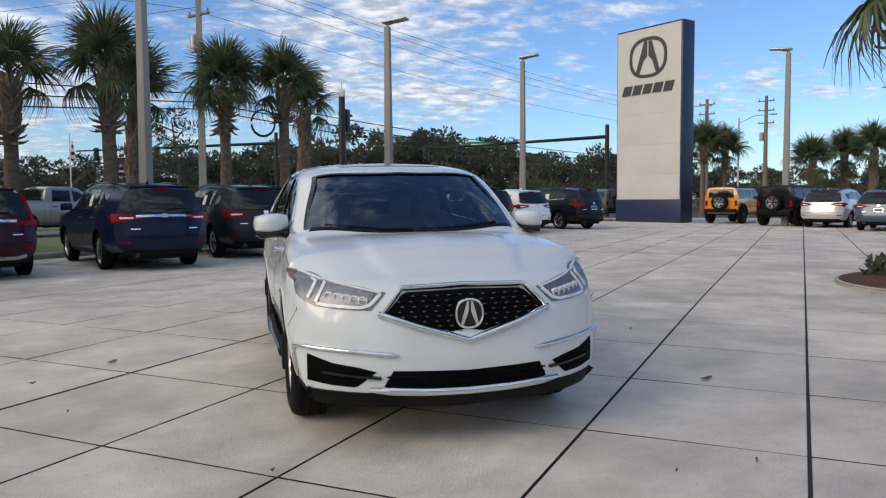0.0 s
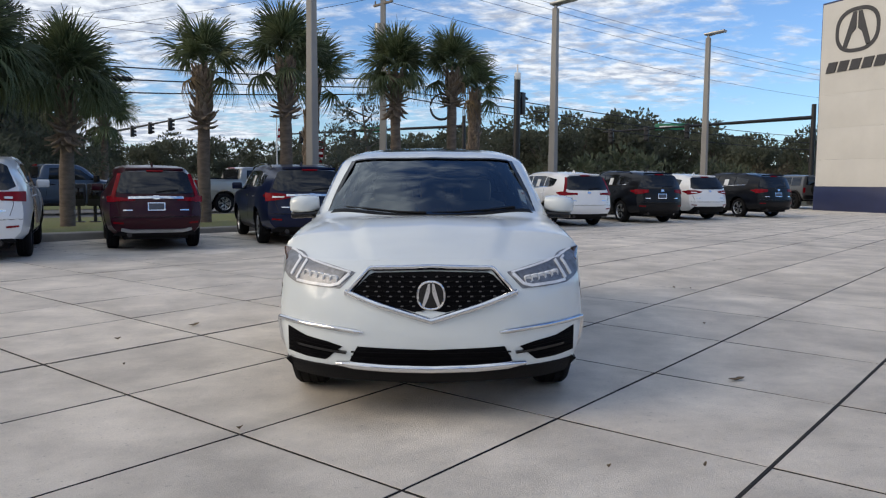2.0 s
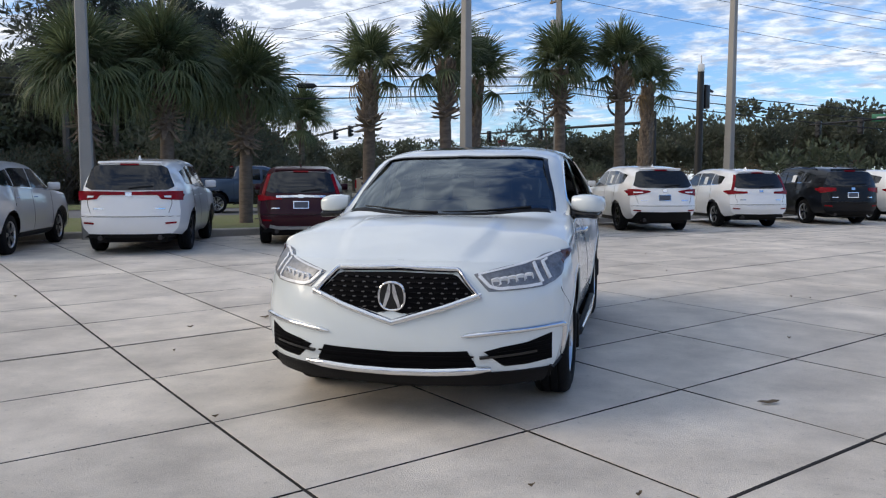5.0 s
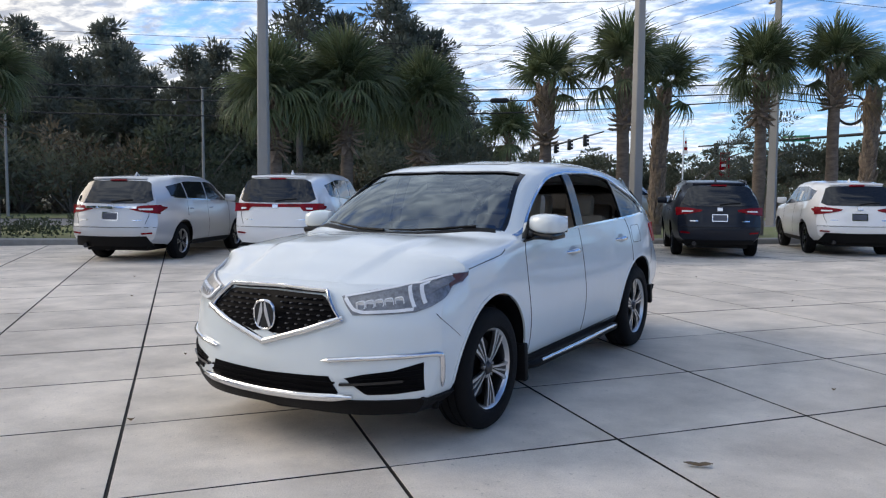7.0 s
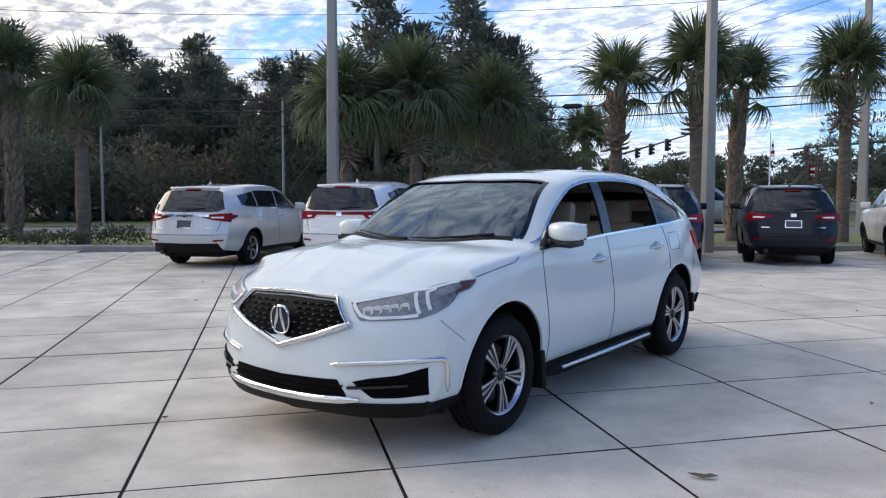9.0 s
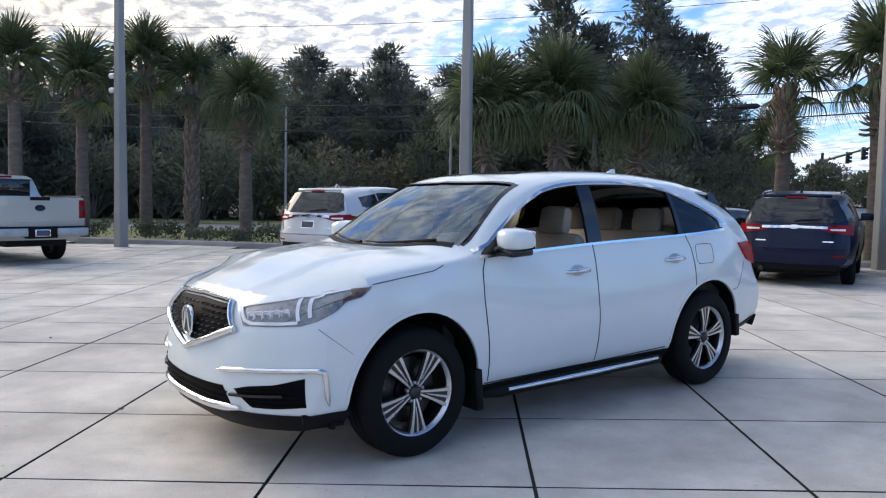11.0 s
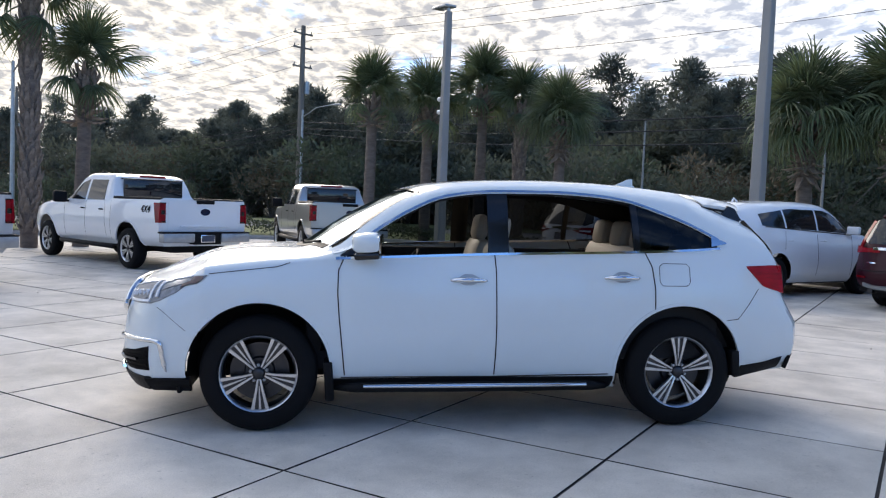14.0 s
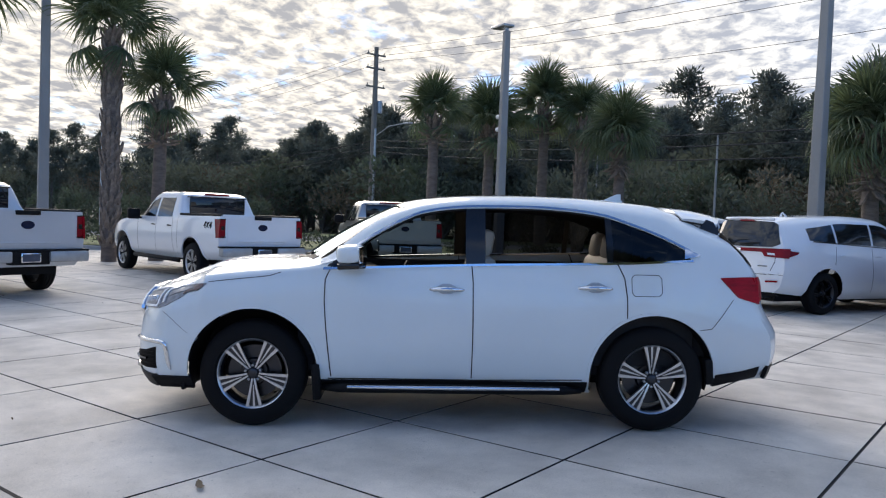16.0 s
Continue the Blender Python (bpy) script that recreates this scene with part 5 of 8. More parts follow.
tube(bm, [m @ Vector((0.22, 0, 0)), m @ Vector((0.40, 0, -0.03)), m @ Vector((0.58, 0, 0))], [0.014, 0.05, 0.014], 8)
tube(bm, [m @ Vector((0.40, 0, -0.03)), m @ Vector((0.40, 0.03, -0.25))], 0.04, 8)
part("steering_wheel", bm, PLASTIC, mdx)


def seat(name, x, y, w, high=1.16):
    bm = bmesh.new()
    box(bm, x - w / 2, x + w / 2, y - 0.28, y + 0.22, 0.50, 0.70, 0.07)
    box(bm, x - w / 2, x + w / 2, -0.075, 0.075, 0.0, high - 0.60, 0.065, pose(0, y + 0.20, 0.62, -14))
    st = part(name, bm, LEATHER, mdx, "beige leather seat")
    return st


def headrest(parent, x, y, z):
    bm = bmesh.new()
    box(bm, -0.135, 0.135, -0.055, 0.055, 0.03, 0.245, 0.05, pose(x, y, z, -10))
    tube(bm, [(x - 0.06, y, z - 0.08), (x - 0.06, y, z + 0.08)], 0.008, 6)
    tube(bm, [(x + 0.06, y, z - 0.08), (x + 0.06, y, z + 0.08)], 0.008, 6)
    part("headrest", bm, LEATHER, parent)


for x in (0.40, -0.40):
    headrest(seat("front_seat", x, -0.08, 0.54, high=1.22), x, 0.235, 1.18)
bench = seat("rear_bench", 0, 1.0, 1.36, high=1.21)
for x in (0.42, -0.42, 0.0):
    headrest(bench, x, 1.31, 1.16)
for x in (0.36, -0.36):
    headrest(bench, x, 1.98, 1.05)
bm = bmesh.new()
box(bm, -0.11, 0.11, -0.012, 0.012, -0.035, 0.035, 0.012, pose(0, -0.50, 1.49, -20))
part("rear_view_mirror", bm, PLASTIC, mdx)

# ---- other cars ----
def scaled_spec(sy=1.0, sx=1.0, sz=1.0, rear=None, over=None):
    k = {}
    for n, v in MDX.items():
        if n in ("P", "pr"):
            k[n] = tuple((a * sy, b * sx) for a, b in v)
        elif n in ("zs", "zm", "zb", "zr", "zt", "tuck"):
            k[n] = tuple((a * sy, b * sz) for a, b in v)
        elif n in ("front", "rear"):
            k[n] = tuple((a * sz, b * sy) for a, b in v)
        elif n in ("yf", "yr", "nf", "nr"):
            k[n] = v * sy
        else:
            k[n] = v
    k["segs"] = (1, 3, 3, 5, 2, 3)
    k.update(over or {})
    return k


def on_lot(x, y, heading):
    """A pose for a car whose rear axle's middle is at x, y and which points to heading degrees."""
    return pose(x, y, ground(x, y), 0, 0, heading + 90)


def rel_rear(yr, drop=0.0, upright=1.0):
    """Tail profile (height, length) measured from the rearmost point."""
    return tuple((z + (0 if z < 0.7 else drop), yr - d * upright) for z, d in ((0.30, 0.14), (0.45, 0.04), (0.58, 0.0), (0.75, 0.03), (0.95, 0.07), (1.10, 0.11), (1.30, 0.22), (1.48, 0.36), (1.62, 0.48)))


LAMPS = {
    # (surface, upper edge, lower edge, material) per half, rear face in (x, z)
    "wedge": ([((0.36, 1.035), (0.62, 1.075), (0.90, 1.09)), ((0.38, 1.005), (0.60, 0.955), (0.90, 0.915)), "red"], [((0.55, 1.015), (0.78, 1.02)), ((0.57, 0.99), (0.78, 0.985)), "clear"]),
    "pillar": ([((0.74, 1.06), (0.90, 1.07)), ((0.74, 0.96), (0.90, 0.95)), "red"], [((0.40, 1.03), (0.80, 1.05)), ((0.40, 0.975), (0.80, 0.965)), "red"]),
    "band": ([((0.0, 1.085), (0.90, 1.10)), ((0.0, 1.03), (0.90, 1.03)), "red"], [((0.44, 1.09), (0.91, 1.10)), ((0.56, 0.960), (0.91, 0.940)), "red"], [((0.60, 1.02), (0.72, 1.02)), ((0.61, 0.99), (0.72, 0.985)), "clear"]),
    "block": ([((0.50, 1.07), (0.90, 1.085)), ((0.50, 0.985), (0.90, 0.92)), "red"],),
}
LAMP_MATS = {"red": LAMP_RED, "dark": GLOSS_BLACK, "clear": LAMP_CLEAR}


def parked_suv(x, y, heading, dims, paint_mat, label, lamps="wedge", upright=1.0, rails=False, clad=True, sticker=False, bar=None, plate=True, skirt=0.40, dark_wheels=False, two_tone=None, category="car", skid=None, tips=1):
    """A parked family SUV: its tail, glass, lamps and wheels."""
    length, width, height = dims
    sy, sx, sz = length / 4.98, width / 1.95, height / 1.70
    yr = 2.59 * sy
    k = scaled_spec(sy, sx, sz, over=dict(rear=tuple((z * sz, v) for z, v in rel_rear(yr, 0.0, upright))))
    k["pr"] = tuple((a * sy, b * sx) for a, b in MDX["pr"])
    k["zr"] = tuple((a * sy, (b + (0.03 if a > 1.2 else 0)) * sz) for a, b in MDX["zr"])
    k["zt"] = tuple((a * sy, (b + (0.03 if a > 1.8 else 0)) * sz) for a, b in MDX["zt"])
    k["c5"] = ((-3, 0.62), (-0.6, 0.64), (0, 0.80), (3, 0.82))
    b = Body(k)
    axf, axr = -1.41 * sy, 1.41 * sy
    r = 0.36 * sz
    car = thing("parked_suv", on_lot(x, y, heading) @ pose(0, -axr, 0), label, category, "cars parked along the kerb")
    bm = skin(b, stations(k["yf"], k["yr"], 0.10), 8)

    def arch(c):
        return abs(c.x) > 0.5 and c.z < 0.95 * sz and min((c.y - axf) ** 2, (c.y - axr) ** 2) + (c.z - r) ** 2 < (r + 0.075) ** 2

    def snap(c):
        ya = axf if c.y < 0 else axr
        d = math.hypot(c.y - ya, c.z - r)
        if c.z > 0.26 and abs(c.x) > 0.6 and abs(d - r - 0.075) < 0.12:
            q = (r + 0.075) / d
            return (c.x, ya + (c.y - ya) * q, r + (c.z - r) * q)
        return None
    carve(bm, arch, snap)
    part("body", bm, paint_mat, car)
    R, T = surface(b, "rear"), surface(b, "top")
    # dark under-body that closes the arches
    bm = bmesh.new()
    box(bm, -0.62 * sx, 0.62 * sx, k["yf"] + 0.3, yr - 0.3, 0.22, 0.62)
    part("underbody", bm, PLASTIC, car)
    zz = lambda pts: [(p * sx, q * sz) for p, q in pts]
    panels("rear_window", PANE_BLACK, car, "", (R, "r", (zz([(-0.655, 1.49), (-0.57, 1.535), (0, 1.552), (0.57, 1.535), (0.655, 1.49)]), zz([(-0.775, 1.175), (-0.66, 1.120), (0, 1.108), (0.66, 1.120), (0.775, 1.175)])), dict(nu=24, nv=6, off=0.007, th=0.014)))
    bm = bmesh.new()
    ruled(bm, R, zz([(-0.55, 1.592), (0, 1.606), (0.55, 1.592)]), zz([(-0.55, 1.562), (0, 1.574), (0.55, 1.562)]), nu=12, nv=2, off=0.030, th=0.05)
    part("roof_spoiler", bm, two_tone or paint_mat, car)
    panels("windscreen", PANE_BLACK, car, "", (T, "r", ([(-0.66 * sx, -0.96 * sy), (0, -1.12 * sy), (0.66 * sx, -0.96 * sy)], [(-0.56 * sx, -0.42 * sy), (0, -0.50 * sy), (0.56 * sx, -0.42 * sy)]), dict(nu=10, nv=4, off=0.006, th=0.01)))
    for s in (1, -1):
        S = surface(b, "side", s)
        for n, (y0, y1) in enumerate(((-0.86, 0.13), (0.19, 1.10), (1.16, 1.80))):
            a = [(v * sy, (DLO_LO(v) + 0.012) * sz) for v in (y0, (y0 + y1) / 2, y1)]
            h = [(v * sy, min(max(DLO_HI(v), 1.545 - 0.13 * (v - 1.0) if v > 0.8 else 0), 1.55) * sz) for v in np.linspace(y0, y1, 6)]
            panels("side_window", PANE_BLACK, car, "", (S, "r", (a, h), dict(nu=7, nv=3, off=0.005, th=0.012)))
        panels("window_trim", CHROME if not dark_wheels else GLOSS_BLACK, car, "", (S, "b", ([(-0.9 * sy, (DLO_LO(-0.9) - 0.004) * sz), (1.72 * sy, (DLO_LO(1.7) - 0.004) * sz)], 0.018), dict(nu=10, off=0.009, th=0.012, nv=1)))
        if clad:
            panels("sill_cladding", PLASTIC, car, "", (S, "r", ([(-0.95 * sy, 0.36 * sz), (0.95 * sy, 0.36 * sz)], [(-0.95 * sy, 0.27 * sz), (0.95 * sy, 0.27 * sz)]), dict(nu=8, nv=2, off=0.012, th=0.03)))
        for line in ([(-0.90, 1.10), (-0.90, 0.38)], [(0.18, 1.13), (0.18, 0.38)], [(1.16, 1.16), (1.22, 0.85)]):
            bm = bmesh.new()
            ribbon(bm, S, [(p * sy, q * sz) for p, q in line], 0.007, nu=8, off=0.0015, th=0.004, nv=1)
            part("panel_gap", bm, JOINT, car)
        for yh in (0.0, 1.02):
            bm = bmesh.new()
            X = b.side(yh * sy, 1.0 * sz)
            tube(bm, [(s * (X - 0.01), yh * sy - 0.11, 1.0 * sz), (s * (X + 0.028), yh * sy, 1.005 * sz), (s * (X - 0.01), yh * sy + 0.11, 1.0 * sz)], [0.008, 0.014, 0.008], 6)
            part("door_handle", bm, paint_mat if not bar else CHROME, car)
        bm = bmesh.new()
        box(bm, -0.12, 0.12, -0.06, 0.07, -0.07, 0.09, 0.035, pose(s * 1.03 * sx, -0.78 * sy, 1.20 * sz, 0, 0, -s * 12))
        box(bm, min(s * 0.84 * sx, s * 0.98 * sx), max(s * 0.84 * sx, s * 0.98 * sx), -0.80 * sy, -0.74 * sy, 1.13 * sz, 1.16 * sz)
        part("mirror", bm, paint_mat, car)
        for up, lo, mm in LAMPS[lamps]:
            up_, lo_ = zz(mirror_x(up, s)), zz(mirror_x(lo, s))
            panels("tail_light", LAMP_MATS[mm], car, "red tail light" if mm == "red" else "", (R, "r", (up_, lo_), dict(nu=8, nv=3, off=0.012 if mm != "clear" else 0.018, th=0.03)))
        if lamps == "pillar":
            pts = [(0.80, 1.06), (0.74, 1.25), (0.665, 1.50)]
            panels("tail_light", LAMP_RED, car, "tall red pillar light", (R, "b", (zz(mirror_x(pts, s)), 0.062), dict(nu=8, off=0.012, th=0.03)))
        yl = b.R(0.88 * sx, 1.0) - 0.03
        panels("tail_light", LAMP_RED, car, "", (S, "r", ([(yl - 0.26, 1.045 * sz), (yl + 0.02, 1.075 * sz)], [(yl - 0.22, 1.01 * sz), (yl + 0.02, 0.94 * sz)]), dict(nu=5, nv=2, off=0.012, th=0.03)))
        panels("reflector", LAMP_RED, car, "", (R, "r", (zz(mirror_x([(0.62, 0.565), (0.80, 0.575)], s)), zz(mirror_x([(0.62, 0.535), (0.80, 0.545)], s))), dict(nu=3, nv=1, off=0.014, th=0.02)))
        if rails:
            bm = bmesh.new()
            pts = [(s * (b.pr(q * sy) - 0.03), q * sy, b.zr(q * sy) + (0.05 if abs(q - 0.6) < 1.0 else 0.0) + 0.02) for q in (-0.45, -0.3, 0.2, 0.6, 1.1, 1.5, 1.68)]
            tube(bm, pts, 0.018, 6)
            part("roof_rail", bm, GLOSS_BLACK if rails == "black" else GREY_ALLOY, car)
        for ya in (axf, axr):
            wheel(car, s * (0.975 * sx - 0.165), ya, r, r, dark=dark_wheels, spin=random.uniform(0, 70))
        if sticker and s == 1:
            panels("window_sticker", WHITE_TRIM, car, "white paper price sheet", (S, "r", ([(0.55 * sy, 1.22 * sz), (0.55 * sy, 1.44 * sz)], [(0.78 * sy, 1.22 * sz), (0.78 * sy, 1.44 * sz)]), dict(nu=2, nv=2, off=0.009, th=0.004)))
    if two_tone:
        panels("roof_panel", two_tone, car, "", (T, "r", ([(-0.60 * sx, -0.30 * sy), (0.60 * sx, -0.30 * sy)], [(-0.58 * sx, 1.9 * sy), (0.58 * sx, 1.9 * sy)]), dict(nu=6, nv=10, off=0.006, th=0.012)))
    # lower bumper, plate, badge, pipe
    panels("rear_bumper", PLASTIC, car, "", (R, "r", (zz([(-0.70, skirt), (0, skirt - 0.01), (0.70, skirt)]), zz([(-0.78, 0.31), (0, 0.30), (0.82, 0.31)])), dict(nu=10, nv=2, off=0.014, th=0.04)))
    bm = bmesh.new()
    ribbon(bm, R, zz([(-0.86, 0.665), (0, 0.66), (0.86, 0.665)]), 0.008, nu=12, off=0.002, th=0.004, nv=1)
    for s in (1, -1):
        ribbon(bm, R, zz([(s * 0.70, 1.10), (s * 0.74, 0.90), (s * 0.66, 0.67)]), 0.008, nu=8, off=0.002, th=0.004, nv=1)
    part("tailgate_gap", bm, JOINT, car)
    if bar:
        panels("tailgate_bar", bar, car, "bright bar across the tailgate", (R, "b", (zz([(-0.52, 1.035), (0, 1.045), (0.52, 1.035)]), 0.045), dict(nu=14, off=0.022, th=0.03)))
    panels("badge", CHROME, car, "", (R, "r", (zz([(-0.055, 1.075), (0.055, 1.075)]), zz([(-0.055, 1.005), (0.055, 1.005)])), dict(nu=3, nv=2, off=0.032, th=0.03)))
    for s in (1, -1):
        panels("lettering", CHROME, car, "", (R, "b", (zz([(s * 0.45, 0.80), (s * 0.62, 0.80)]), 0.022), dict(nu=3, off=0.006, th=0.008, nv=1)))
    if plate:
        pl = panels("plate_frame", CHROME, car, "", (R, "r", (zz([(-0.165, 0.945), (0.165, 0.945)]), zz([(-0.165, 0.79), (0.165, 0.79)])), dict(nu=4, nv=3, off=0.010, th=0.02)))
        panels("plate", PLATE, pl, "", (R, "r", (zz([(-0.145, 0.927), (0.145, 0.927)]), zz([(-0.145, 0.808), (0.145, 0.808)])), dict(nu=4, nv=3, off=0.014, th=0.01)))
    for q in ((1,), (1, -1))[tips - 1]:
        bm = bmesh.new()
        rings = tube(bm, [(q * 0.52 * sx, yr - 0.5, 0.33), (q * 0.52 * sx, yr - 0.05, 0.32), (q * 0.52 * sx, yr - 0.05, 0.32), (q * 0.52 * sx, yr - 0.12, 0.32)], [0.042, 0.045, 0.036, 0.034], 12)
        part("exhaust_tip", bm, GREY_ALLOY, car)
    if skid:
        panels("skid_bar", skid, car, "pale bar along the lower bumper", (R, "b", (zz([(-0.66, 0.435), (-0.5, 0.40), (0.5, 0.40), (0.66, 0.435)]), 0.05), dict(nu=16, off=0.030, th=0.04)))
    # bumper step, third brake light, rear wiper and its hub
    panels("bumper_step", paint_mat, car, "", (R, "b", (zz([(-0.80, 0.70), (0, 0.695), (0.80, 0.70)]), 0.05), dict(nu=16, off=0.022, th=0.05)))
    panels("brake_light", LAMP_RED, car, "", (R, "b", (zz([(-0.16, 1.545), (0.16, 1.545)]), 0.022), dict(nu=4, off=0.030, th=0.03, nv=1)))
    panels("rear_wiper", PLASTIC, car, "", (R, "b", (zz([(0.0, 1.135), (-0.20, 1.165), (-0.42, 1.175)]), 0.020), dict(nu=8, off=0.022, th=0.012, nv=1)))
    bm = bmesh.new()
    zf = b.top(0, 1.5 * sy)
    tube(bm, [(0, 1.40 * sy, zf - 0.01), (0, 1.52 * sy, zf + 0.07), (0, 1.56 * sy, zf - 0.01)], [0.02, 0.012, 0.025], 6)
    part("roof_aerial", bm, paint_mat, car)
    return car




parked_suv(-10.65, 4.85, 114, (4.99, 1.96, 1.74), SILVER, "silver three-row SUV with dark glass, parked nose to the kerb", "wedge", bar=CHROME, skirt=0.50)
parked_suv(-8.05, 6.65, 114, (5.1, 1.93, 1.80), WHITE_CAR, "white large SUV with a full-width red tail band", "band", upright=0.55, plate=False, clad=False, skirt=0.37, tips=2, dark_wheels=True)
parked_suv(-5.78, 9.02, 114, (4.59, 1.86, 1.68), MAROON, "dark maroon compact SUV with tall pillar lights and chrome bar", "pillar", upright=0.8, bar=CHROME, skid=GALV)
parked_suv(-3.02, 10.45, 112, (5.16, 1.99, 1.74), NAVY_CAR, "navy blue minivan with black roof rails and chrome tail bar", "wedge", upright=0.7, rails="black", bar=CHROME, plate=False, sticker=True)
parked_suv(-0.92, 12.82, 109, (4.89, 1.93, 1.73), SLATE, "slate grey mid-size SUV with roof rails", "wedge", rails=True, sticker=True)
parked_suv(1.62, 15.05, 109, (4.78, 1.93, 1.74), WHITE_CAR, "white crossover SUV with black lower bumper and dark wheels", "wedge", dark_wheels=True, sticker=True, skirt=0.52)
parked_suv(4.25, 17.4, 110, (4.59, 1.86, 1.68), WHITE_CAR, "white compact SUV with tall pillar lights", "pillar", upright=0.8, sticker=True, plate=False)
parked_suv(7.15, 19.8, 108, (4.82, 1.94, 1.76), BLACK_CAR, "black boxy SUV with red tail lights", "block", upright=0.7, rails="black", sticker=True)
parked_suv(9.55, 22.1, 110, (4.69, 1.84, 1.70), WHITE_CAR, "white crossover SUV with black bumper strip", "wedge", sticker=True, plate=False, skirt=0.5)
parked_suv(12.95, 24.4, 112, (5.04, 1.99, 1.77), BLACK_CAR, "black three-row SUV with roof rails", "block", rails=True, sticker=True, upright=0.8)
parked_suv(23.2, 21.1, 32, (4.37, 1.90, 1.65), SILVER, "silver compact luxury SUV with a black floating roof", "wedge", two_tone=GLOSS_BLACK, plate=False)
parked_suv(22.6, 17.6, 36, (4.36, 1.82, 1.56), STEEL_BLUE, "steel blue small crossover", "wedge")


def pickup(x, y, heading, paint_mat, label, badge=False):
    """A crew-cab pickup with an open bed."""
    k = dict(yf=-2.94, yr=2.90, nf=-2.30, nr=2.55,
             P=((-2.94, 0.90), (-2.5, 0.97), (-1.9, 1.0), (0, 0.99), (1.66, 1.0), (2.90, 0.985)),
             zs=((-2.94, 0.42), (-1, 0.42), (2.90, 0.52)), zm=((-2.94, 0.85), (0, 0.92), (2.90, 0.95)),
             zb=((-2.94, 1.08), (-2.0, 1.20), (-1.1, 1.27), (0.9, 1.30), (1.05, 1.36), (2.90, 1.40)),
             zr=((-2.94, 1.12), (-2.0, 1.27), (-1.25, 1.31), (-1.1, 1.36), (-0.50, 1.82), (-0.2, 1.89), (0.76, 1.88), (0.86, 1.74), (0.96, 1.45), (1.05, 1.40), (2.90, 1.43)),
             pr=((-2.94, 0.86), (-1.25, 0.88), (-0.50, 0.78), (0.70, 0.76), (0.85, 0.80), (0.96, 0.90), (1.05, 0.95), (2.90, 0.94)),
             zt=((-2.94, 1.16), (-2.0, 1.33), (-1.3, 1.37), (-0.55, 1.88), (-0.2, 1.93), (0.6, 1.93), (0.80, 1.86), (0.93, 1.50), (1.0, 1.0), (2.90, 1.0)),
             tuck=((-3, 0.03), (3, 0.03)), front=((0.3, -2.85), (0.7, -2.94), (1.0, -2.90), (1.3, -2.80)),
             rear=((0.5, 2.86), (0.8, 2.90), (1.2, 2.90), (1.45, 2.90)), sweep_f=0.20, sweep_r=0.03, c5=((-3, 0.72), (-0.7, 0.72), (-0.3, 0.88), (3, 0.88)), segs=(1, 3, 3, 5, 3, 3), dip=(0.985, 0.90))
    b = Body(k)
    axf, axr, r = -2.02, 1.66, 0.41
    m = on_lot(x, y, heading) @ pose(0, -axr, 0)
    car = thing("pickup_truck", m, label, "pickup truck", "pickups parked along the kerb")
    bm = skin(b, stations(-2.94, 2.90, 0.11, (0.80, 0.88, 0.94, 0.98, 0.99, 1.05)), 8)

    def arch(c):
        return abs(c.x) > 0.5 and c.z < 1.05 and min((c.y - axf) ** 2, (c.y - axr) ** 2) + (c.z - 0.46) ** 2 < 0.50 ** 2

    def snap(c):
        ya = axf if c.y < 0 else axr
        d = math.hypot(c.y - ya, c.z - 0.46)
        if c.z > 0.44 and abs(c.x) > 0.6 and abs(d - 0.50) < 0.12:
            return (c.x, ya + (c.y - ya) * 0.50 / d, 0.46 + (c.z - 0.46) * 0.50 / d)
        return None
    carve(bm, arch, snap)
    part("body", bm, paint_mat, car)
    R, T = surface(b, "rear"), surface(b, "top")
    bm = bmesh.new()
    box(bm, -0.60, 0.60, -2.6, 2.7, 0.38, 0.80)
    tube(bm, [(-0.6, axr, r), (0.6, axr, r)], 0.07, 8)
    part("chassis", bm, PLASTIC, car)
    bm = bmesh.new()
    box(bm, -0.68, 0.68, 0.89, 0.93, 1.44, 1.80, 0.015, pose(0, 0.02, 0))
    part("rear_window", bm, PANE_BLACK, car)
    bm = bmesh.new()
    box(bm, -0.30, 0.30, 0.86, 0.90, 1.86, 1.905, 0.01)
    part("brake_light", bm, LAMP_RED, car)
    panels("windscreen", PANE_BLACK, car, "", (T, "r", ([(-0.70, -1.13), (0, -1.25), (0.70, -1.13)], [(-0.60, -0.55), (0, -0.60), (0.60, -0.55)]), dict(nu=8, nv=4, off=0.01, th=0.012)))
    for s in (1, -1):
        S = surface(b, "side", s)
        for a, h in (([(-0.98, 1.345), (-0.20, 1.345)], [(-0.62, 1.60), (-0.50, 1.70), (-0.20, 1.78)]), ([(-0.10, 1.345), (0.66, 1.36)], [(-0.10, 1.78), (0.58, 1.78)])):
            panels("side_window", PANE_BLACK, car, "", (S, "r", (a, h), dict(nu=6, nv=3, off=0.006, th=0.012)))
        for line in ([(-1.12, 1.26), (-1.10, 0.56)], [(-0.14, 1.33), (-0.14, 0.56)], [(0.70, 1.33), (0.78, 0.60)], [(0.98, 1.36), (0.98, 0.56)]):
            bm = bmesh.new()
            ribbon(bm, S, line, 0.008, nu=6, off=0.0015, th=0.004, nv=1)
            part("panel_gap", bm, JOINT, car)
        for yh in (-0.28, 0.55):
            bm = bmesh.new()
            X = b.side(yh, 1.16)
            tube(bm, [(s * (X - 0.01), yh - 0.12, 1.16), (s * (X + 0.03), yh, 1.165), (s * (X - 0.01), yh + 0.12, 1.16)], [0.01, 0.018, 0.01], 6)
            part("door_handle", bm, PLASTIC, car)
        bm = bmesh.new()
        box(bm, -0.14, 0.14, -0.06, 0.08, -0.12, 0.13, 0.04, pose(s * 1.15, -0.98, 1.38, 0, 0, -s * 10))
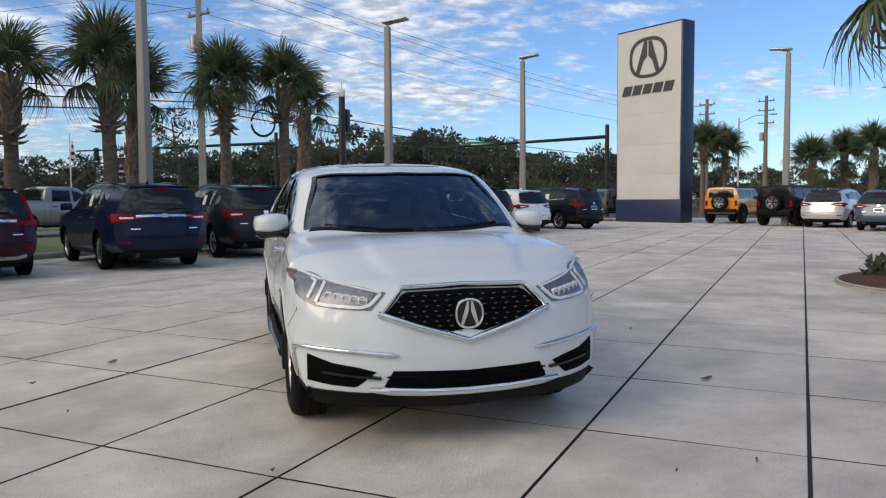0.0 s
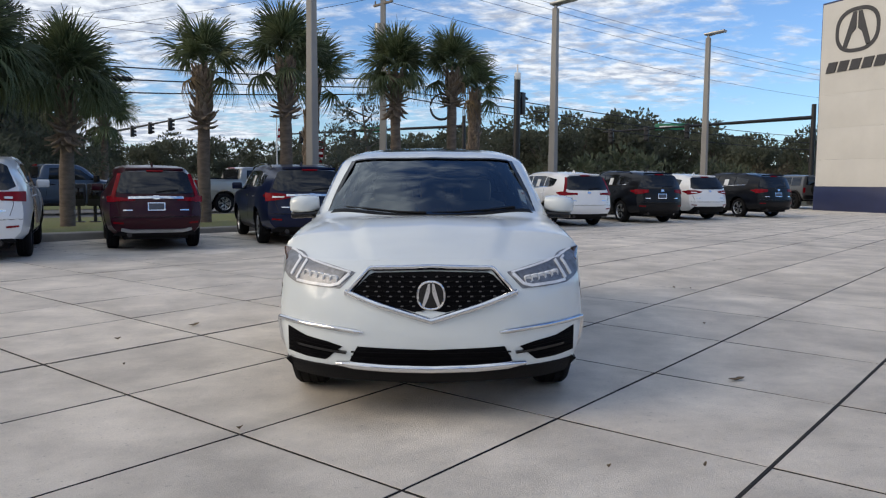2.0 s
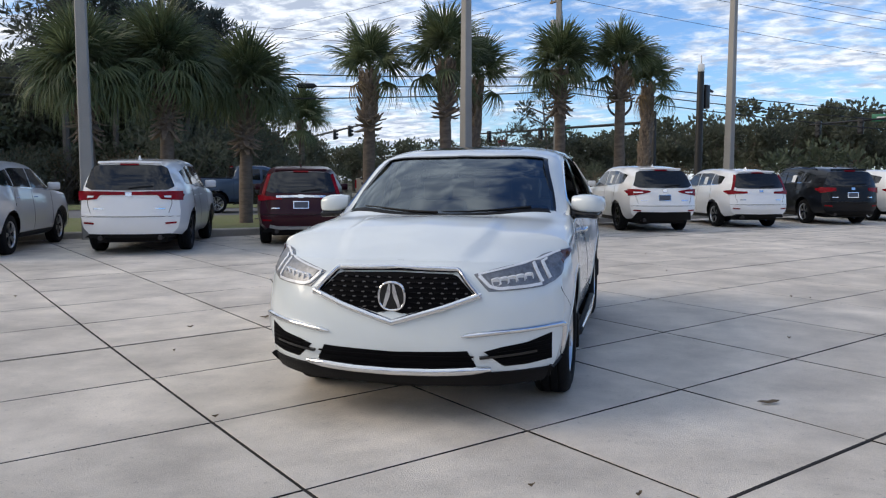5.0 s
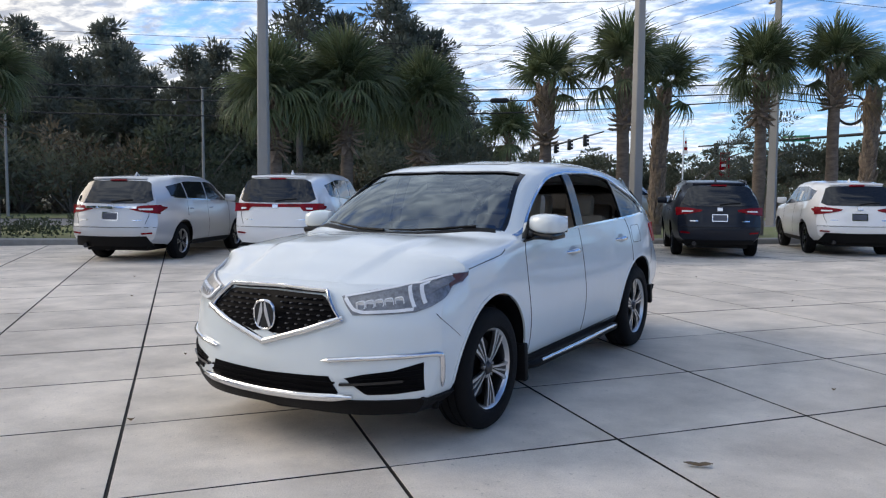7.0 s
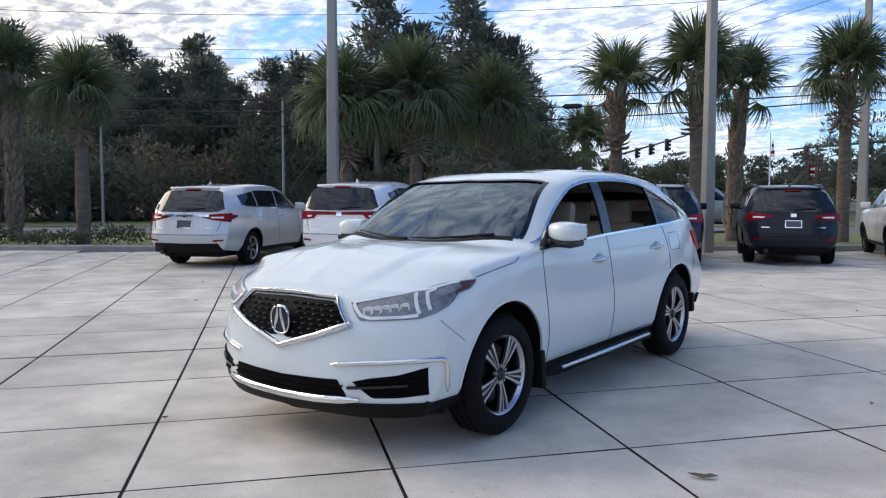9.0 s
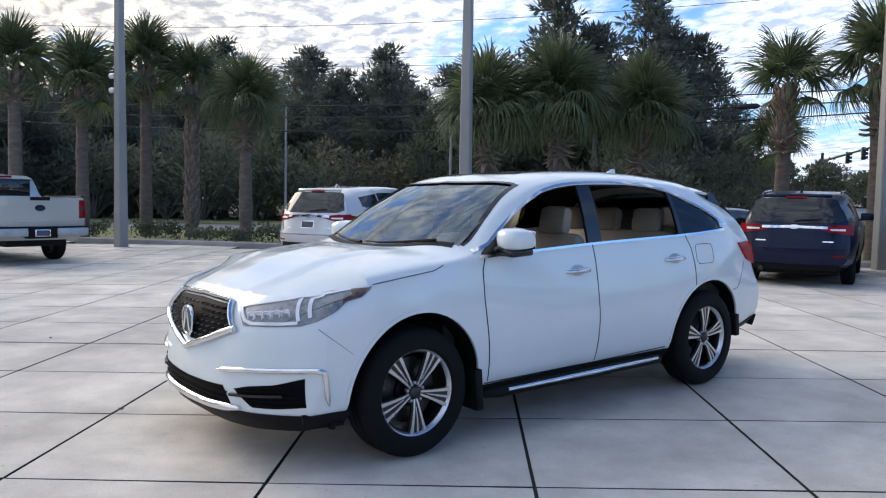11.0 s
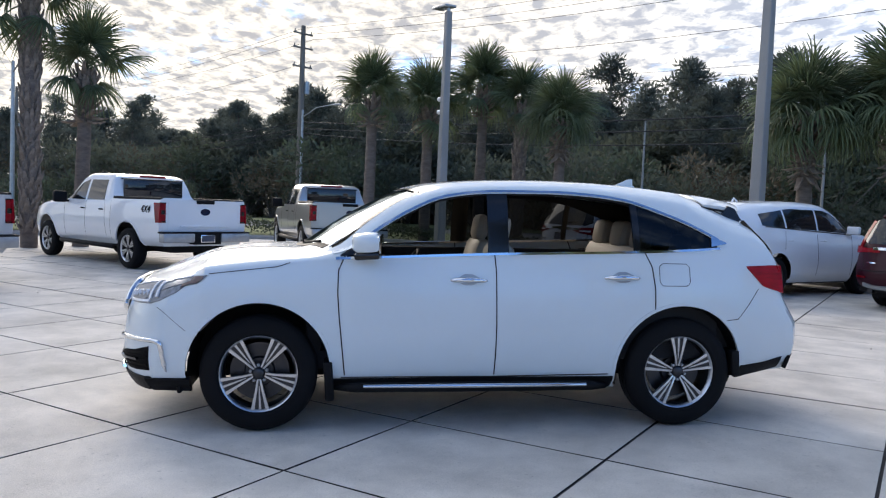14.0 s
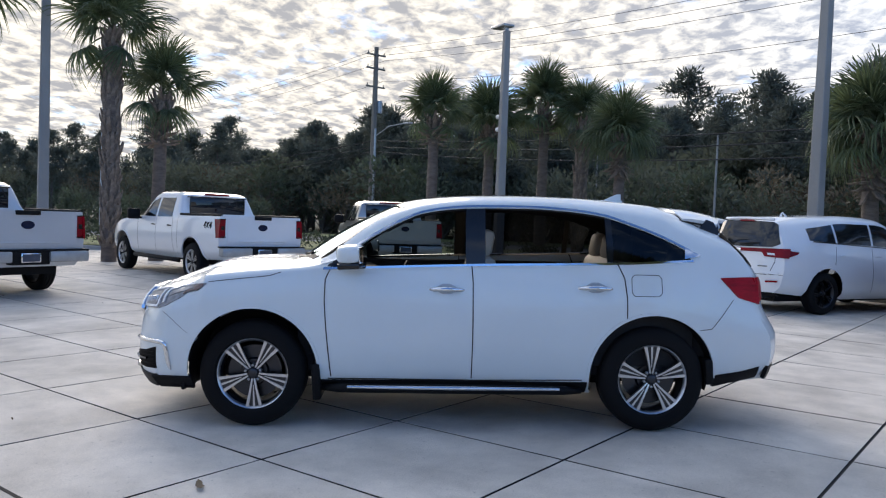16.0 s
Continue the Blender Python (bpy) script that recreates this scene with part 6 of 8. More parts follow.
        box(bm, min(s * 0.93, s * 1.06), max(s * 0.93, s * 1.06), -1.0, -0.94, 1.27, 1.32)
        part("mirror", bm, PLASTIC, car)
        panels("tail_light", LAMP_RED, car, "tall red tail light", (R, "r", (mirror_x([(0.85, 1.36), (0.97, 1.36)], s), mirror_x([(0.85, 0.98), (0.97, 0.98)], s)), dict(nu=3, nv=6, off=0.012, th=0.04)), (S, "r", ([(2.66, 1.36), (2.89, 1.36)], [(2.76, 0.98), (2.89, 0.98)]), dict(nu=3, nv=5, off=0.012, th=0.04)))
        bm = bmesh.new()
        tube(bm, [(s * 0.92, -1.35, 0.40), (s * 1.0, -1.2, 0.42), (s * 1.0, 0.85, 0.42), (s * 0.92, 1.0, 0.40)], 0.05, 8)
        part("side_step", bm, PLASTIC, car)
        for ya in (axf, axr):
            wheel(car, s * 0.86, ya, r, r, spokes=6, spin=random.uniform(0, 60))
    panels("tailgate_panel", paint_mat, car, "", (R, "r", ([(-0.80, 1.40), (0.80, 1.40)], [(-0.80, 0.86), (0.80, 0.86)]), dict(nu=6, nv=4, off=0.012, th=0.03)))
    bm = bmesh.new()
    box(bm, -0.20, 0.20, 2.895, 2.935, 1.36, 1.435, 0.01)
    part("tailgate_grip", bm, PLASTIC, car)
    bm = bmesh.new()
    lathe(bm, [(0.0, 0.001), (0.012, 0.05), (0.012, 0.065), (-0.01, 0.07)], 20)
    bmesh.ops.transform(bm, matrix=pose(0, 2.915, 1.20, 0, 0, 90) @ Matrix.Diagonal((1, 1.6, 1, 1)), verts=bm.verts)
    part("badge", bm, NAVY_CAR, car, "plain dark oval badge")
    bm = bmesh.new()
    box(bm, -0.98, -0.30, 2.86, 3.06, 0.60, 0.78, 0.03)
    part("bumper", bm, GALV, car, "bright metal rear bumper end")
    bm = bmesh.new()
    box(bm, 0.30, 0.98, 2.86, 3.06, 0.60, 0.78, 0.03)
    part("bumper", bm, GALV, car, "bright metal rear bumper end")
    bm = bmesh.new()
    box(bm, -0.32, 0.32, 2.86, 3.02, 0.56, 0.79, 0.02)
    box(bm, -0.99, 0.99, 2.84, 3.03, 0.775, 0.81, 0.01)
    part("bumper_step", bm, PLASTIC, car)
    bm = bmesh.new()
    box(bm, -0.16, 0.16, 3.02, 3.035, 0.60, 0.75, 0.004)
    pl = part("plate_frame", bm, CHROME, car)
    bm = bmesh.new()
    box(bm, -0.14, 0.14, 3.034, 3.042, 0.615, 0.735)
    part("plate", bm, PLATE, pl)
    bm = bmesh.new()
    for q in (-0.5, 0.5):
        box(bm, q - 0.07, q + 0.07, -0.25, -0.13, 1.90, 1.955, 0.015)
    part("roof_marker", bm, GLOSS_BLACK, car)
    for s in (1, -1):
        S = surface(b, "side", s)
        # black arch lips, tow mirror arm cover, lower body strip
        for ya in (axf, axr):
            bm = bmesh.new()
            pts = [(ya + 0.515 * math.cos(a), 0.46 + 0.515 * math.sin(a)) for a in (math.pi * (0.02 + 0.96 * k / 20) for k in range(21))]
            ribbon(bm, S, pts, 0.035, nu=24, off=0.010, th=0.03)
            part("arch_lip", bm, paint_mat, car)
        for z in (1.0, 1.36):
            panels("lamp_edge", GLOSS_BLACK, car, "", (R, "b", (mirror_x([(0.845, z), (0.97, z)], s), 0.02), dict(nu=3, off=0.016, th=0.03, nv=1)))
        panels("lamp_insert", GLOSS_BLACK, car, "", (R, "r", (mirror_x([(0.87, 1.22), (0.95, 1.22)], s), mirror_x([(0.87, 1.14), (0.95, 1.14)], s)), dict(nu=3, nv=2, off=0.018, th=0.03)))
        if badge:
            cu = bpy.data.curves.new("badge_text", "FONT")
            cu.body, cu.size, cu.extrude, cu.shear = "4X4", 0.20, 0.006, 0.25
            cu.align_x, cu.align_y = "CENTER", "CENTER"
            tmp = bpy.data.objects.new("badge_text", cu)
            me = bpy.data.meshes.new_from_object(tmp)
            me.name = "side_badge"
            me.materials.clear()
            me.materials.append(PLASTIC)
            bpy.data.objects.remove(tmp)
            o = new("side_badge", me)
            o.parent = car
            o.matrix_basis = pose(s * (b.side(2.36, 1.22) + 0.004), 2.36, 1.22, 90, 0, 90 * s)
            o["label"] = "black four-wheel-drive lettering"
    # bed: floor is the dipped skin; a dark liner edge and a rolled rail on top of each side
    for s in (1, -1):
        bm = bmesh.new()
        tube(bm, [(s * 0.93, 1.04, 1.425), (s * 0.935, 2.0, 1.435), (s * 0.93, 2.86, 1.44)], 0.028, 8)
        part("bed_rail", bm, PLASTIC, car)
    bm = bmesh.new()
    box(bm, -0.72, 0.72, 0.885, 0.925, 1.415, 1.44, 0.008)
    box(bm, -0.72, 0.72, 0.885, 0.915, 1.80, 1.83, 0.008)
    part("window_frame", bm, GLOSS_BLACK, car)
    bm = bmesh.new()
    box(bm, -0.55, 0.55, 2.905, 2.925, 0.90, 0.93, 0.004)
    part("tailgate_crease", bm, paint_mat, car)
    return car


pickup(-11.08, -4.365, 222, WHITE_CAR, "white crew-cab pickup with chrome bumper, parked by the verge", badge=True)
pickup(-15.0, -0.88, 194, GREY_TRUCK, "warm grey crew-cab pickup with bright rear bumper")
pickup(-7.1, -7.55, 234, SILVER, "silver crew-cab pickup with bright rear bumper")


def boxy_4x4(x, y, heading, paint_mat, label, soft_top=True):
    """An upright off-roader with a spare wheel on its tailgate."""
    k = dict(yf=-2.2, yr=2.10, nf=-1.8, nr=1.9,
             P=((-2.2, 0.80), (-1.5, 0.84), (2.10, 0.84)), zs=((-2.2, 0.48), (2.10, 0.50)), zm=((-2.2, 0.85), (2.10, 0.85)),
             zb=((-2.2, 1.12), (-0.9, 1.18), (2.10, 1.20)), zr=((-2.2, 1.16), (-0.95, 1.24), (-0.55, 1.74), (2.10, 1.74)),
             pr=((-2.2, 0.72), (-0.95, 0.76), (-0.55, 0.68), (2.10, 0.68)), zt=((-2.2, 1.18), (-1.0, 1.26), (-0.62, 1.80), (0, 1.84), (2.10, 1.80)),
             tuck=((-3, 0.02), (3, 0.02)), front=((0.4, -2.18), (0.8, -2.2), (1.3, -2.15)), rear=((0.5, 2.08), (0.8, 2.10), (1.2, 2.10), (1.9, 2.03)), sweep_f=0.05, sweep_r=0.03, segs=(1, 3, 3, 5, 2, 3))
    b = Body(k)
    axf, axr, r = -1.5, 1.45, 0.42
    car = thing("off_roader", on_lot(x, y, heading) @ pose(0, -axr, 0), label, "car", "cars parked along the kerb")
    bm = skin(b, stations(-2.2, 2.1, 0.12), 6)
    carve(bm, lambda c: abs(c.x) > 0.5 and c.z < 1.0 and min((c.y - axf) ** 2, (c.y - axr) ** 2) + (c.z - 0.44) ** 2 < 0.50 ** 2)
    part("body", bm, paint_mat, car)
    bm = bmesh.new()
    box(bm, -0.55, 0.55, -2.0, 1.9, 0.42, 0.80)
    part("underbody", bm, PLASTIC, car)
    R, T = surface(b, "rear"), surface(b, "top")
    if soft_top:
        bm = bmesh.new()
        ruled(bm, T, [(-0.66, -0.5), (0.66, -0.5)], [(-0.66, 2.0), (0.66, 2.0)], nu=6, nv=10, off=0.02, th=0.04)
        part("soft_top", bm, CLOTH_DARK, car, "black fabric top")
    panels("rear_window", PANE_BLACK, car, "", (R, "r", ([(-0.58, 1.70), (0.58, 1.70)], [(-0.64, 1.28), (0.64, 1.28)]), dict(nu=4, nv=3, off=0.01, th=0.012)))
    for s in (1, -1):
        S = surface(b, "side", s)
        for y0, y1 in ((-0.75, 0.1), (0.2, 1.0), (1.1, 1.85)):
            panels("side_window", PANE_BLACK, car, "", (S, "r", ([(y0, 1.24), (y1, 1.24)], [(y0 + (0.2 if y0 < -0.5 else 0), 1.68), (y1, 1.68)]), dict(nu=4, nv=3, off=0.008, th=0.012)))
        panels("tail_light", LAMP_RED, car, "", (R, "r", (mirror_x([(0.68, 1.14), (0.80, 1.14)], s), mirror_x([(0.68, 0.88), (0.80, 0.88)], s)), dict(nu=2, nv=3, off=0.02, th=0.04)))
        for ya in (axf, axr):
            bm = bmesh.new()
            pts = [(s * 0.86, ya + 0.52 * math.cos(a), 0.44 + 0.52 * math.sin(a)) for a in (math.pi * k / 12 for k in range(13))]
            tube(bm, pts, 0.055, 6)
            part("fender_flare", bm, PLASTIC, car)
            wheel(car, s * 0.80, ya, r, r, dark=True, spokes=6)
        bm = bmesh.new()
        box(bm, -0.10, 0.10, -0.05, 0.06, -0.09, 0.10, 0.03, pose(s * 1.0, -0.80, 1.30))
        part("mirror", bm, PLASTIC, car)
    bm = bmesh.new()
    box(bm, -0.78, 0.78, 2.05, 2.25, 0.55, 0.74, 0.04)
    part("bumper", bm, PLASTIC, car)
    sp = wheel(car, 0.5, 2.10, 1.05, 0.40, spokes=6)
    sp.name = "spare_wheel"
    sp.matrix_basis = pose(0.0, 2.26, 1.06, 0, 0, 90) @ Matrix.Scale(0.40 / 0.375, 4)
    return car


boxy_4x4(22.6, 27.35, 33, ORANGE, "bright orange off-roader with black soft top and spare wheel")
boxy_4x4(22.6, 23.3, 26, BLACK_CAR, "black off-roader with a spare wheel on the tailgate")
boxy_4x4(20.0, 34.6, 100, GUNMETAL, "gunmetal grey off-roader beside the sign", soft_top=False)


# waiting traffic on the road
pickup(-15.6, 22.0, 40, STEEL_BLUE, "steel blue pickup waiting on the road beyond the palms").name = "pickup_on_road"
pickup(-9.3, 26.0, 40, GREY_TRUCK, "grey pickup waiting on the road beyond the palms").name = "pickup_on_road"


# ---- sign ----
def sign_pylon():
    a, b = Vector((19.42, 32.85)), Vector((20.92, 28.75))
    w = (b - a).length
    yaw = math.degrees(math.atan2(b.y - a.y, b.x - a.x))
    z0 = ground(a.x, a.y)
    m = pose((a.x + b.x) / 2, (a.y + b.y) / 2, z0, 0, 0, yaw)
    t = thing("pylon_sign", m, "tall white dealer pylon sign with navy base and grey emblem", "sign")
    h, d = 10.35, 0.95
    bm = bmesh.new()
    box(bm, -w / 2, w / 2, 0.0, d, 0.0, h, 0.03)
    part("cabinet", bm, SIGN_NAVY, t, "dark navy sign cabinet")
    bm = bmesh.new()
    box(bm, -w / 2 - 0.01, w / 2 + 0.01, -0.03, 0.02, 0.0, 1.20, 0.01)
    part("base_panel", bm, SIGN_NAVY, t, "navy base panel")
    # white face in four stacked panels, each a little bowed
    for z1, z2 in ((1.22, 2.55), (2.555, 4.10), (4.105, 5.75), (5.755, h - 0.10)):
        bm = bmesh.new()
        n = 10
        rows = []
        for i in range(5):
            zz = z1 + (z2 - z1) * i / 4
            rows.append([bm.verts.new((-w / 2 + 0.08 + (w - 0.16) * j / n, -0.035 - 0.03 * math.sin(math.pi * i / 4) * math.sin(math.pi * j / n), zz)) for j in range(n + 1)])
        for r0, r1 in zip(rows, rows[1:]):
            for j in range(n):
                bm.faces.new((r0[j], r0[j + 1], r1[j + 1], r1[j]))
        edge = [e for e in bm.edges if e.is_boundary]
        ex = bmesh.ops.extrude_edge_only(bm, edges=edge)
        for v in ex["geom"]:
            if isinstance(v, bmesh.types.BMVert):
                v.co.y = 0.0
        bmesh.ops.recalc_face_normals(bm, faces=bm.faces)
        part("face_panel", bm, SIGN_WHITE, t, "white acrylic face panel")
    # emblem: oval ring with two leaning legs, and a row of plain bars below it
    bm = bmesh.new()
    cz = 8.72
    ring = []
    for k in range(40):
        q = 2 * math.pi * k / 40
        ex, ez = math.copysign(abs(math.cos(q)) ** 0.8, math.cos(q)), math.copysign(abs(math.sin(q)) ** 0.8, math.sin(q))
        ring.append([bm.verts.new((ex * (1.16 + dr), yy, cz + ez * (0.98 + dr))) for dr, yy in ((-0.09, -0.08), (0.09, -0.08), (0.09, 0.0), (-0.09, 0.0))])
    for k in range(40):
        for j in range(4):
            bm.faces.new((ring[k][j], ring[k][(j + 1) % 4], ring[(k + 1) % 40][(j + 1) % 4], ring[(k + 1) % 40][j]))
    for s in (1, -1):
        prof = [(s * 0.06, cz + 0.85), (s * 0.24, cz + 0.85), (s * 0.78, cz - 0.72), (s * 0.55, cz - 0.80), (s * 0.30, cz - 0.15), (s * 0.06, cz + 0.05)]
        p0 = [bm.verts.new((x, -0.10, z)) for x, z in prof]
        p1 = [bm.verts.new((x, 0.0, z)) for x, z in prof]
        bm.faces.new(p0)
        for i in range(len(prof)):
            bm.faces.new((p0[i], p1[i], p1[(i + 1) % len(prof)], p0[(i + 1) % len(prof)]))
    bmesh.ops.recalc_face_normals(bm, faces=bm.faces)
    part("emblem", bm, SIGN_GREY, t, "raised grey oval emblem")
    for i in range(5):
        bm = bmesh.new()
        x = -1.38 + i * 0.69
        vs = [bm.verts.new((x + dx + dz * 0.35, yy, 7.08 + dz)) for yy in (-0.10, 0.0) for dx, dz in ((-0.27, -0.25), (0.27, -0.25), (0.27, 0.25), (-0.27, 0.25))]
        for f in ((0, 1, 2, 3), (7, 6, 5, 4), (0, 4, 5, 1), (1, 5, 6, 2), (2, 6, 7, 3), (3, 7, 4, 0)):
            bm.faces.new([vs[j] for j in f])
        bmesh.ops.recalc_face_normals(bm, faces=bm.faces)
        part("letter_bar", bm, SIGN_GREY, t)


sign_pylon()


# ---- poles ----
def lot_light(x, y, h, arm_yaw, label="square concrete light pole with a flat LED head", cam=False, r=0.128):
    z0 = ground(x, y)
    t = thing("street_lamp", pose(x, y, z0, 0, 0, arm_yaw), label, "street lamp", "lot light poles")
    bm = bmesh.new()
    for k, (ra, rb, za, zb) in enumerate(((r * 1.12, r * 0.75, -0.1, h),)):
        vs0 = [bm.verts.new((a * ra, b * ra, za)) for a, b in ((-1, -1), (1, -1), (1, 1), (-1, 1))]
        vs1 = [bm.verts.new((a * rb, b * rb, zb)) for a, b in ((-1, -1), (1, -1), (1, 1), (-1, 1))]
        for i in range(4):
            bm.faces.new((vs0[i], vs0[(i + 1) % 4], vs1[(i + 1) % 4], vs1[i]))
        bm.faces.new(vs1)
    bmesh.ops.bevel(bm, geom=bm.edges[:], offset=0.02, segments=1, affect="EDGES")
    part("pole", bm, POLE_CONC, t)
    bm = bmesh.new()
    tube(bm, [(0, 0, h - 0.05), (0, 0, h + 0.12)], 0.06, 8)
    tube(bm, [(0, 0, h + 0.08), (0.30, 0, h + 0.14)], 0.045, 8)
    part("bracket", bm, GALV, t)
    bm = bmesh.new()
    box(bm, -0.20, 0.75, -0.20, 0.20, 0.0, 0.09, 0.03, pose(0.05, 0, h + 0.12, 0, -5, 0))
    part("lamp_head", bm, GALV, t, "flat grey LED lamp head")
    if cam:
        bm = bmesh.new()
        for z in (4.4, 4.8):
            tube(bm, [(0.12, 0, z), (0.30, 0, z - 0.02)], 0.03, 6)
            lathe(bm, [(0.20, 0.001), (0.20, 0.07), (0.40, 0.075), (0.42, 0.001)], 12)
            for v in bm.verts[-48:]:
                v.co.z += z - 0.02
        part("camera_unit", bm, WHITE_TRIM, t, "small white security camera")
    return t


lot_light(-3.45, 15.0, 8.6, 140)
lot_light(-10.91, 8.69, 8.6, 300)
lot_light(-18.34, 2.33, 7.45, 200, cam=True)
lot_light(4.27, 21.56, 7.55, -40)
lot_light(12.42, 29.14, 7.95, -40)
lot_light(22.9, 23.4, 7.75, 130)
lot_light(-14.6, -10.2, 8.6, 30)


def street_lamp(x, y, h, arm_yaw, arm=2.6):
    t = thing("street_lamp", pose(x, y, ground(x, y), 0, 0, arm_yaw), "slim grey metal street lamp with a curved arm", "street lamp", "road lamps")
    bm = bmesh.new()
    tube(bm, [(0, 0, -0.1), (0, 0, h * 0.6), (0, 0, h)], [0.11, 0.09, 0.07], 8)
    tube(bm, [(0, 0, h - 0.5), (arm * 0.45, 0, h + 0.1), (arm, 0, h + 0.25)], 0.035, 6)
    part("pole", bm, GALV, t)
    bm = bmesh.new()
    box(bm, arm - 0.1, arm + 0.5, -0.13, 0.13, h + 0.18, h + 0.28, 0.03)
    part("lamp_head", bm, GALV, t)


for x, y, h, a in ((32.7, 49.0, 8.3, -30), (41.5, 52.5, 8.2, -30), (45.0, 36.3, 8.6, 150), (53.0, 38.5, 8.0, -20), (-30.5, -15.0, 7.0, 40), (-45.0, -3.2, 7.2, 50)):
    street_lamp(x, y, h, a)


def thin_post(x, y, h):
    bm = bmesh.new()
    tube(bm, [(0, 0, -0.1), (0, 0, h * 0.5), (0, 0, h)], [0.075, 0.065, 0.05], 8)
    ob = link("roadside_post", bm, POLE_CONC)
    ob.matrix_basis = pose(x, y, ground(x, y))
    tagged(ob, "slim bare grey post standing at the wood's edge", "post", "roadside posts")


for x, y, h in ((-34.5, 15.5, 6.4), (-47, 12, 7.5), (-27.6, 21.5, 6.5)):
    thin_post(x, y, h)


def utility_pole(x, y, h, yaw, concrete=True, arms=(0.5, 1.4, 2.6)):
    t = thing("utility_pole", pose(x, y, ground(x, y), 0, 0, yaw), "weathered utility pole with short cross arms and insulators", "utility pole", "utility poles")
    bm = bmesh.new()
    r = 0.17
    tube(bm, [(0, 0, -0.1), (0, 0, h * 0.5), (0, 0, h)], [r * 1.5, r * 1.15, r * 0.85], 8 if not concrete else 4)
    part("pole", bm, POLE_CONC if concrete else WOOD_POLE, t)
    for d in arms:
        bm = bmesh.new()
        box(bm, -0.06, 0.06, -0.75, 0.75, h - d - 0.05, h - d + 0.05, 0.01)
        for q in (-0.65, 0.65):
            tube(bm, [(0, q, h - d), (0, q, h - d + 0.22)], [0.05, 0.03], 6)
        part("cross_arm", bm, WOOD_POLE, t)
    bm = bmesh.new()
    lathe(bm, [(h - 4.3, 0.001), (h - 4.3, 0.20), (h - 3.5, 0.20), (h - 3.45, 0.001)], 14, axis="z")
    for v in bm.verts:
        v.co.y += 0.38
    part("transformer", bm, GALV, t, "grey can transformer")


U1, U2, U3 = (-2.6, 31.97, 12.6), (-45.55, -3.34, 12.6), (58.0, 82.0, 12.5)
utility_pole(*U1, 40)
utility_pole(*U2, 40, concrete=False)
utility_pole(*U3, 40, concrete=False)
utility_pole(42.0, 58.0, 10.5, 40, concrete=False)
utility_pole(48.5, 58.0, 11.0, 40, concrete=False)
utility_pole(55.5, 43.5, 11.5, 40, concrete=False)
utility_pole(-86.0, -36.0, 12.5, 40, concrete=False)


def cable(a, b, sag, r, label, name="overhead_cable"):
    bm = bmesh.new()
    a, b = Vector(a), Vector(b)
    pts = [a.lerp(b, i / 24) - Vector((0, 0, sag * 4 * (i / 24) * (1 - i / 24))) for i in range(25)]
    tube(bm, pts, r, 5)
    tagged(link(name, bm, WIRE), label, "cable", "overhead cables")


off = Vector((-0.5, 0.6, 0))
for p, q in ((U1, U2), (U1, U3), (U2, (-86, -36, 12.5))):
    for dz, side, sag in ((-0.2, 0.0, 1.0), (-0.8, 1.0, 1.1), (-0.8, -1.0, 1.1), (-2.2, 0.8, 1.3)):
        cable(Vector((p[0], p[1], p[2] + dz)) + off * side, Vector((q[0], q[1], q[2] + dz)) + off * side, sag, 0.012, "thin overhead power cable strung between utility poles")
    for dz, sag in ((-6.2, 0.9), (-6.6, 1.0), (-6.9, 1.3)):
        cable((p[0], p[1], p[2] + dz), (q[0], q[1], q[2] + dz), sag, 0.028, "thick black telephone cable strung between utility poles")
# lines that cross the road from the concrete pole
for dz, q in ((-0.3, (-60, 62, 13)), (-1.2, (-60, 63, 12)), (-2.2, (-60, 64, 11))):
    cable((U1[0], U1[1], U1[2] + dz), q, 1.2, 0.012, "thin overhead power cable crossing the road")
for dz in (0, 0.5):
    cable((-60, 2, 10.6 + dz), (-8, 46, 10.2 + dz), 0.8, 0.012, "thin overhead power cable along the road")
# splice case clamped on the telephone cables
bm = bmesh.new()
sp0, sp1 = Vector((-12.6, 23.74, 5.30)), Vector((-11.95, 24.27, 5.33))
tube(bm, [sp0, sp0.lerp(sp1, 0.12), sp0.lerp(sp1, 0.88), sp1], [0.04, 0.11, 0.11, 0.04], 10)
tagged(link("splice_case", bm, WIRE), "black cable splice case hanging on the telephone lines", "splice case")
# coil of spare cable
bm = bmesh.new()
c = Vector((0.3, 33.6, 5.25))
for n in range(3):
    pts = [c + Vector((0.55 * math.cos(a) * (1 + 0.05 * n), 0.1 * n, 0.62 * math.sin(a) * (1 + 0.05 * n))) for a in (2 * math.pi * k / 24 for k in range(25))]
    tube(bm, pts, 0.025, 5, caps=False)
tube(bm, [c + Vector((0, 0, 0.6)), c + Vector((-0.2, 0, 1.0))], 0.02, 5)
tube(bm, [c + Vector((-0.2, 0, 1.0)), Vector((-2.6, 31.97, 6.2))], 0.012, 4)
tagged(link("cable_coil", bm, WIRE), "black coil of spare cable hanging from the lines", "cable coil")


def traffic_light(parent, p, yaw=0):
    bm = bmesh.new()
    box(bm, -0.18, 0.18, -0.16, 0.16, -0.55, 0.55, 0.04, pose(*p, 0, 0, yaw))
    for z in (-0.34, 0, 0.34):
        tube(bm, [Vector(p) + pose(0, 0, 0, 0, 0, yaw) @ Vector((0, -0.15, z)), Vector(p) + pose(0, 0, 0, 0, 0, yaw) @ Vector((0, -0.36, z + 0.02))], 0.13, 10)
    part("signal_head", bm, POLE_BLACK, parent, "black three-lamp signal head")


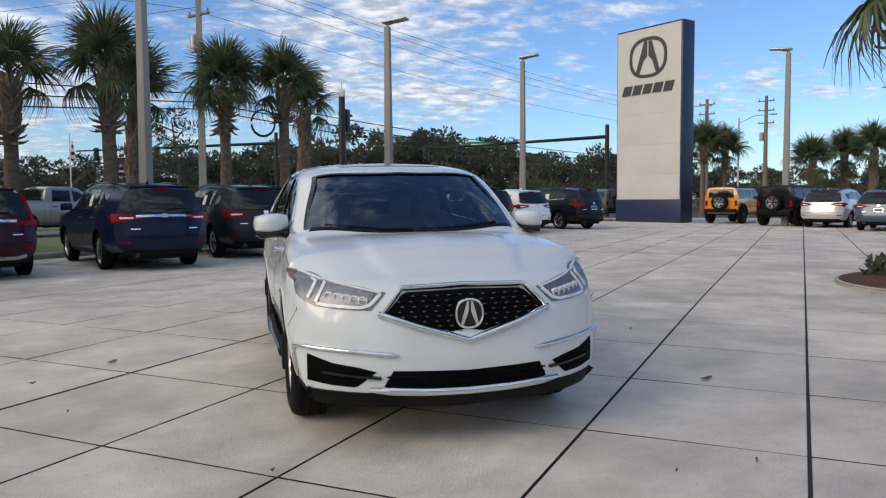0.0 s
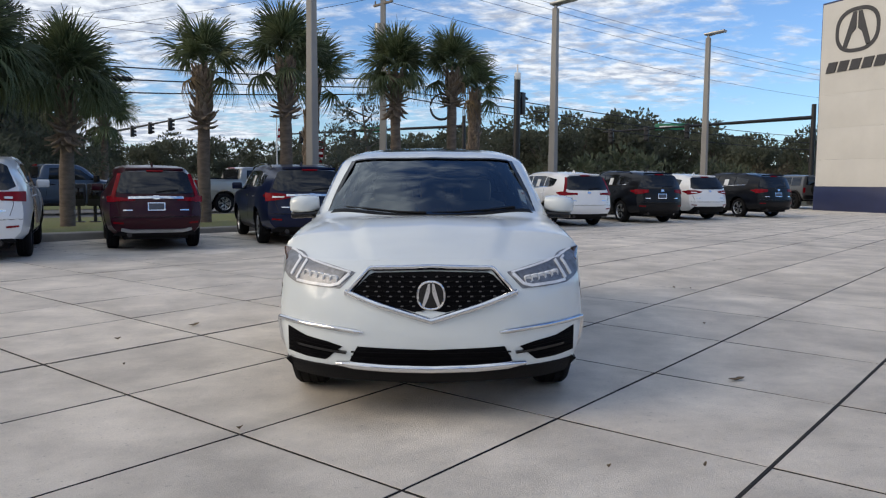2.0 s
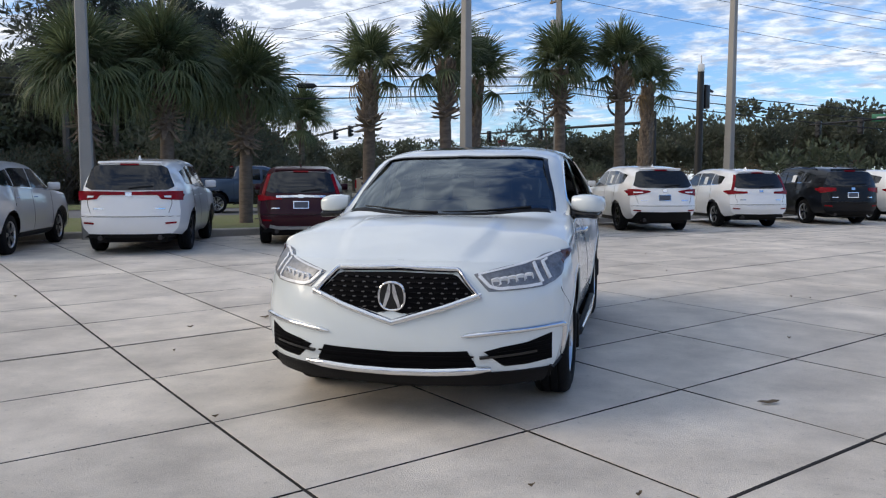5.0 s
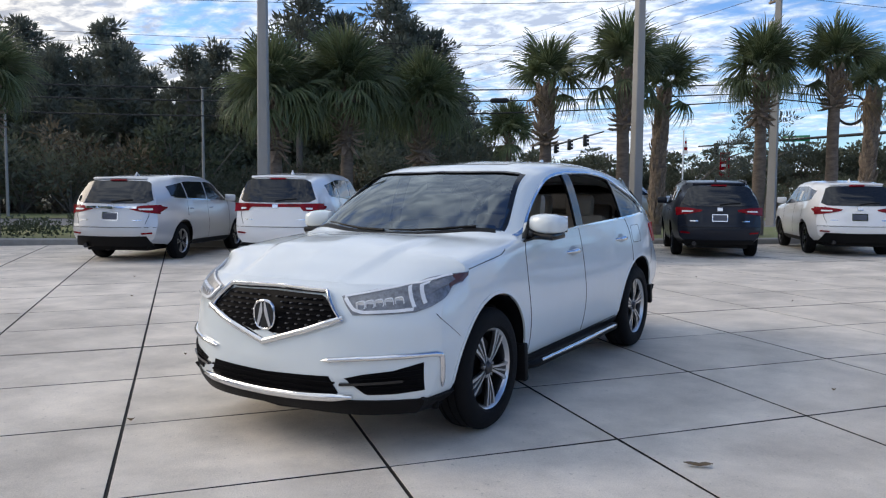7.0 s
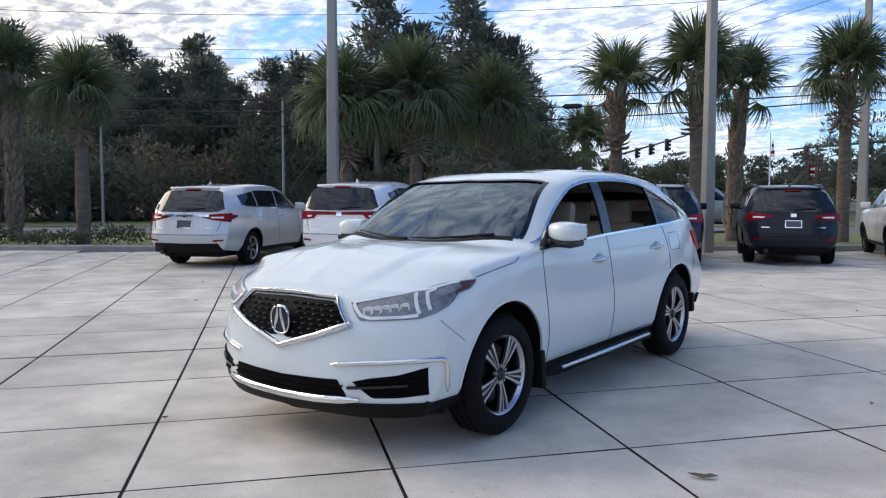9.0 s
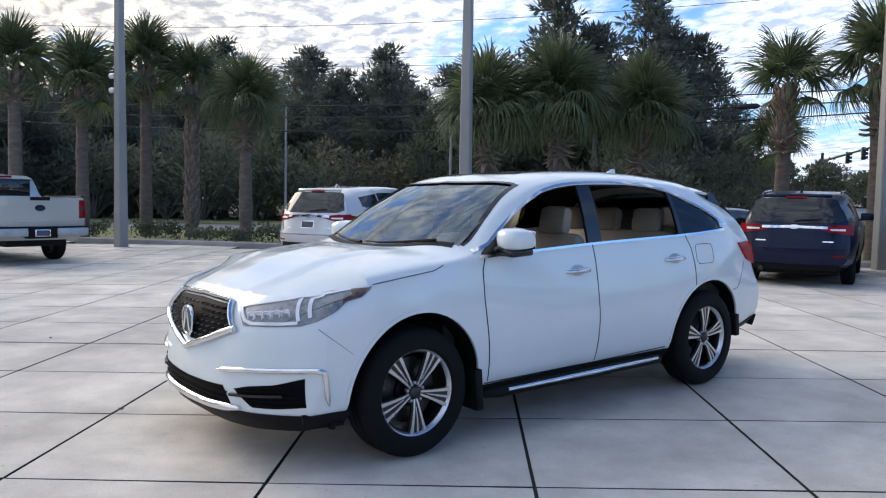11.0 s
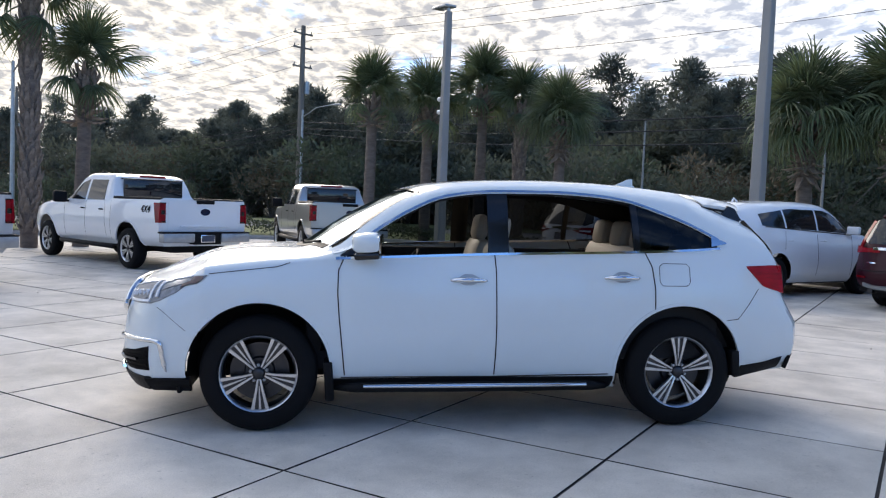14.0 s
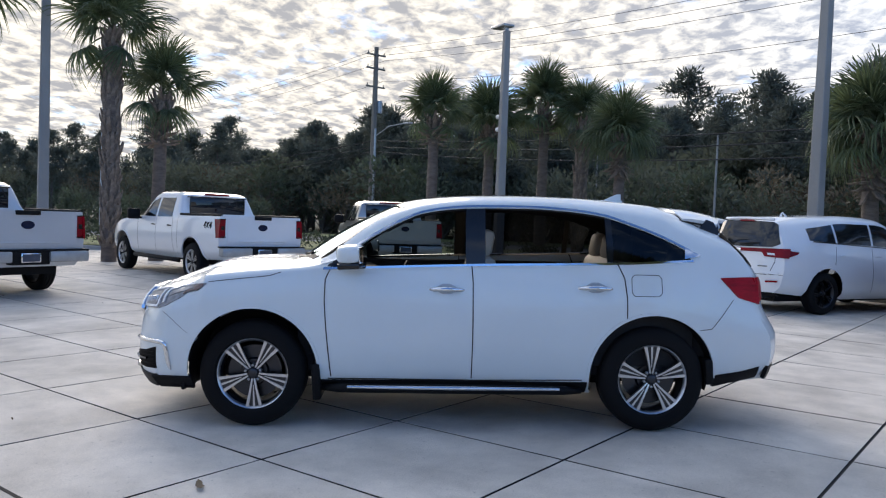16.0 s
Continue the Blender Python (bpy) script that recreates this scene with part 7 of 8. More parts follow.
def mast_arm(base, tip, h0, h1, heads, board=None):
    b, e = Vector((*base, 0)), Vector((*tip, 0))
    t = thing("traffic_signal", pose(b.x, b.y, ground(b.x, b.y)), "black mast-arm traffic signal over the junction", "traffic signal", "junction signals")
    d = e - b
    yaw = math.degrees(math.atan2(d.y, d.x))
    bm = bmesh.new()
    tube(bm, [(0, 0, -0.1), (0, 0, h0 + 0.9)], [0.20, 0.155], 10)
    part("mast", bm, POLE_BLACK, t)
    bm = bmesh.new()
    tube(bm, [(0, 0, h0), (d.x, d.y, h1)], [0.14, 0.06], 8)
    part("arm", bm, POLE_BLACK, t)
    for f in heads:
        traffic_light(t, (d.x * f, d.y * f, h0 + (h1 - h0) * f - 0.35), yaw + 180)
    if board:
        bm = bmesh.new()
        box(bm, -1.1, 1.1, -0.03, 0.03, -0.24, 0.24, 0.02, pose(d.x * board, d.y * board, h0 + (h1 - h0) * board + 0.05, 0, 0, yaw))
        sg = part("street_board", bm, GREEN, t, "green street board")
        bm = bmesh.new()
        for s in (-1, 1):
            box(bm, -0.8, 0.8, 0.0, 0.008, -0.06, 0.06, 0, pose(d.x * board, d.y * board, h0 + (h1 - h0) * board + 0.05, 0, 0, yaw) @ pose(0, s * 0.034, 0))
        part("lettering_bar", bm, WHITE_TRIM, sg)


GREEN = material("green_board", (0.01, 0.16, 0.09), rough=0.4, var=0.06)
mast_arm((26.0, 46.85), (12.6, 51.8), 5.9, 5.1, (0.58, 0.78, 0.96), 0.66)
mast_arm((2.5, 62.0), (-14.0, 66.0), 6.2, 5.6, (0.6, 0.9), 0.5)
mast_arm((-37.0, 80.6), (-20.0, 58.1), 6.4, 6.6, (0.4, 0.6, 0.8))
mast_arm((4.0, 31.8), (4.6, 32.6), 5.6, 5.5, (0.4,))
bm = bmesh.new()
box(bm, -0.14, 0.14, -0.2, 0.2, 6.4, 6.75, 0.04, pose(4.0, 31.8, 0))
tube(bm, [(4.0, 31.8, 6.5), (4.0, 31.8, 7.15)], 0.04, 6)
tagged(link("detector_unit", bm, WHITE_TRIM), "white detector unit on top of the black signal mast", "sensor")

# flag, red roadside board, hazard sign
t = thing("flagpole", pose(-12.5, 55, 0), "white flagpole with a small striped flag", "flagpole")
bm = bmesh.new()
tube(bm, [(0, 0, -0.1), (0, 0, 6.3)], [0.07, 0.04], 6)
part("pole", bm, WHITE_TRIM, t)
for k in range(5):
    bm = bmesh.new()
    box(bm, 0.04 + 0.02 * k, 0.34 - 0.03 * k, -0.015, 0.015, 4.5 + 0.25 * k, 4.74 + 0.25 * k)
    part("stripe", bm, LAMP_RED if k % 2 else WHITE_TRIM, t)
t = thing("roadside_board", pose(-8.4, 50, 0, 0, 0, 20), "small red and white roadside advertising board on a post", "sign")
bm = bmesh.new()
tube(bm, [(0, 0, -0.1), (0, 0, 4.2)], 0.07, 6)
part("post", bm, POLE_BLACK, t)
bm = bmesh.new()
box(bm, -0.32, 0.32, -0.06, 0.06, 2.6, 4.3, 0.02)
part("board", bm, LAMP_RED, t)
for z in (3.0, 3.4, 3.8):
    bm = bmesh.new()
    box(bm, -0.22, 0.22, -0.07, -0.055, z - 0.08, z + 0.08)
    part("lettering_bar", bm, WHITE_TRIM, t)


def news_box(x, y, yaw):
    t = thing("news_box", pose(x, y, 0.09, 0, 0, yaw), "black metal news box on a short post, on the verge", "news box", "news boxes on the verge")
    bm = bmesh.new()
    box(bm, -0.20, 0.20, -0.20, 0.20, 0.50, 1.18, 0.04)
    part("case", bm, POLE_BLACK, t)
    bm = bmesh.new()
    box(bm, -0.15, 0.15, -0.212, -0.198, 0.72, 1.05, 0.01)
    part("door", bm, GLOSS_BLACK, t)
    bm = bmesh.new()
    tube(bm, [(0, 0, -0.02), (0, 0, 0.52)], 0.05, 8)
    box(bm, -0.16, 0.16, -0.16, 0.16, -0.02, 0.03, 0.005)
    part("post", bm, POLE_BLACK, t)


for k in range(3):
    news_box(-10.9 + 0.42 * k, 17.0 + 0.16 * k, 20)


def fallen_leaf(x, y, yaw, size, label):
    bm = bmesh.new()
    pts = [(-1, 0), (-0.5, 0.32), (0.1, 0.30), (0.5, 0.42), (1, 0.05), (0.6, -0.25), (0.0, -0.34), (-0.6, -0.2)]
    vs = [bm.verts.new((a * size, b * size * 0.8, 0.008 + 0.02 * abs(b) + 0.012 * a * a)) for a, b in pts]
    c = bm.verts.new((0, 0, 0.004))
    for i in range(len(vs)):
        bm.faces.new((c, vs[i], vs[(i + 1) % len(vs)]))
    r = bmesh.ops.extrude_face_region(bm, geom=bm.faces[:])
    for v in r["geom"]:
        if isinstance(v, bmesh.types.BMVert):
            v.co.z += 0.004
    bmesh.ops.recalc_face_normals(bm, faces=bm.faces)
    ob = link("fallen_leaf", bm, PALM_DRY)
    ob.matrix_basis = pose(x, y, ground(x, y) + 0.002, 0, 0, yaw)
    tagged(ob, label, "leaf", "dry leaves on the slabs")


fallen_leaf(2.14, -1.43, 20, 0.075, "dry curled brown leaf lying on the slabs")
fallen_leaf(-2.35, 0.55, 60, 0.07, "dry dark leaf lying in a slab joint")
for k in range(26):
    a, d = random.uniform(0, 6.28), random.uniform(2.5, 11)
    fallen_leaf(d * math.cos(a), d * math.sin(a), random.uniform(0, 360), random.uniform(0.012, 0.03), "small dry leaf scrap on the slabs")


# ---- palms ----
def frond_mesh(seed, droop, span=1.0, n=32, fold=0.30):
    """A fan leaf: a stalk along +x and a folded fan of narrow blades at its end."""
    rng = random.Random(seed)
    bm = bmesh.new()
    L = 0.88 * span
    tube(bm, [(0, 0, 0), (L * 0.5, 0, 0.03), (L, 0, -0.02)], [0.022, 0.016, 0.010], 4)
    c = Vector((L * 0.80, 0, -0.01))
    for k in range(n):
        a = math.radians(-128 + 256 * k / (n - 1) + rng.uniform(-4, 4))
        ln = (0.72 + 0.26 * math.cos(a) + rng.uniform(-0.14, 0.08)) * span
        dirv = Vector((math.cos(a), math.sin(a), 0))
        sidev = Vector((-math.sin(a), math.cos(a), 0))
        rows = []
        for t, w, dz in ((0.0, 0.008, 0.0), (0.35, 0.028, 0.04), (0.66, 0.020, 0.02 - droop * 0.12), (0.85, 0.009, -droop * 0.26), (1.0, 0.002, -0.02 - droop * (0.46 + rng.uniform(-0.1, 0.2)))):
            curl = 1 - 0.16 * droop * t * t
            p = c + dirv * (ln * t * curl) + Vector((0, 0, dz + 0.06 * t - fold * abs(math.sin(a)) * t))
            rows.append((bm.verts.new(p + sidev * w * span + Vector((0, 0, -0.012))), bm.verts.new(p + Vector((0, 0, 0.010))), bm.verts.new(p - sidev * w * span + Vector((0, 0, -0.012)))))
        for r0, r1 in zip(rows, rows[1:]):
            bm.faces.new((r0[0], r1[0], r1[1], r0[1]))
            bm.faces.new((r0[1], r1[1], r1[2], r0[2]))
    return bm


FRONDS = [mesh_only("frond", frond_mesh(i, d), PALM_LEAF) for i, d in enumerate((0.22, 0.42, 0.72, 1.15))]
FRONDS_DRY = [mesh_only("frond", frond_mesh(20 + i, 1.3, 0.8, 18), PALM_DRY) for i in range(2)]


def boot_mesh():
    bm = bmesh.new()
    vs = []
    for t, w, th in ((0, 0.085, 0.03), (0.6, 0.050, 0.025), (1.0, 0.028, 0.012)):
        for a, b in ((-1, -1), (1, -1), (1, 1), (-1, 1)):
            vs.append(bm.verts.new((t * 0.34, a * w, b * th + 0.10 * t * t)))
    for i in range(2):
        for j in range(4):
            bm.faces.new((vs[4 * i + j], vs[4 * i + (j + 1) % 4], vs[4 * i + 4 + (j + 1) % 4], vs[4 * i + 4 + j]))
    bm.faces.new(vs[-4:])
    bmesh.ops.recalc_face_normals(bm, faces=bm.faces)
    return bm


BOOT = mesh_only("boot", boot_mesh(), PALM_BOOT)


def palm(x, y, h, crown=1.0, lean=(0, 0), boots=1.2, fronds=44, seed=0, rough=False, r=0.19, shaggy=0):
    """A cabbage palm: bare lower trunk, stubs of old leaves under the crown, a round head of fans."""
    rng = random.Random(seed * 7 + 3)
    t = thing("palm_tree", pose(x, y, ground(x, y)), "cabbage palm with round fan-frond head and stubbed trunk on the verge" if not rough else "cabbage palm with shaggy cross-hatched trunk and fan fronds", "palm tree", "palms along the verge")
    bm = bmesh.new()
    n = 14
    pts, rad = [], []
    for i in range(n + 1):
        q = i / n
        pts.append((lean[0] * q * q + rng.uniform(-0.01, 0.01), lean[1] * q * q + rng.uniform(-0.01, 0.01), -0.1 + (h + 0.1) * q))
        rad.append(r * (1.12 - 0.25 * q) * rng.uniform(0.95, 1.05) + (0.05 if q > 1 - boots / h else 0))
    tube(bm, pts, rad, 12)
    part("trunk", bm, PALM_TRUNK, t)
    top = Vector(pts[-1])
    low = 0.35 if rough else h - boots * 1.15
    rows = int((h - low) / 0.12)
    for i in range(rows):
        z = low + (h - low) * (i + 0.5) / rows
        q = z / h
        for k in range(6):
            a = (k + 0.5 * (i % 2) + rng.uniform(-0.15, 0.15)) * 2 * math.pi / 6
            o = new("boot", BOOT)
            o.parent = t
            tilt = -62 + rng.uniform(-14, 14) if rough else -58 + rng.uniform(-16, 22) + (70 - 12 * i if i < 4 else 0) + (shaggy * 42 if i < 7 else 0)
            flare = 1.0 if rough else 1.15
            o.matrix_basis = pose(lean[0] * q * q + 0.9 * r * flare * math.cos(a), lean[1] * q * q + 0.9 * r * flare * math.sin(a), z, 0, 0, math.degrees(a)) @ pose(0, 0, 0, rng.uniform(-25, 25), tilt, 0) @ Matrix.Scale(rng.uniform(0.7, 1.15), 4)
    fronds = int(fronds * 0.80) if shaggy else int(fronds * 0.66)
    for k in range(fronds):
        q = (k + 0.5) / fronds
        el = 88 - (112 if shaggy else 92) * q ** 1.15 + rng.uniform(-9, 9)
        if not shaggy and k >= fronds - 3:
            el = rng.uniform(-48, -22)
        az = k * 137.5 + rng.uniform(-12, 12)
        which = 0 if el > 50 else 1 if el > 20 else 2 if el > -5 else 3
        which = min(3, which + (shaggy and el < 30))
        data = FRONDS[which]
        if el < -34 and rng.random() < 0.4:
            data = FRONDS_DRY[k % 2]
        o = new("frond", data)
        o.parent = t
        o.matrix_basis = Matrix.Translation(top + Vector((0, 0, 0.05 + 0.18 * (1 - q)))) @ pose(0, 0, 0, 0, 0, az) @ pose(0, 0, 0, rng.uniform(-25, 25), -el, 0) @ Matrix.Scale(crown * rng.uniform(0.82, 1.08), 4)
    return t


for i, (x, y, h, c, lean, boots, fr, rough, sh) in enumerate((
        (-22.41, 2.29, 4.85, 1.05, (0, 0), 0.7, 46, False, 0), (-22.5, 4.31, 5.6, 1.0, (0.1, 0), 0.8, 44, False, 0), (-21.58, 5.54, 5.1, 0.95, (-0.1, 0.1), 2.6, 44, True, 0), (-18.8, 6.24, 4.2, 1.0, (0, 0), 1.0, 46, False, 1),
        (-12.73, 11.05, 3.95, 1.14, (-0.1, 0), 1.3, 58, False, 1), (-11.51, 12.75, 4.25, 1.16, (0, 0), 1.4, 60, False, 1), (-10.23, 14.83, 3.9, 1.08, (0.1, 0), 1.5, 56, False, 1),
        (-7.18, 17.35, 4.75, 1.0, (0.05, 0), 1.6, 34, False, 0), (-4.65, 17.43, 5.0, 1.05, (0, 0), 1.5, 40, False, 0), (-4.35, 20.01, 4.7, 1.0, (0.2, 0), 3.0, 34, True, 0),
        (-1.48, 21.84, 5.2, 1.05, (0, 0), 1.3, 40, False, 1), (0.6, 22.64, 5.4, 1.0, (0, 0), 1.1, 42, False, 0), (1.5, 25.1, 4.9, 0.95, (0.1, 0), 2.6, 34, True, 0),
        (-15.4, -8.75, 6.2, 1.1, (0.1, 0), 2.6, 40, True, 0), (-16.4, -7.8, 4.7, 1.05, (0, 0.1), 1.2, 30, False, 0), (-13.2, -11.6, 6.6, 1.05, (0, 0), 1.2, 40, False, 0),
        (-19.21, 38.75, 4.9, 1.4, (0, 0), 0.8, 50, False, 0), (-21.3, 0.2, 5.0, 1.0, (0, 0), 0.8, 40, False, 0),
        (32.0, 43.5, 4.9, 1.25, (0, 0), 1.0, 46, False, 0), (34.2, 44.0, 4.6, 1.2, (0, 0), 1.0, 46, False, 0), (35.5, 36.5, 3.5, 1.15, (0, 0), 2.0, 40, True, 0), (38.5, 37.0, 4.0, 1.1, (0, 0), 2.0, 40, True, 0), (38.5, 34.5, 4.2, 1.15, (0, 0), 2.0, 40, True, 0),
        (8.75, 3.2, 4.95, 1.4, (0, 0), 1.2, 40, False, 0))):
    palm(x, y, h, c, lean, boots, fr, i, rough, shaggy=sh)


# ---- trees ----
def leaf_cloud(bm, rng, centre, radii, n, size, up=0.3, thin=1.0):
    """n small leaf sprays scattered in the outer part of an ellipsoid; thin ones are needle tufts that point outwards."""
    for _ in range(n):
        d = Vector((rng.gauss(0, 1), rng.gauss(0, 1), rng.gauss(0, 1))).normalized() * rng.uniform(0.35, 1.0) ** 0.6
        p = Vector(centre) + Vector((d.x * radii[0], d.y * radii[1], d.z * radii[2]))
        a = Vector((rng.gauss(0, 1), rng.gauss(0, 1), rng.gauss(0, 1) + up)).normalized()
        if thin < 1:
            a = (a * 0.7 + d * 1.1 + Vector((0, 0, 0.25))).normalized()
        b = a.cross(Vector((rng.gauss(0, 1), rng.gauss(0, 1), rng.gauss(0, 1)))).normalized()
        s = size * rng.uniform(0.6, 1.3)
        b = b * thin
        a = a * (1 + 0.9 * (1 - thin))
        v = [bm.verts.new(p - b * s * 0.30), bm.verts.new(p + a * s * 0.5 - b * s * 0.45), bm.verts.new(p + a * s * 1.1 + b * s * 0.05), bm.verts.new(p + a * s * 0.5 + b * s * 0.5)]
        bm.faces.new(v)


def tree_template(kind, seed, mat, h, name="tree", label="", category="tree"):
    """One tree with trunk, limbs and crown; returned far below for copying, then placed."""
    rng = random.Random(seed)
    t = thing(name, pose(0, 0, 0), label, category, "trees beyond the road")
    bm = bmesh.new()
    clumps = []
    if kind == "pine":
        tube(bm, [(0, 0, -0.2), (rng.uniform(-0.2, 0.2), 0, h * 0.5), (rng.uniform(-0.3, 0.3), rng.uniform(-0.3, 0.3), h)], [h * 0.017, h * 0.012, 0.04], 7)
        for k in range(27):
            z = h * (0.46 + 0.54 * (k + rng.random()) / 27)
            a, ln = rng.uniform(0, 6.28), (h * 0.19) * (1.15 - (z / h) ** 3) * rng.uniform(0.5, 1.15)
            e = Vector((ln * math.cos(a), ln * math.sin(a), z + ln * rng.uniform(0.05, 0.4)))
            tube(bm, [(0, 0, z), e * 0.5 + Vector((0, 0, z * 0.5 + 0.05)), e], [0.07, 0.045, 0.02], 4)
            clumps.append((e, (1.15, 1.15, 0.42), 60, 0.38))
            clumps.append((e * 0.55 + Vector((0, 0, z * 0.45)), (0.95, 0.95, 0.5), 34, 0.38))
    elif kind == "oak":
        tube(bm, [(0, 0, -0.2), (0.1, 0, h * 0.28), (0.15, 0.1, h * 0.5)], [h * 0.035, h * 0.027, h * 0.015], 8)
        for k in range(22):
            a = rng.uniform(0, 6.28)
            ln = h * rng.uniform(0.16, 0.46)
            z = h * rng.uniform(0.30, 0.93) * (1 - 0.25 * ln / h)
            e = Vector((ln * math.cos(a), ln * math.sin(a), z))
            tube(bm, [(0, 0, h * 0.3), e * 0.55 + Vector((0, 0, h * 0.12)), e], [0.11, 0.07, 0.02], 4)
            clumps.append((e, (h * 0.15, h * 0.15, h * 0.10), 96, 0.35))
    elif kind == "lanky":
        tube(bm, [(0, 0, -0.2), (0.3, 0, h * 0.45), (-0.1, 0.2, h * 0.95)], [0.16, 0.12, 0.03], 6)
        for k in range(11):
            z = h * (0.4 + 0.55 * k / 11)
            a, ln = k * 2.4 + rng.uniform(-0.5, 0.5), rng.uniform(0.8, 1.9)
            e = Vector((ln * math.cos(a), ln * math.sin(a), z + 0.35))
            tube(bm, [(0.2, 0, z - 0.2), e * 0.6 + Vector((0, 0, z * 0.4)), e], [0.06, 0.04, 0.015], 4)
            clumps.append((e, (0.75, 0.75, 0.3), 80, 0.20))
    else:
        tube(bm, [(0, 0, -0.2), (0.05, 0, h * 0.5)], [0.08, 0.05], 5)
        for k in range(13):
            a, ln = rng.uniform(0, 6.28), h * rng.uniform(0.1, 0.75)
            e = Vector((ln * math.cos(a), ln * math.sin(a), h * rng.uniform(0.18, 0.85)))
            tube(bm, [(0, 0, 0.1), e], [0.05, 0.015], 4)
            clumps.append((e, (h * 0.26, h * 0.26, h * 0.22), 92, 0.17))
    part("trunk", bm, BARK, t)
    bm = bmesh.new()
    slim = {"pine": 0.42, "lanky": 0.45, "oak": 0.8}.get(kind, 0.62)
    for c, rad, n, s in clumps:
        k = rng.uniform(0.7, 1.25)
        rad = (rad[0] * k, rad[1] * k, rad[2] * k)
        leaf_cloud(bm, rng, c, rad, n, s, thin=slim)
        leaf_cloud(bm, rng, c, (rad[0] * 0.6, rad[1] * 0.6, rad[2] * 0.6), n // 4, s * 1.3, thin=slim)
    part("crown", bm, mat, t, smooth=False)
    return t


KINDS = {
    "pine": [tree_template("pine", 1 + i, PINE_LEAF, 14.0 + i, "pine_tree", "tall dark pine with a bare lower trunk and ragged crown", "pine tree") for i in range(4)],
    "oak": [tree_template("oak", 11 + i, OAK_LEAF, 9.0, "oak_tree", "broad dark green oak with an uneven crown", "oak tree") for i in range(3)],
    "scrub": [tree_template("scrub", 21 + i, (BUSH_LEAF, RUST_LEAF, OAK_LEAF)[i], 4.0, "scrub_tree", ("tangled dark green scrub at the wood's edge", "tangled brownish winter scrub at the wood's edge", "dense green understorey shrub at the wood's edge")[i], "shrub") for i in range(3)],
    "lanky": [tree_template("lanky", 31, PINE_LEAF, 6.8, "young_pine", "spindly young pine with flat tufts", "pine tree")],
    "ball": [tree_template("scrub", 41, BUSH_LEAF, 2.6, "clipped_shrub", "rounded evergreen shrub standing on the far verge", "shrub")],
}
used = set()


def plant(kind, i, x, y, s, yaw, sz=None):
    src = KINDS[kind][i % len(KINDS[kind])]
    m = pose(x, y, -0.1, 0, 0, yaw)
    if src not in used:
        used.add(src)
        src.matrix_basis = m @ Matrix.Diagonal((s, s, sz or s, 1))
        return src
    ob = copy_thing(src, m)
    ob.scale = (s, s, sz or s)
    return ob


def polar(az, d):
    """A place by its bearing, in degrees left of +y, and its distance from the car."""
    return -d * math.sin(radians(az)), d * math.cos(radians(az))


rng = random.Random(5)
# the wood beyond the road: tall pines over scrub
for i in range(100):
    az = 30 + 96 * (i + rng.uniform(-0.4, 0.4)) / 100
    d = 46 + 26 * rng.random() + (0 if az < 92 else (az - 92) * 1.1)
    x, y = polar(az, d)
    tall = np.interp(az, [28, 34, 42, 60, 78, 95, 126], [0.60, 0.86, 0.88, 0.72, 0.64, 0.56, 0.46])
    plant("pine", i, x, y, tall * rng.uniform(0.80, 1.10), rng.uniform(0, 360))
for i in range(105):
    az = 29 + 98 * (i + rng.uniform(-0.5, 0.5)) / 105
    d = 41 + 14 * rng.random() + (0 if az < 92 else (az - 92) * 1.1)
    x, y = polar(az, d)
    plant("scrub", rng.choice((0, 1, 2, 2, 0)), x, y, rng.uniform(0.75, 1.5), rng.uniform(0, 360))
for i in range(66):
    az = 31 + 94 * (i + rng.uniform(-0.5, 0.5)) / 66
    d = 50 + 16 * rng.random() + (0 if az < 92 else (az - 92) * 1.1)
    x, y = polar(az, d)
    plant("oak", i, x, y, rng.uniform(0.85, 1.2), rng.uniform(0, 360), np.interp(az, [30, 40, 62, 80, 126], [1.0, 1.05, 0.92, 0.76, 0.54]) * rng.uniform(0.8, 1.15))
for i in range(56):
    az = 56 + 72 * (i + rng.uniform(-0.5, 0.5)) / 56
    x, y = polar(az, 66 + 16 * rng.random() + (0 if az < 92 else (az - 92) * 1.1))
    plant("pine", i + 1, x, y, np.interp(az, [56, 78, 95, 128], [0.90, 0.78, 0.68, 0.57]) * rng.uniform(0.82, 1.12), rng.uniform(0, 360))
# lower, farther oaks across the junction
for i in range(78):
    az = 32 - 100 * (i + rng.uniform(-0.4, 0.4)) / 78
    d = 84 + 26 * rng.random()
    x, y = polar(az, d)
    h = np.interp(az, [-68, -45, -33, -24, -14, -4, 4, 12, 22, 32], [0.62, 0.66, 0.72, 0.95, 1.30, 1.08, 0.86, 0.76, 0.80, 0.85])
    plant("oak", i, x, y, h * rng.uniform(0.8, 1.1), rng.uniform(0, 360))
for i in range(60):
    az = 32 - 100 * (i + rng.uniform(-0.4, 0.4)) / 60
    x, y = polar(az, 72 + 14 * rng.random())
    plant("scrub", i, x, y, rng.uniform(0.5, 0.95), rng.uniform(0, 360))
plant("lanky", 0, -4.6, 43.0, 1.0, 0)
plant("lanky", 0, -7.5, 47.0, 0.8, 140)
plant("ball", 0, 9.5, 34.0, 1.35, 0)
plant("ball", 0, 14.8, 35.5, 1.15, 120)
for i, (x, y) in enumerate(((-38, -17.0), (-37.5, -14.6), (-38, -11.2), (-38.5, -9.6), (-36, -19))):
    plant("ball", i, x, y, 0.78, 60 * i, 0.95)


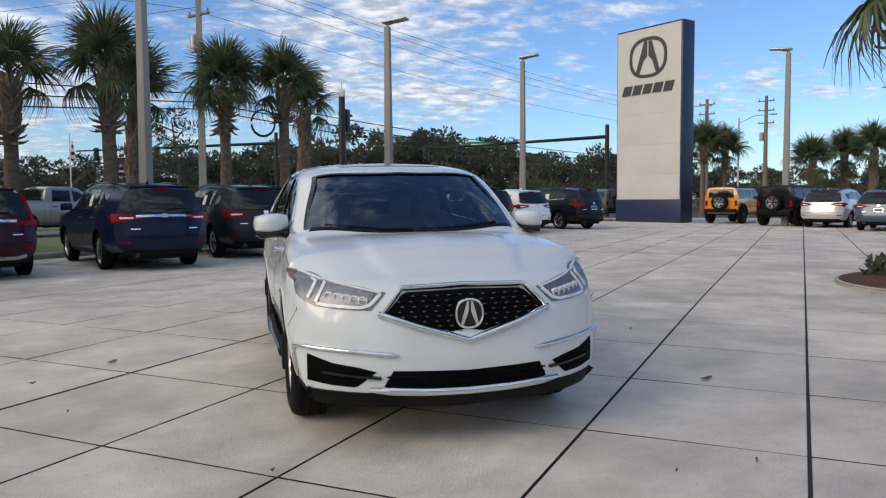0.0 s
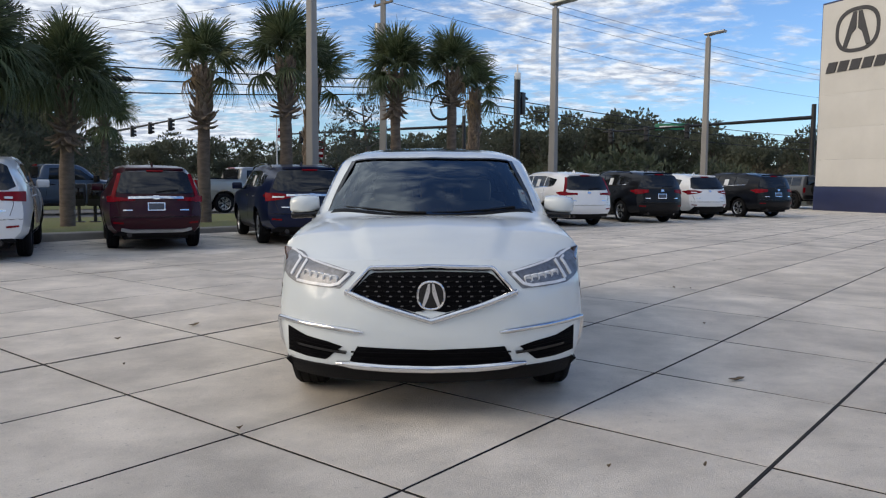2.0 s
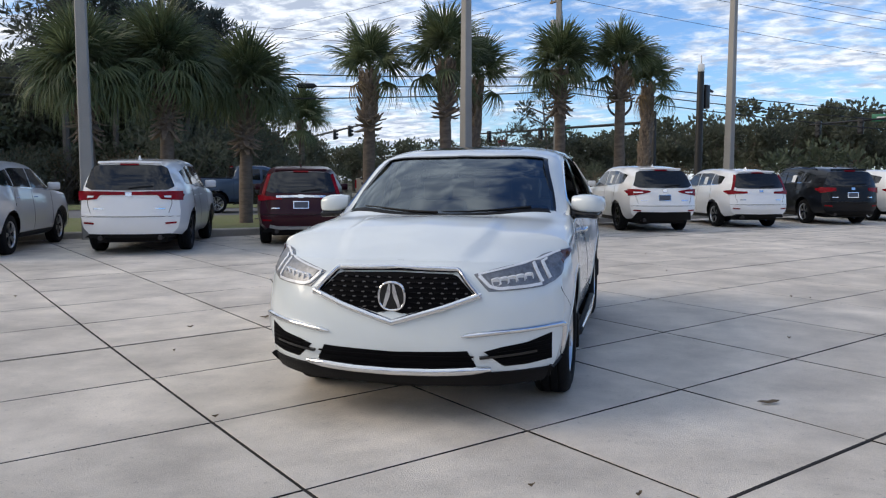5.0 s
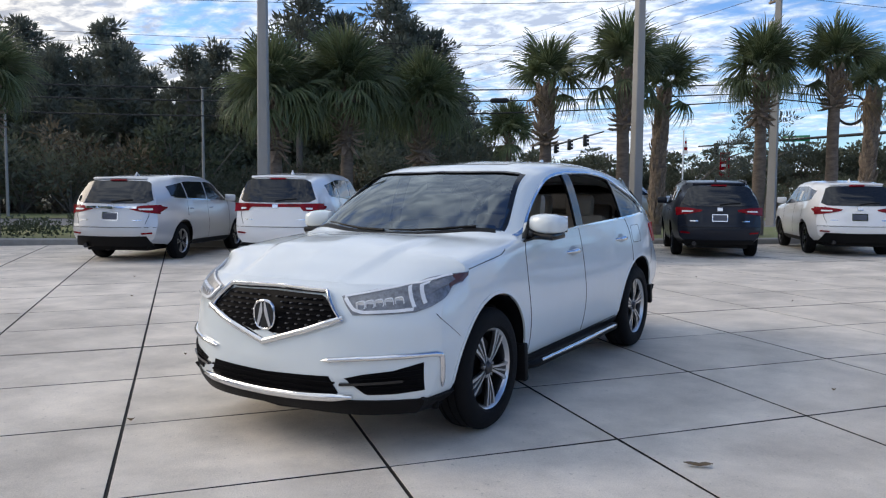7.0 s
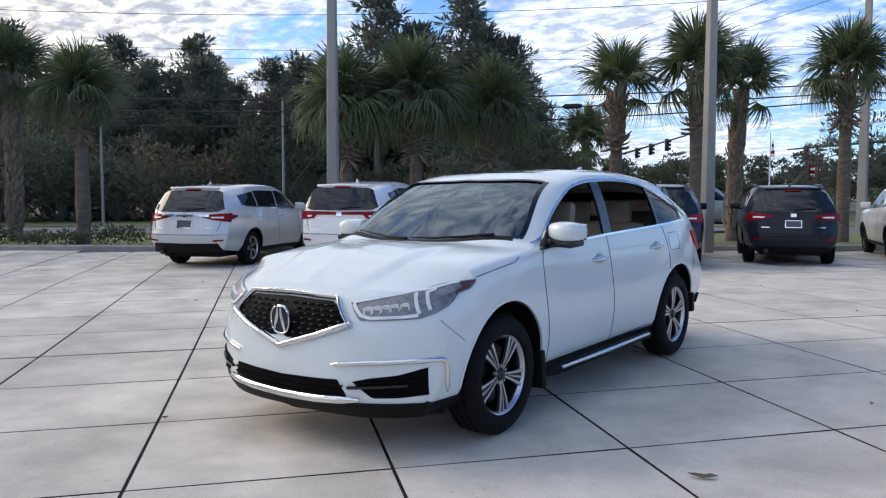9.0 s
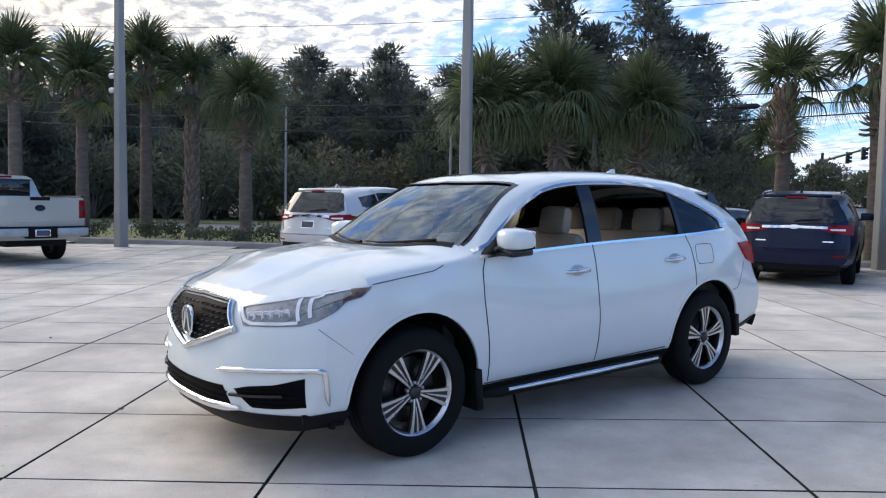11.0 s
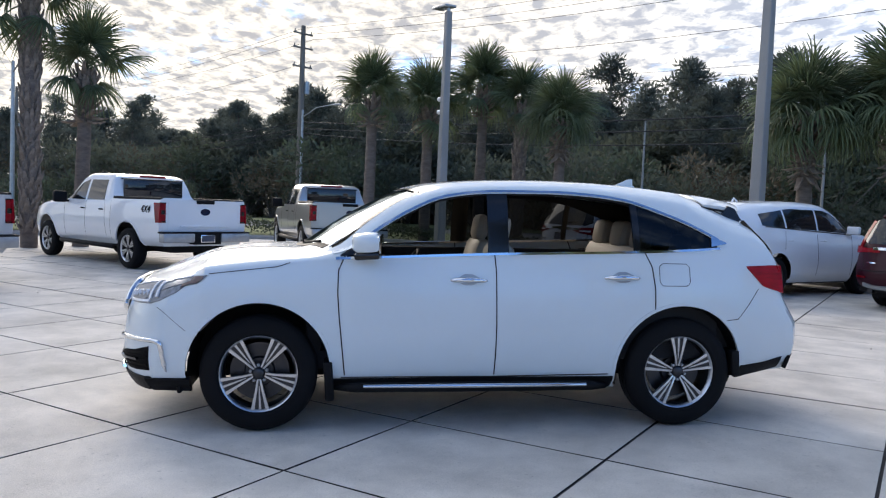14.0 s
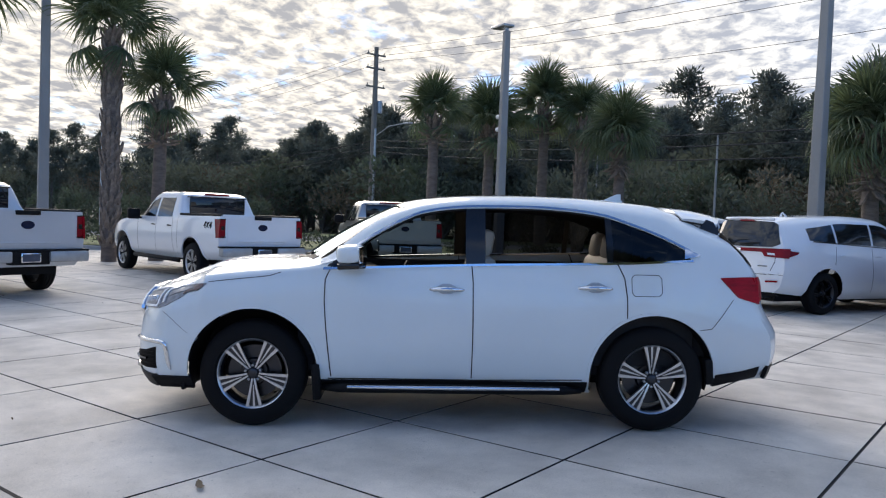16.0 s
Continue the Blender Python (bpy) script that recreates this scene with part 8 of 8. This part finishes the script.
def hedge(x0, y0, x1, y1, h, w, seed, mat=BUSH_LEAF):
    rng = random.Random(seed)
    bm = bmesh.new()
    n = int(math.hypot(x1 - x0, y1 - y0) * 520)
    d = Vector((x1 - x0, y1 - y0, 0)).normalized()
    s = Vector((-d.y, d.x, 0))
    for _ in range(n):
        t = rng.random()
        bump = 1 + 0.16 * math.sin(t * 17 + seed) + 0.1 * math.sin(t * 41)
        p = Vector((x0 + (x1 - x0) * t, y0 + (y1 - y0) * t, 0.10)) + s * rng.uniform(-w, w) * 0.5 + Vector((0, 0, h * bump * rng.random() ** 0.5))
        leaf_cloud(bm, rng, p, (0.03, 0.03, 0.03), 1, 0.075)
    tagged(link("hedge", bm, mat, smooth=False), "low dark green clipped hedge behind the kerb", "hedge", kind="stuff")


hedge(-16.3, 6.9, -14.3, 8.4, 0.55, 0.7, 1)
hedge(-21.2, 3.6, -19.6, 4.6, 0.5, 0.7, 2)
hedge(-19.2, 4.6, -17.6, 5.7, 0.38, 0.6, 3, OAK_LEAF)
hedge(-23.8, 1.0, -21.6, 2.9, 0.5, 0.7, 4)
hedge(-17.6, 5.9, -16.5, 6.7, 0.5, 0.7, 8)
hedge(-24.3, -5.0, -23.9, -1.0, 0.55, 0.8, 5)
hedge(-21.2, -12.5, -23.6, -6.0, 0.6, 0.8, 6)

# mulched island
bm = bmesh.new()
c = Vector((9.6, 2.3))
ring = [(c.x + 2.4 * math.cos(a) * (1 if math.cos(a) < 0 else 2.2), c.y + 1.9 * math.sin(a)) for a in (2 * math.pi * k / 40 for k in range(40))]
inner = [bm.verts.new((x, y, ground(x, y) + 0.05)) for x, y in ring]
mid = [bm.verts.new((c.x + (x - c.x) * 0.6, c.y + (y - c.y) * 0.6, ground(x, y) + 0.12)) for x, y in ring]
top = bm.verts.new((c.x, c.y, ground(c.x, c.y) + 0.14))
for k in range(40):
    bm.faces.new((inner[k], inner[(k + 1) % 40], mid[(k + 1) % 40], mid[k]))
    bm.faces.new((mid[k], mid[(k + 1) % 40], top))
tagged(link("planting_island", bm, MULCH), "red-brown mulch bed set into the paving", "flower bed", kind="structure")
kerb_run("island_kerb", ring + ring[:1], w=0.05, h=0.07)
bm = bmesh.new()
rng2 = random.Random(9)
for k in range(40):
    a, d = rng2.uniform(0, 6.28), rng2.uniform(0.3, 1.0)
    p = (c.x + 1.9 * d * math.cos(a) + 0.1, c.y + 1.4 * d * math.sin(a) + 0.2, ground(c.x, c.y) + 0.12)
    leaf_cloud(bm, rng2, p, (0.25, 0.25, 0.20), 70, 0.14, 1.2)
tagged(link("ground_cover", bm, BUSH_LEAF, smooth=False), "low green ground-cover plants on the mulch bed", "plants", kind="stuff")


# ---- slabs, nearest ones as pieces ----
def slab_mesh():
    bm = bmesh.new()
    g = 0.0100
    box(bm, g, DU - g, g, DV - g, -0.06, 0.0)
    top = [e for e in bm.edges if all(v.co.z > -0.001 for v in e.verts)]
    bmesh.ops.bevel(bm, geom=top, offset=0.002, segments=1, affect="EDGES")
    for f in bm.faces:
        f.material_index = 1 if min(v.co.z for v in f.verts) < -0.01 else 0
    return bm


SLAB = mesh_only("slab", slab_mesh(), CONCRETE)
SLAB.materials.append(JOINT)
near = sorted(lot, key=lambda q: math.hypot(q[3] - 0.5, q[4] + 0.5))
rest = bmesh.new()
for n, (i, j, q, cx, cy) in enumerate(near):
    e = 0.05
    gx, gy = (ground(cx + e, cy) - ground(cx - e, cy)) / (2 * e), (ground(cx, cy + e) - ground(cx, cy - e)) / (2 * e)
    x0, y0 = q[0]
    if n < 300:
        o = new("slab", SLAB)
        o.parent = paving
        up = Vector((-gx, -gy, 1)).normalized()
        ax = (Vector((GU.x, GU.y, 0)) - up * Vector((GU.x, GU.y, 0)).dot(up)).normalized()
        ay = up.cross(ax)
        m = Matrix((ax, ay, up)).transposed().to_4x4()
        m.translation = (x0, y0, ground(cx, cy) + gx * (x0 - cx) + gy * (y0 - cy))
        o.matrix_basis = m
    else:
        g = 0.0120
        p = [Vector(c) for c in q]
        mid = Vector((cx, cy))
        s = [mid + (c - mid) * (1 - 2 * g / DV) for c in p]
        top = [rest.verts.new((c.x, c.y, ground(cx, cy) + gx * (c.x - cx) + gy * (c.y - cy))) for c in s]
        low = [rest.verts.new((v.co.x, v.co.y, v.co.z - 0.03)) for v in top]
        rest.faces.new(top)
        for k in range(4):
            rest.faces.new((top[k], low[k], low[(k + 1) % 4], top[(k + 1) % 4])).material_index = 1
r = link("slab_field", rest, (CONCRETE, JOINT), paving, smooth=False)
r["kind"] = "stuff"

# wider sealed expansion joints
bm = bmesh.new()
for j in (-1, 3, 7, -5):
    for i in range(-12, 20):
        a, b = G0 + GU * (i * DU) + GV * (j * DV), G0 + GU * ((i + 1) * DU) + GV * (j * DV)
        if not inside_lot((a.x + b.x) / 2, (a.y + b.y) / 2):
            continue
        w = 0.009
        n = GV * w
        wob = 0.004 * math.sin(i * 2.3 + j)
        vs = [bm.verts.new((p.x + q.x, p.y + q.y, ground(p.x, p.y) + 0.0035)) for p, q in ((a, -n), (b, -n), (b, n), (a, n))]
        bm.faces.new(vs)
tagged(link("expansion_joint", bm, JOINT), "black sealed expansion joints between the slabs", "joint", kind="structure")
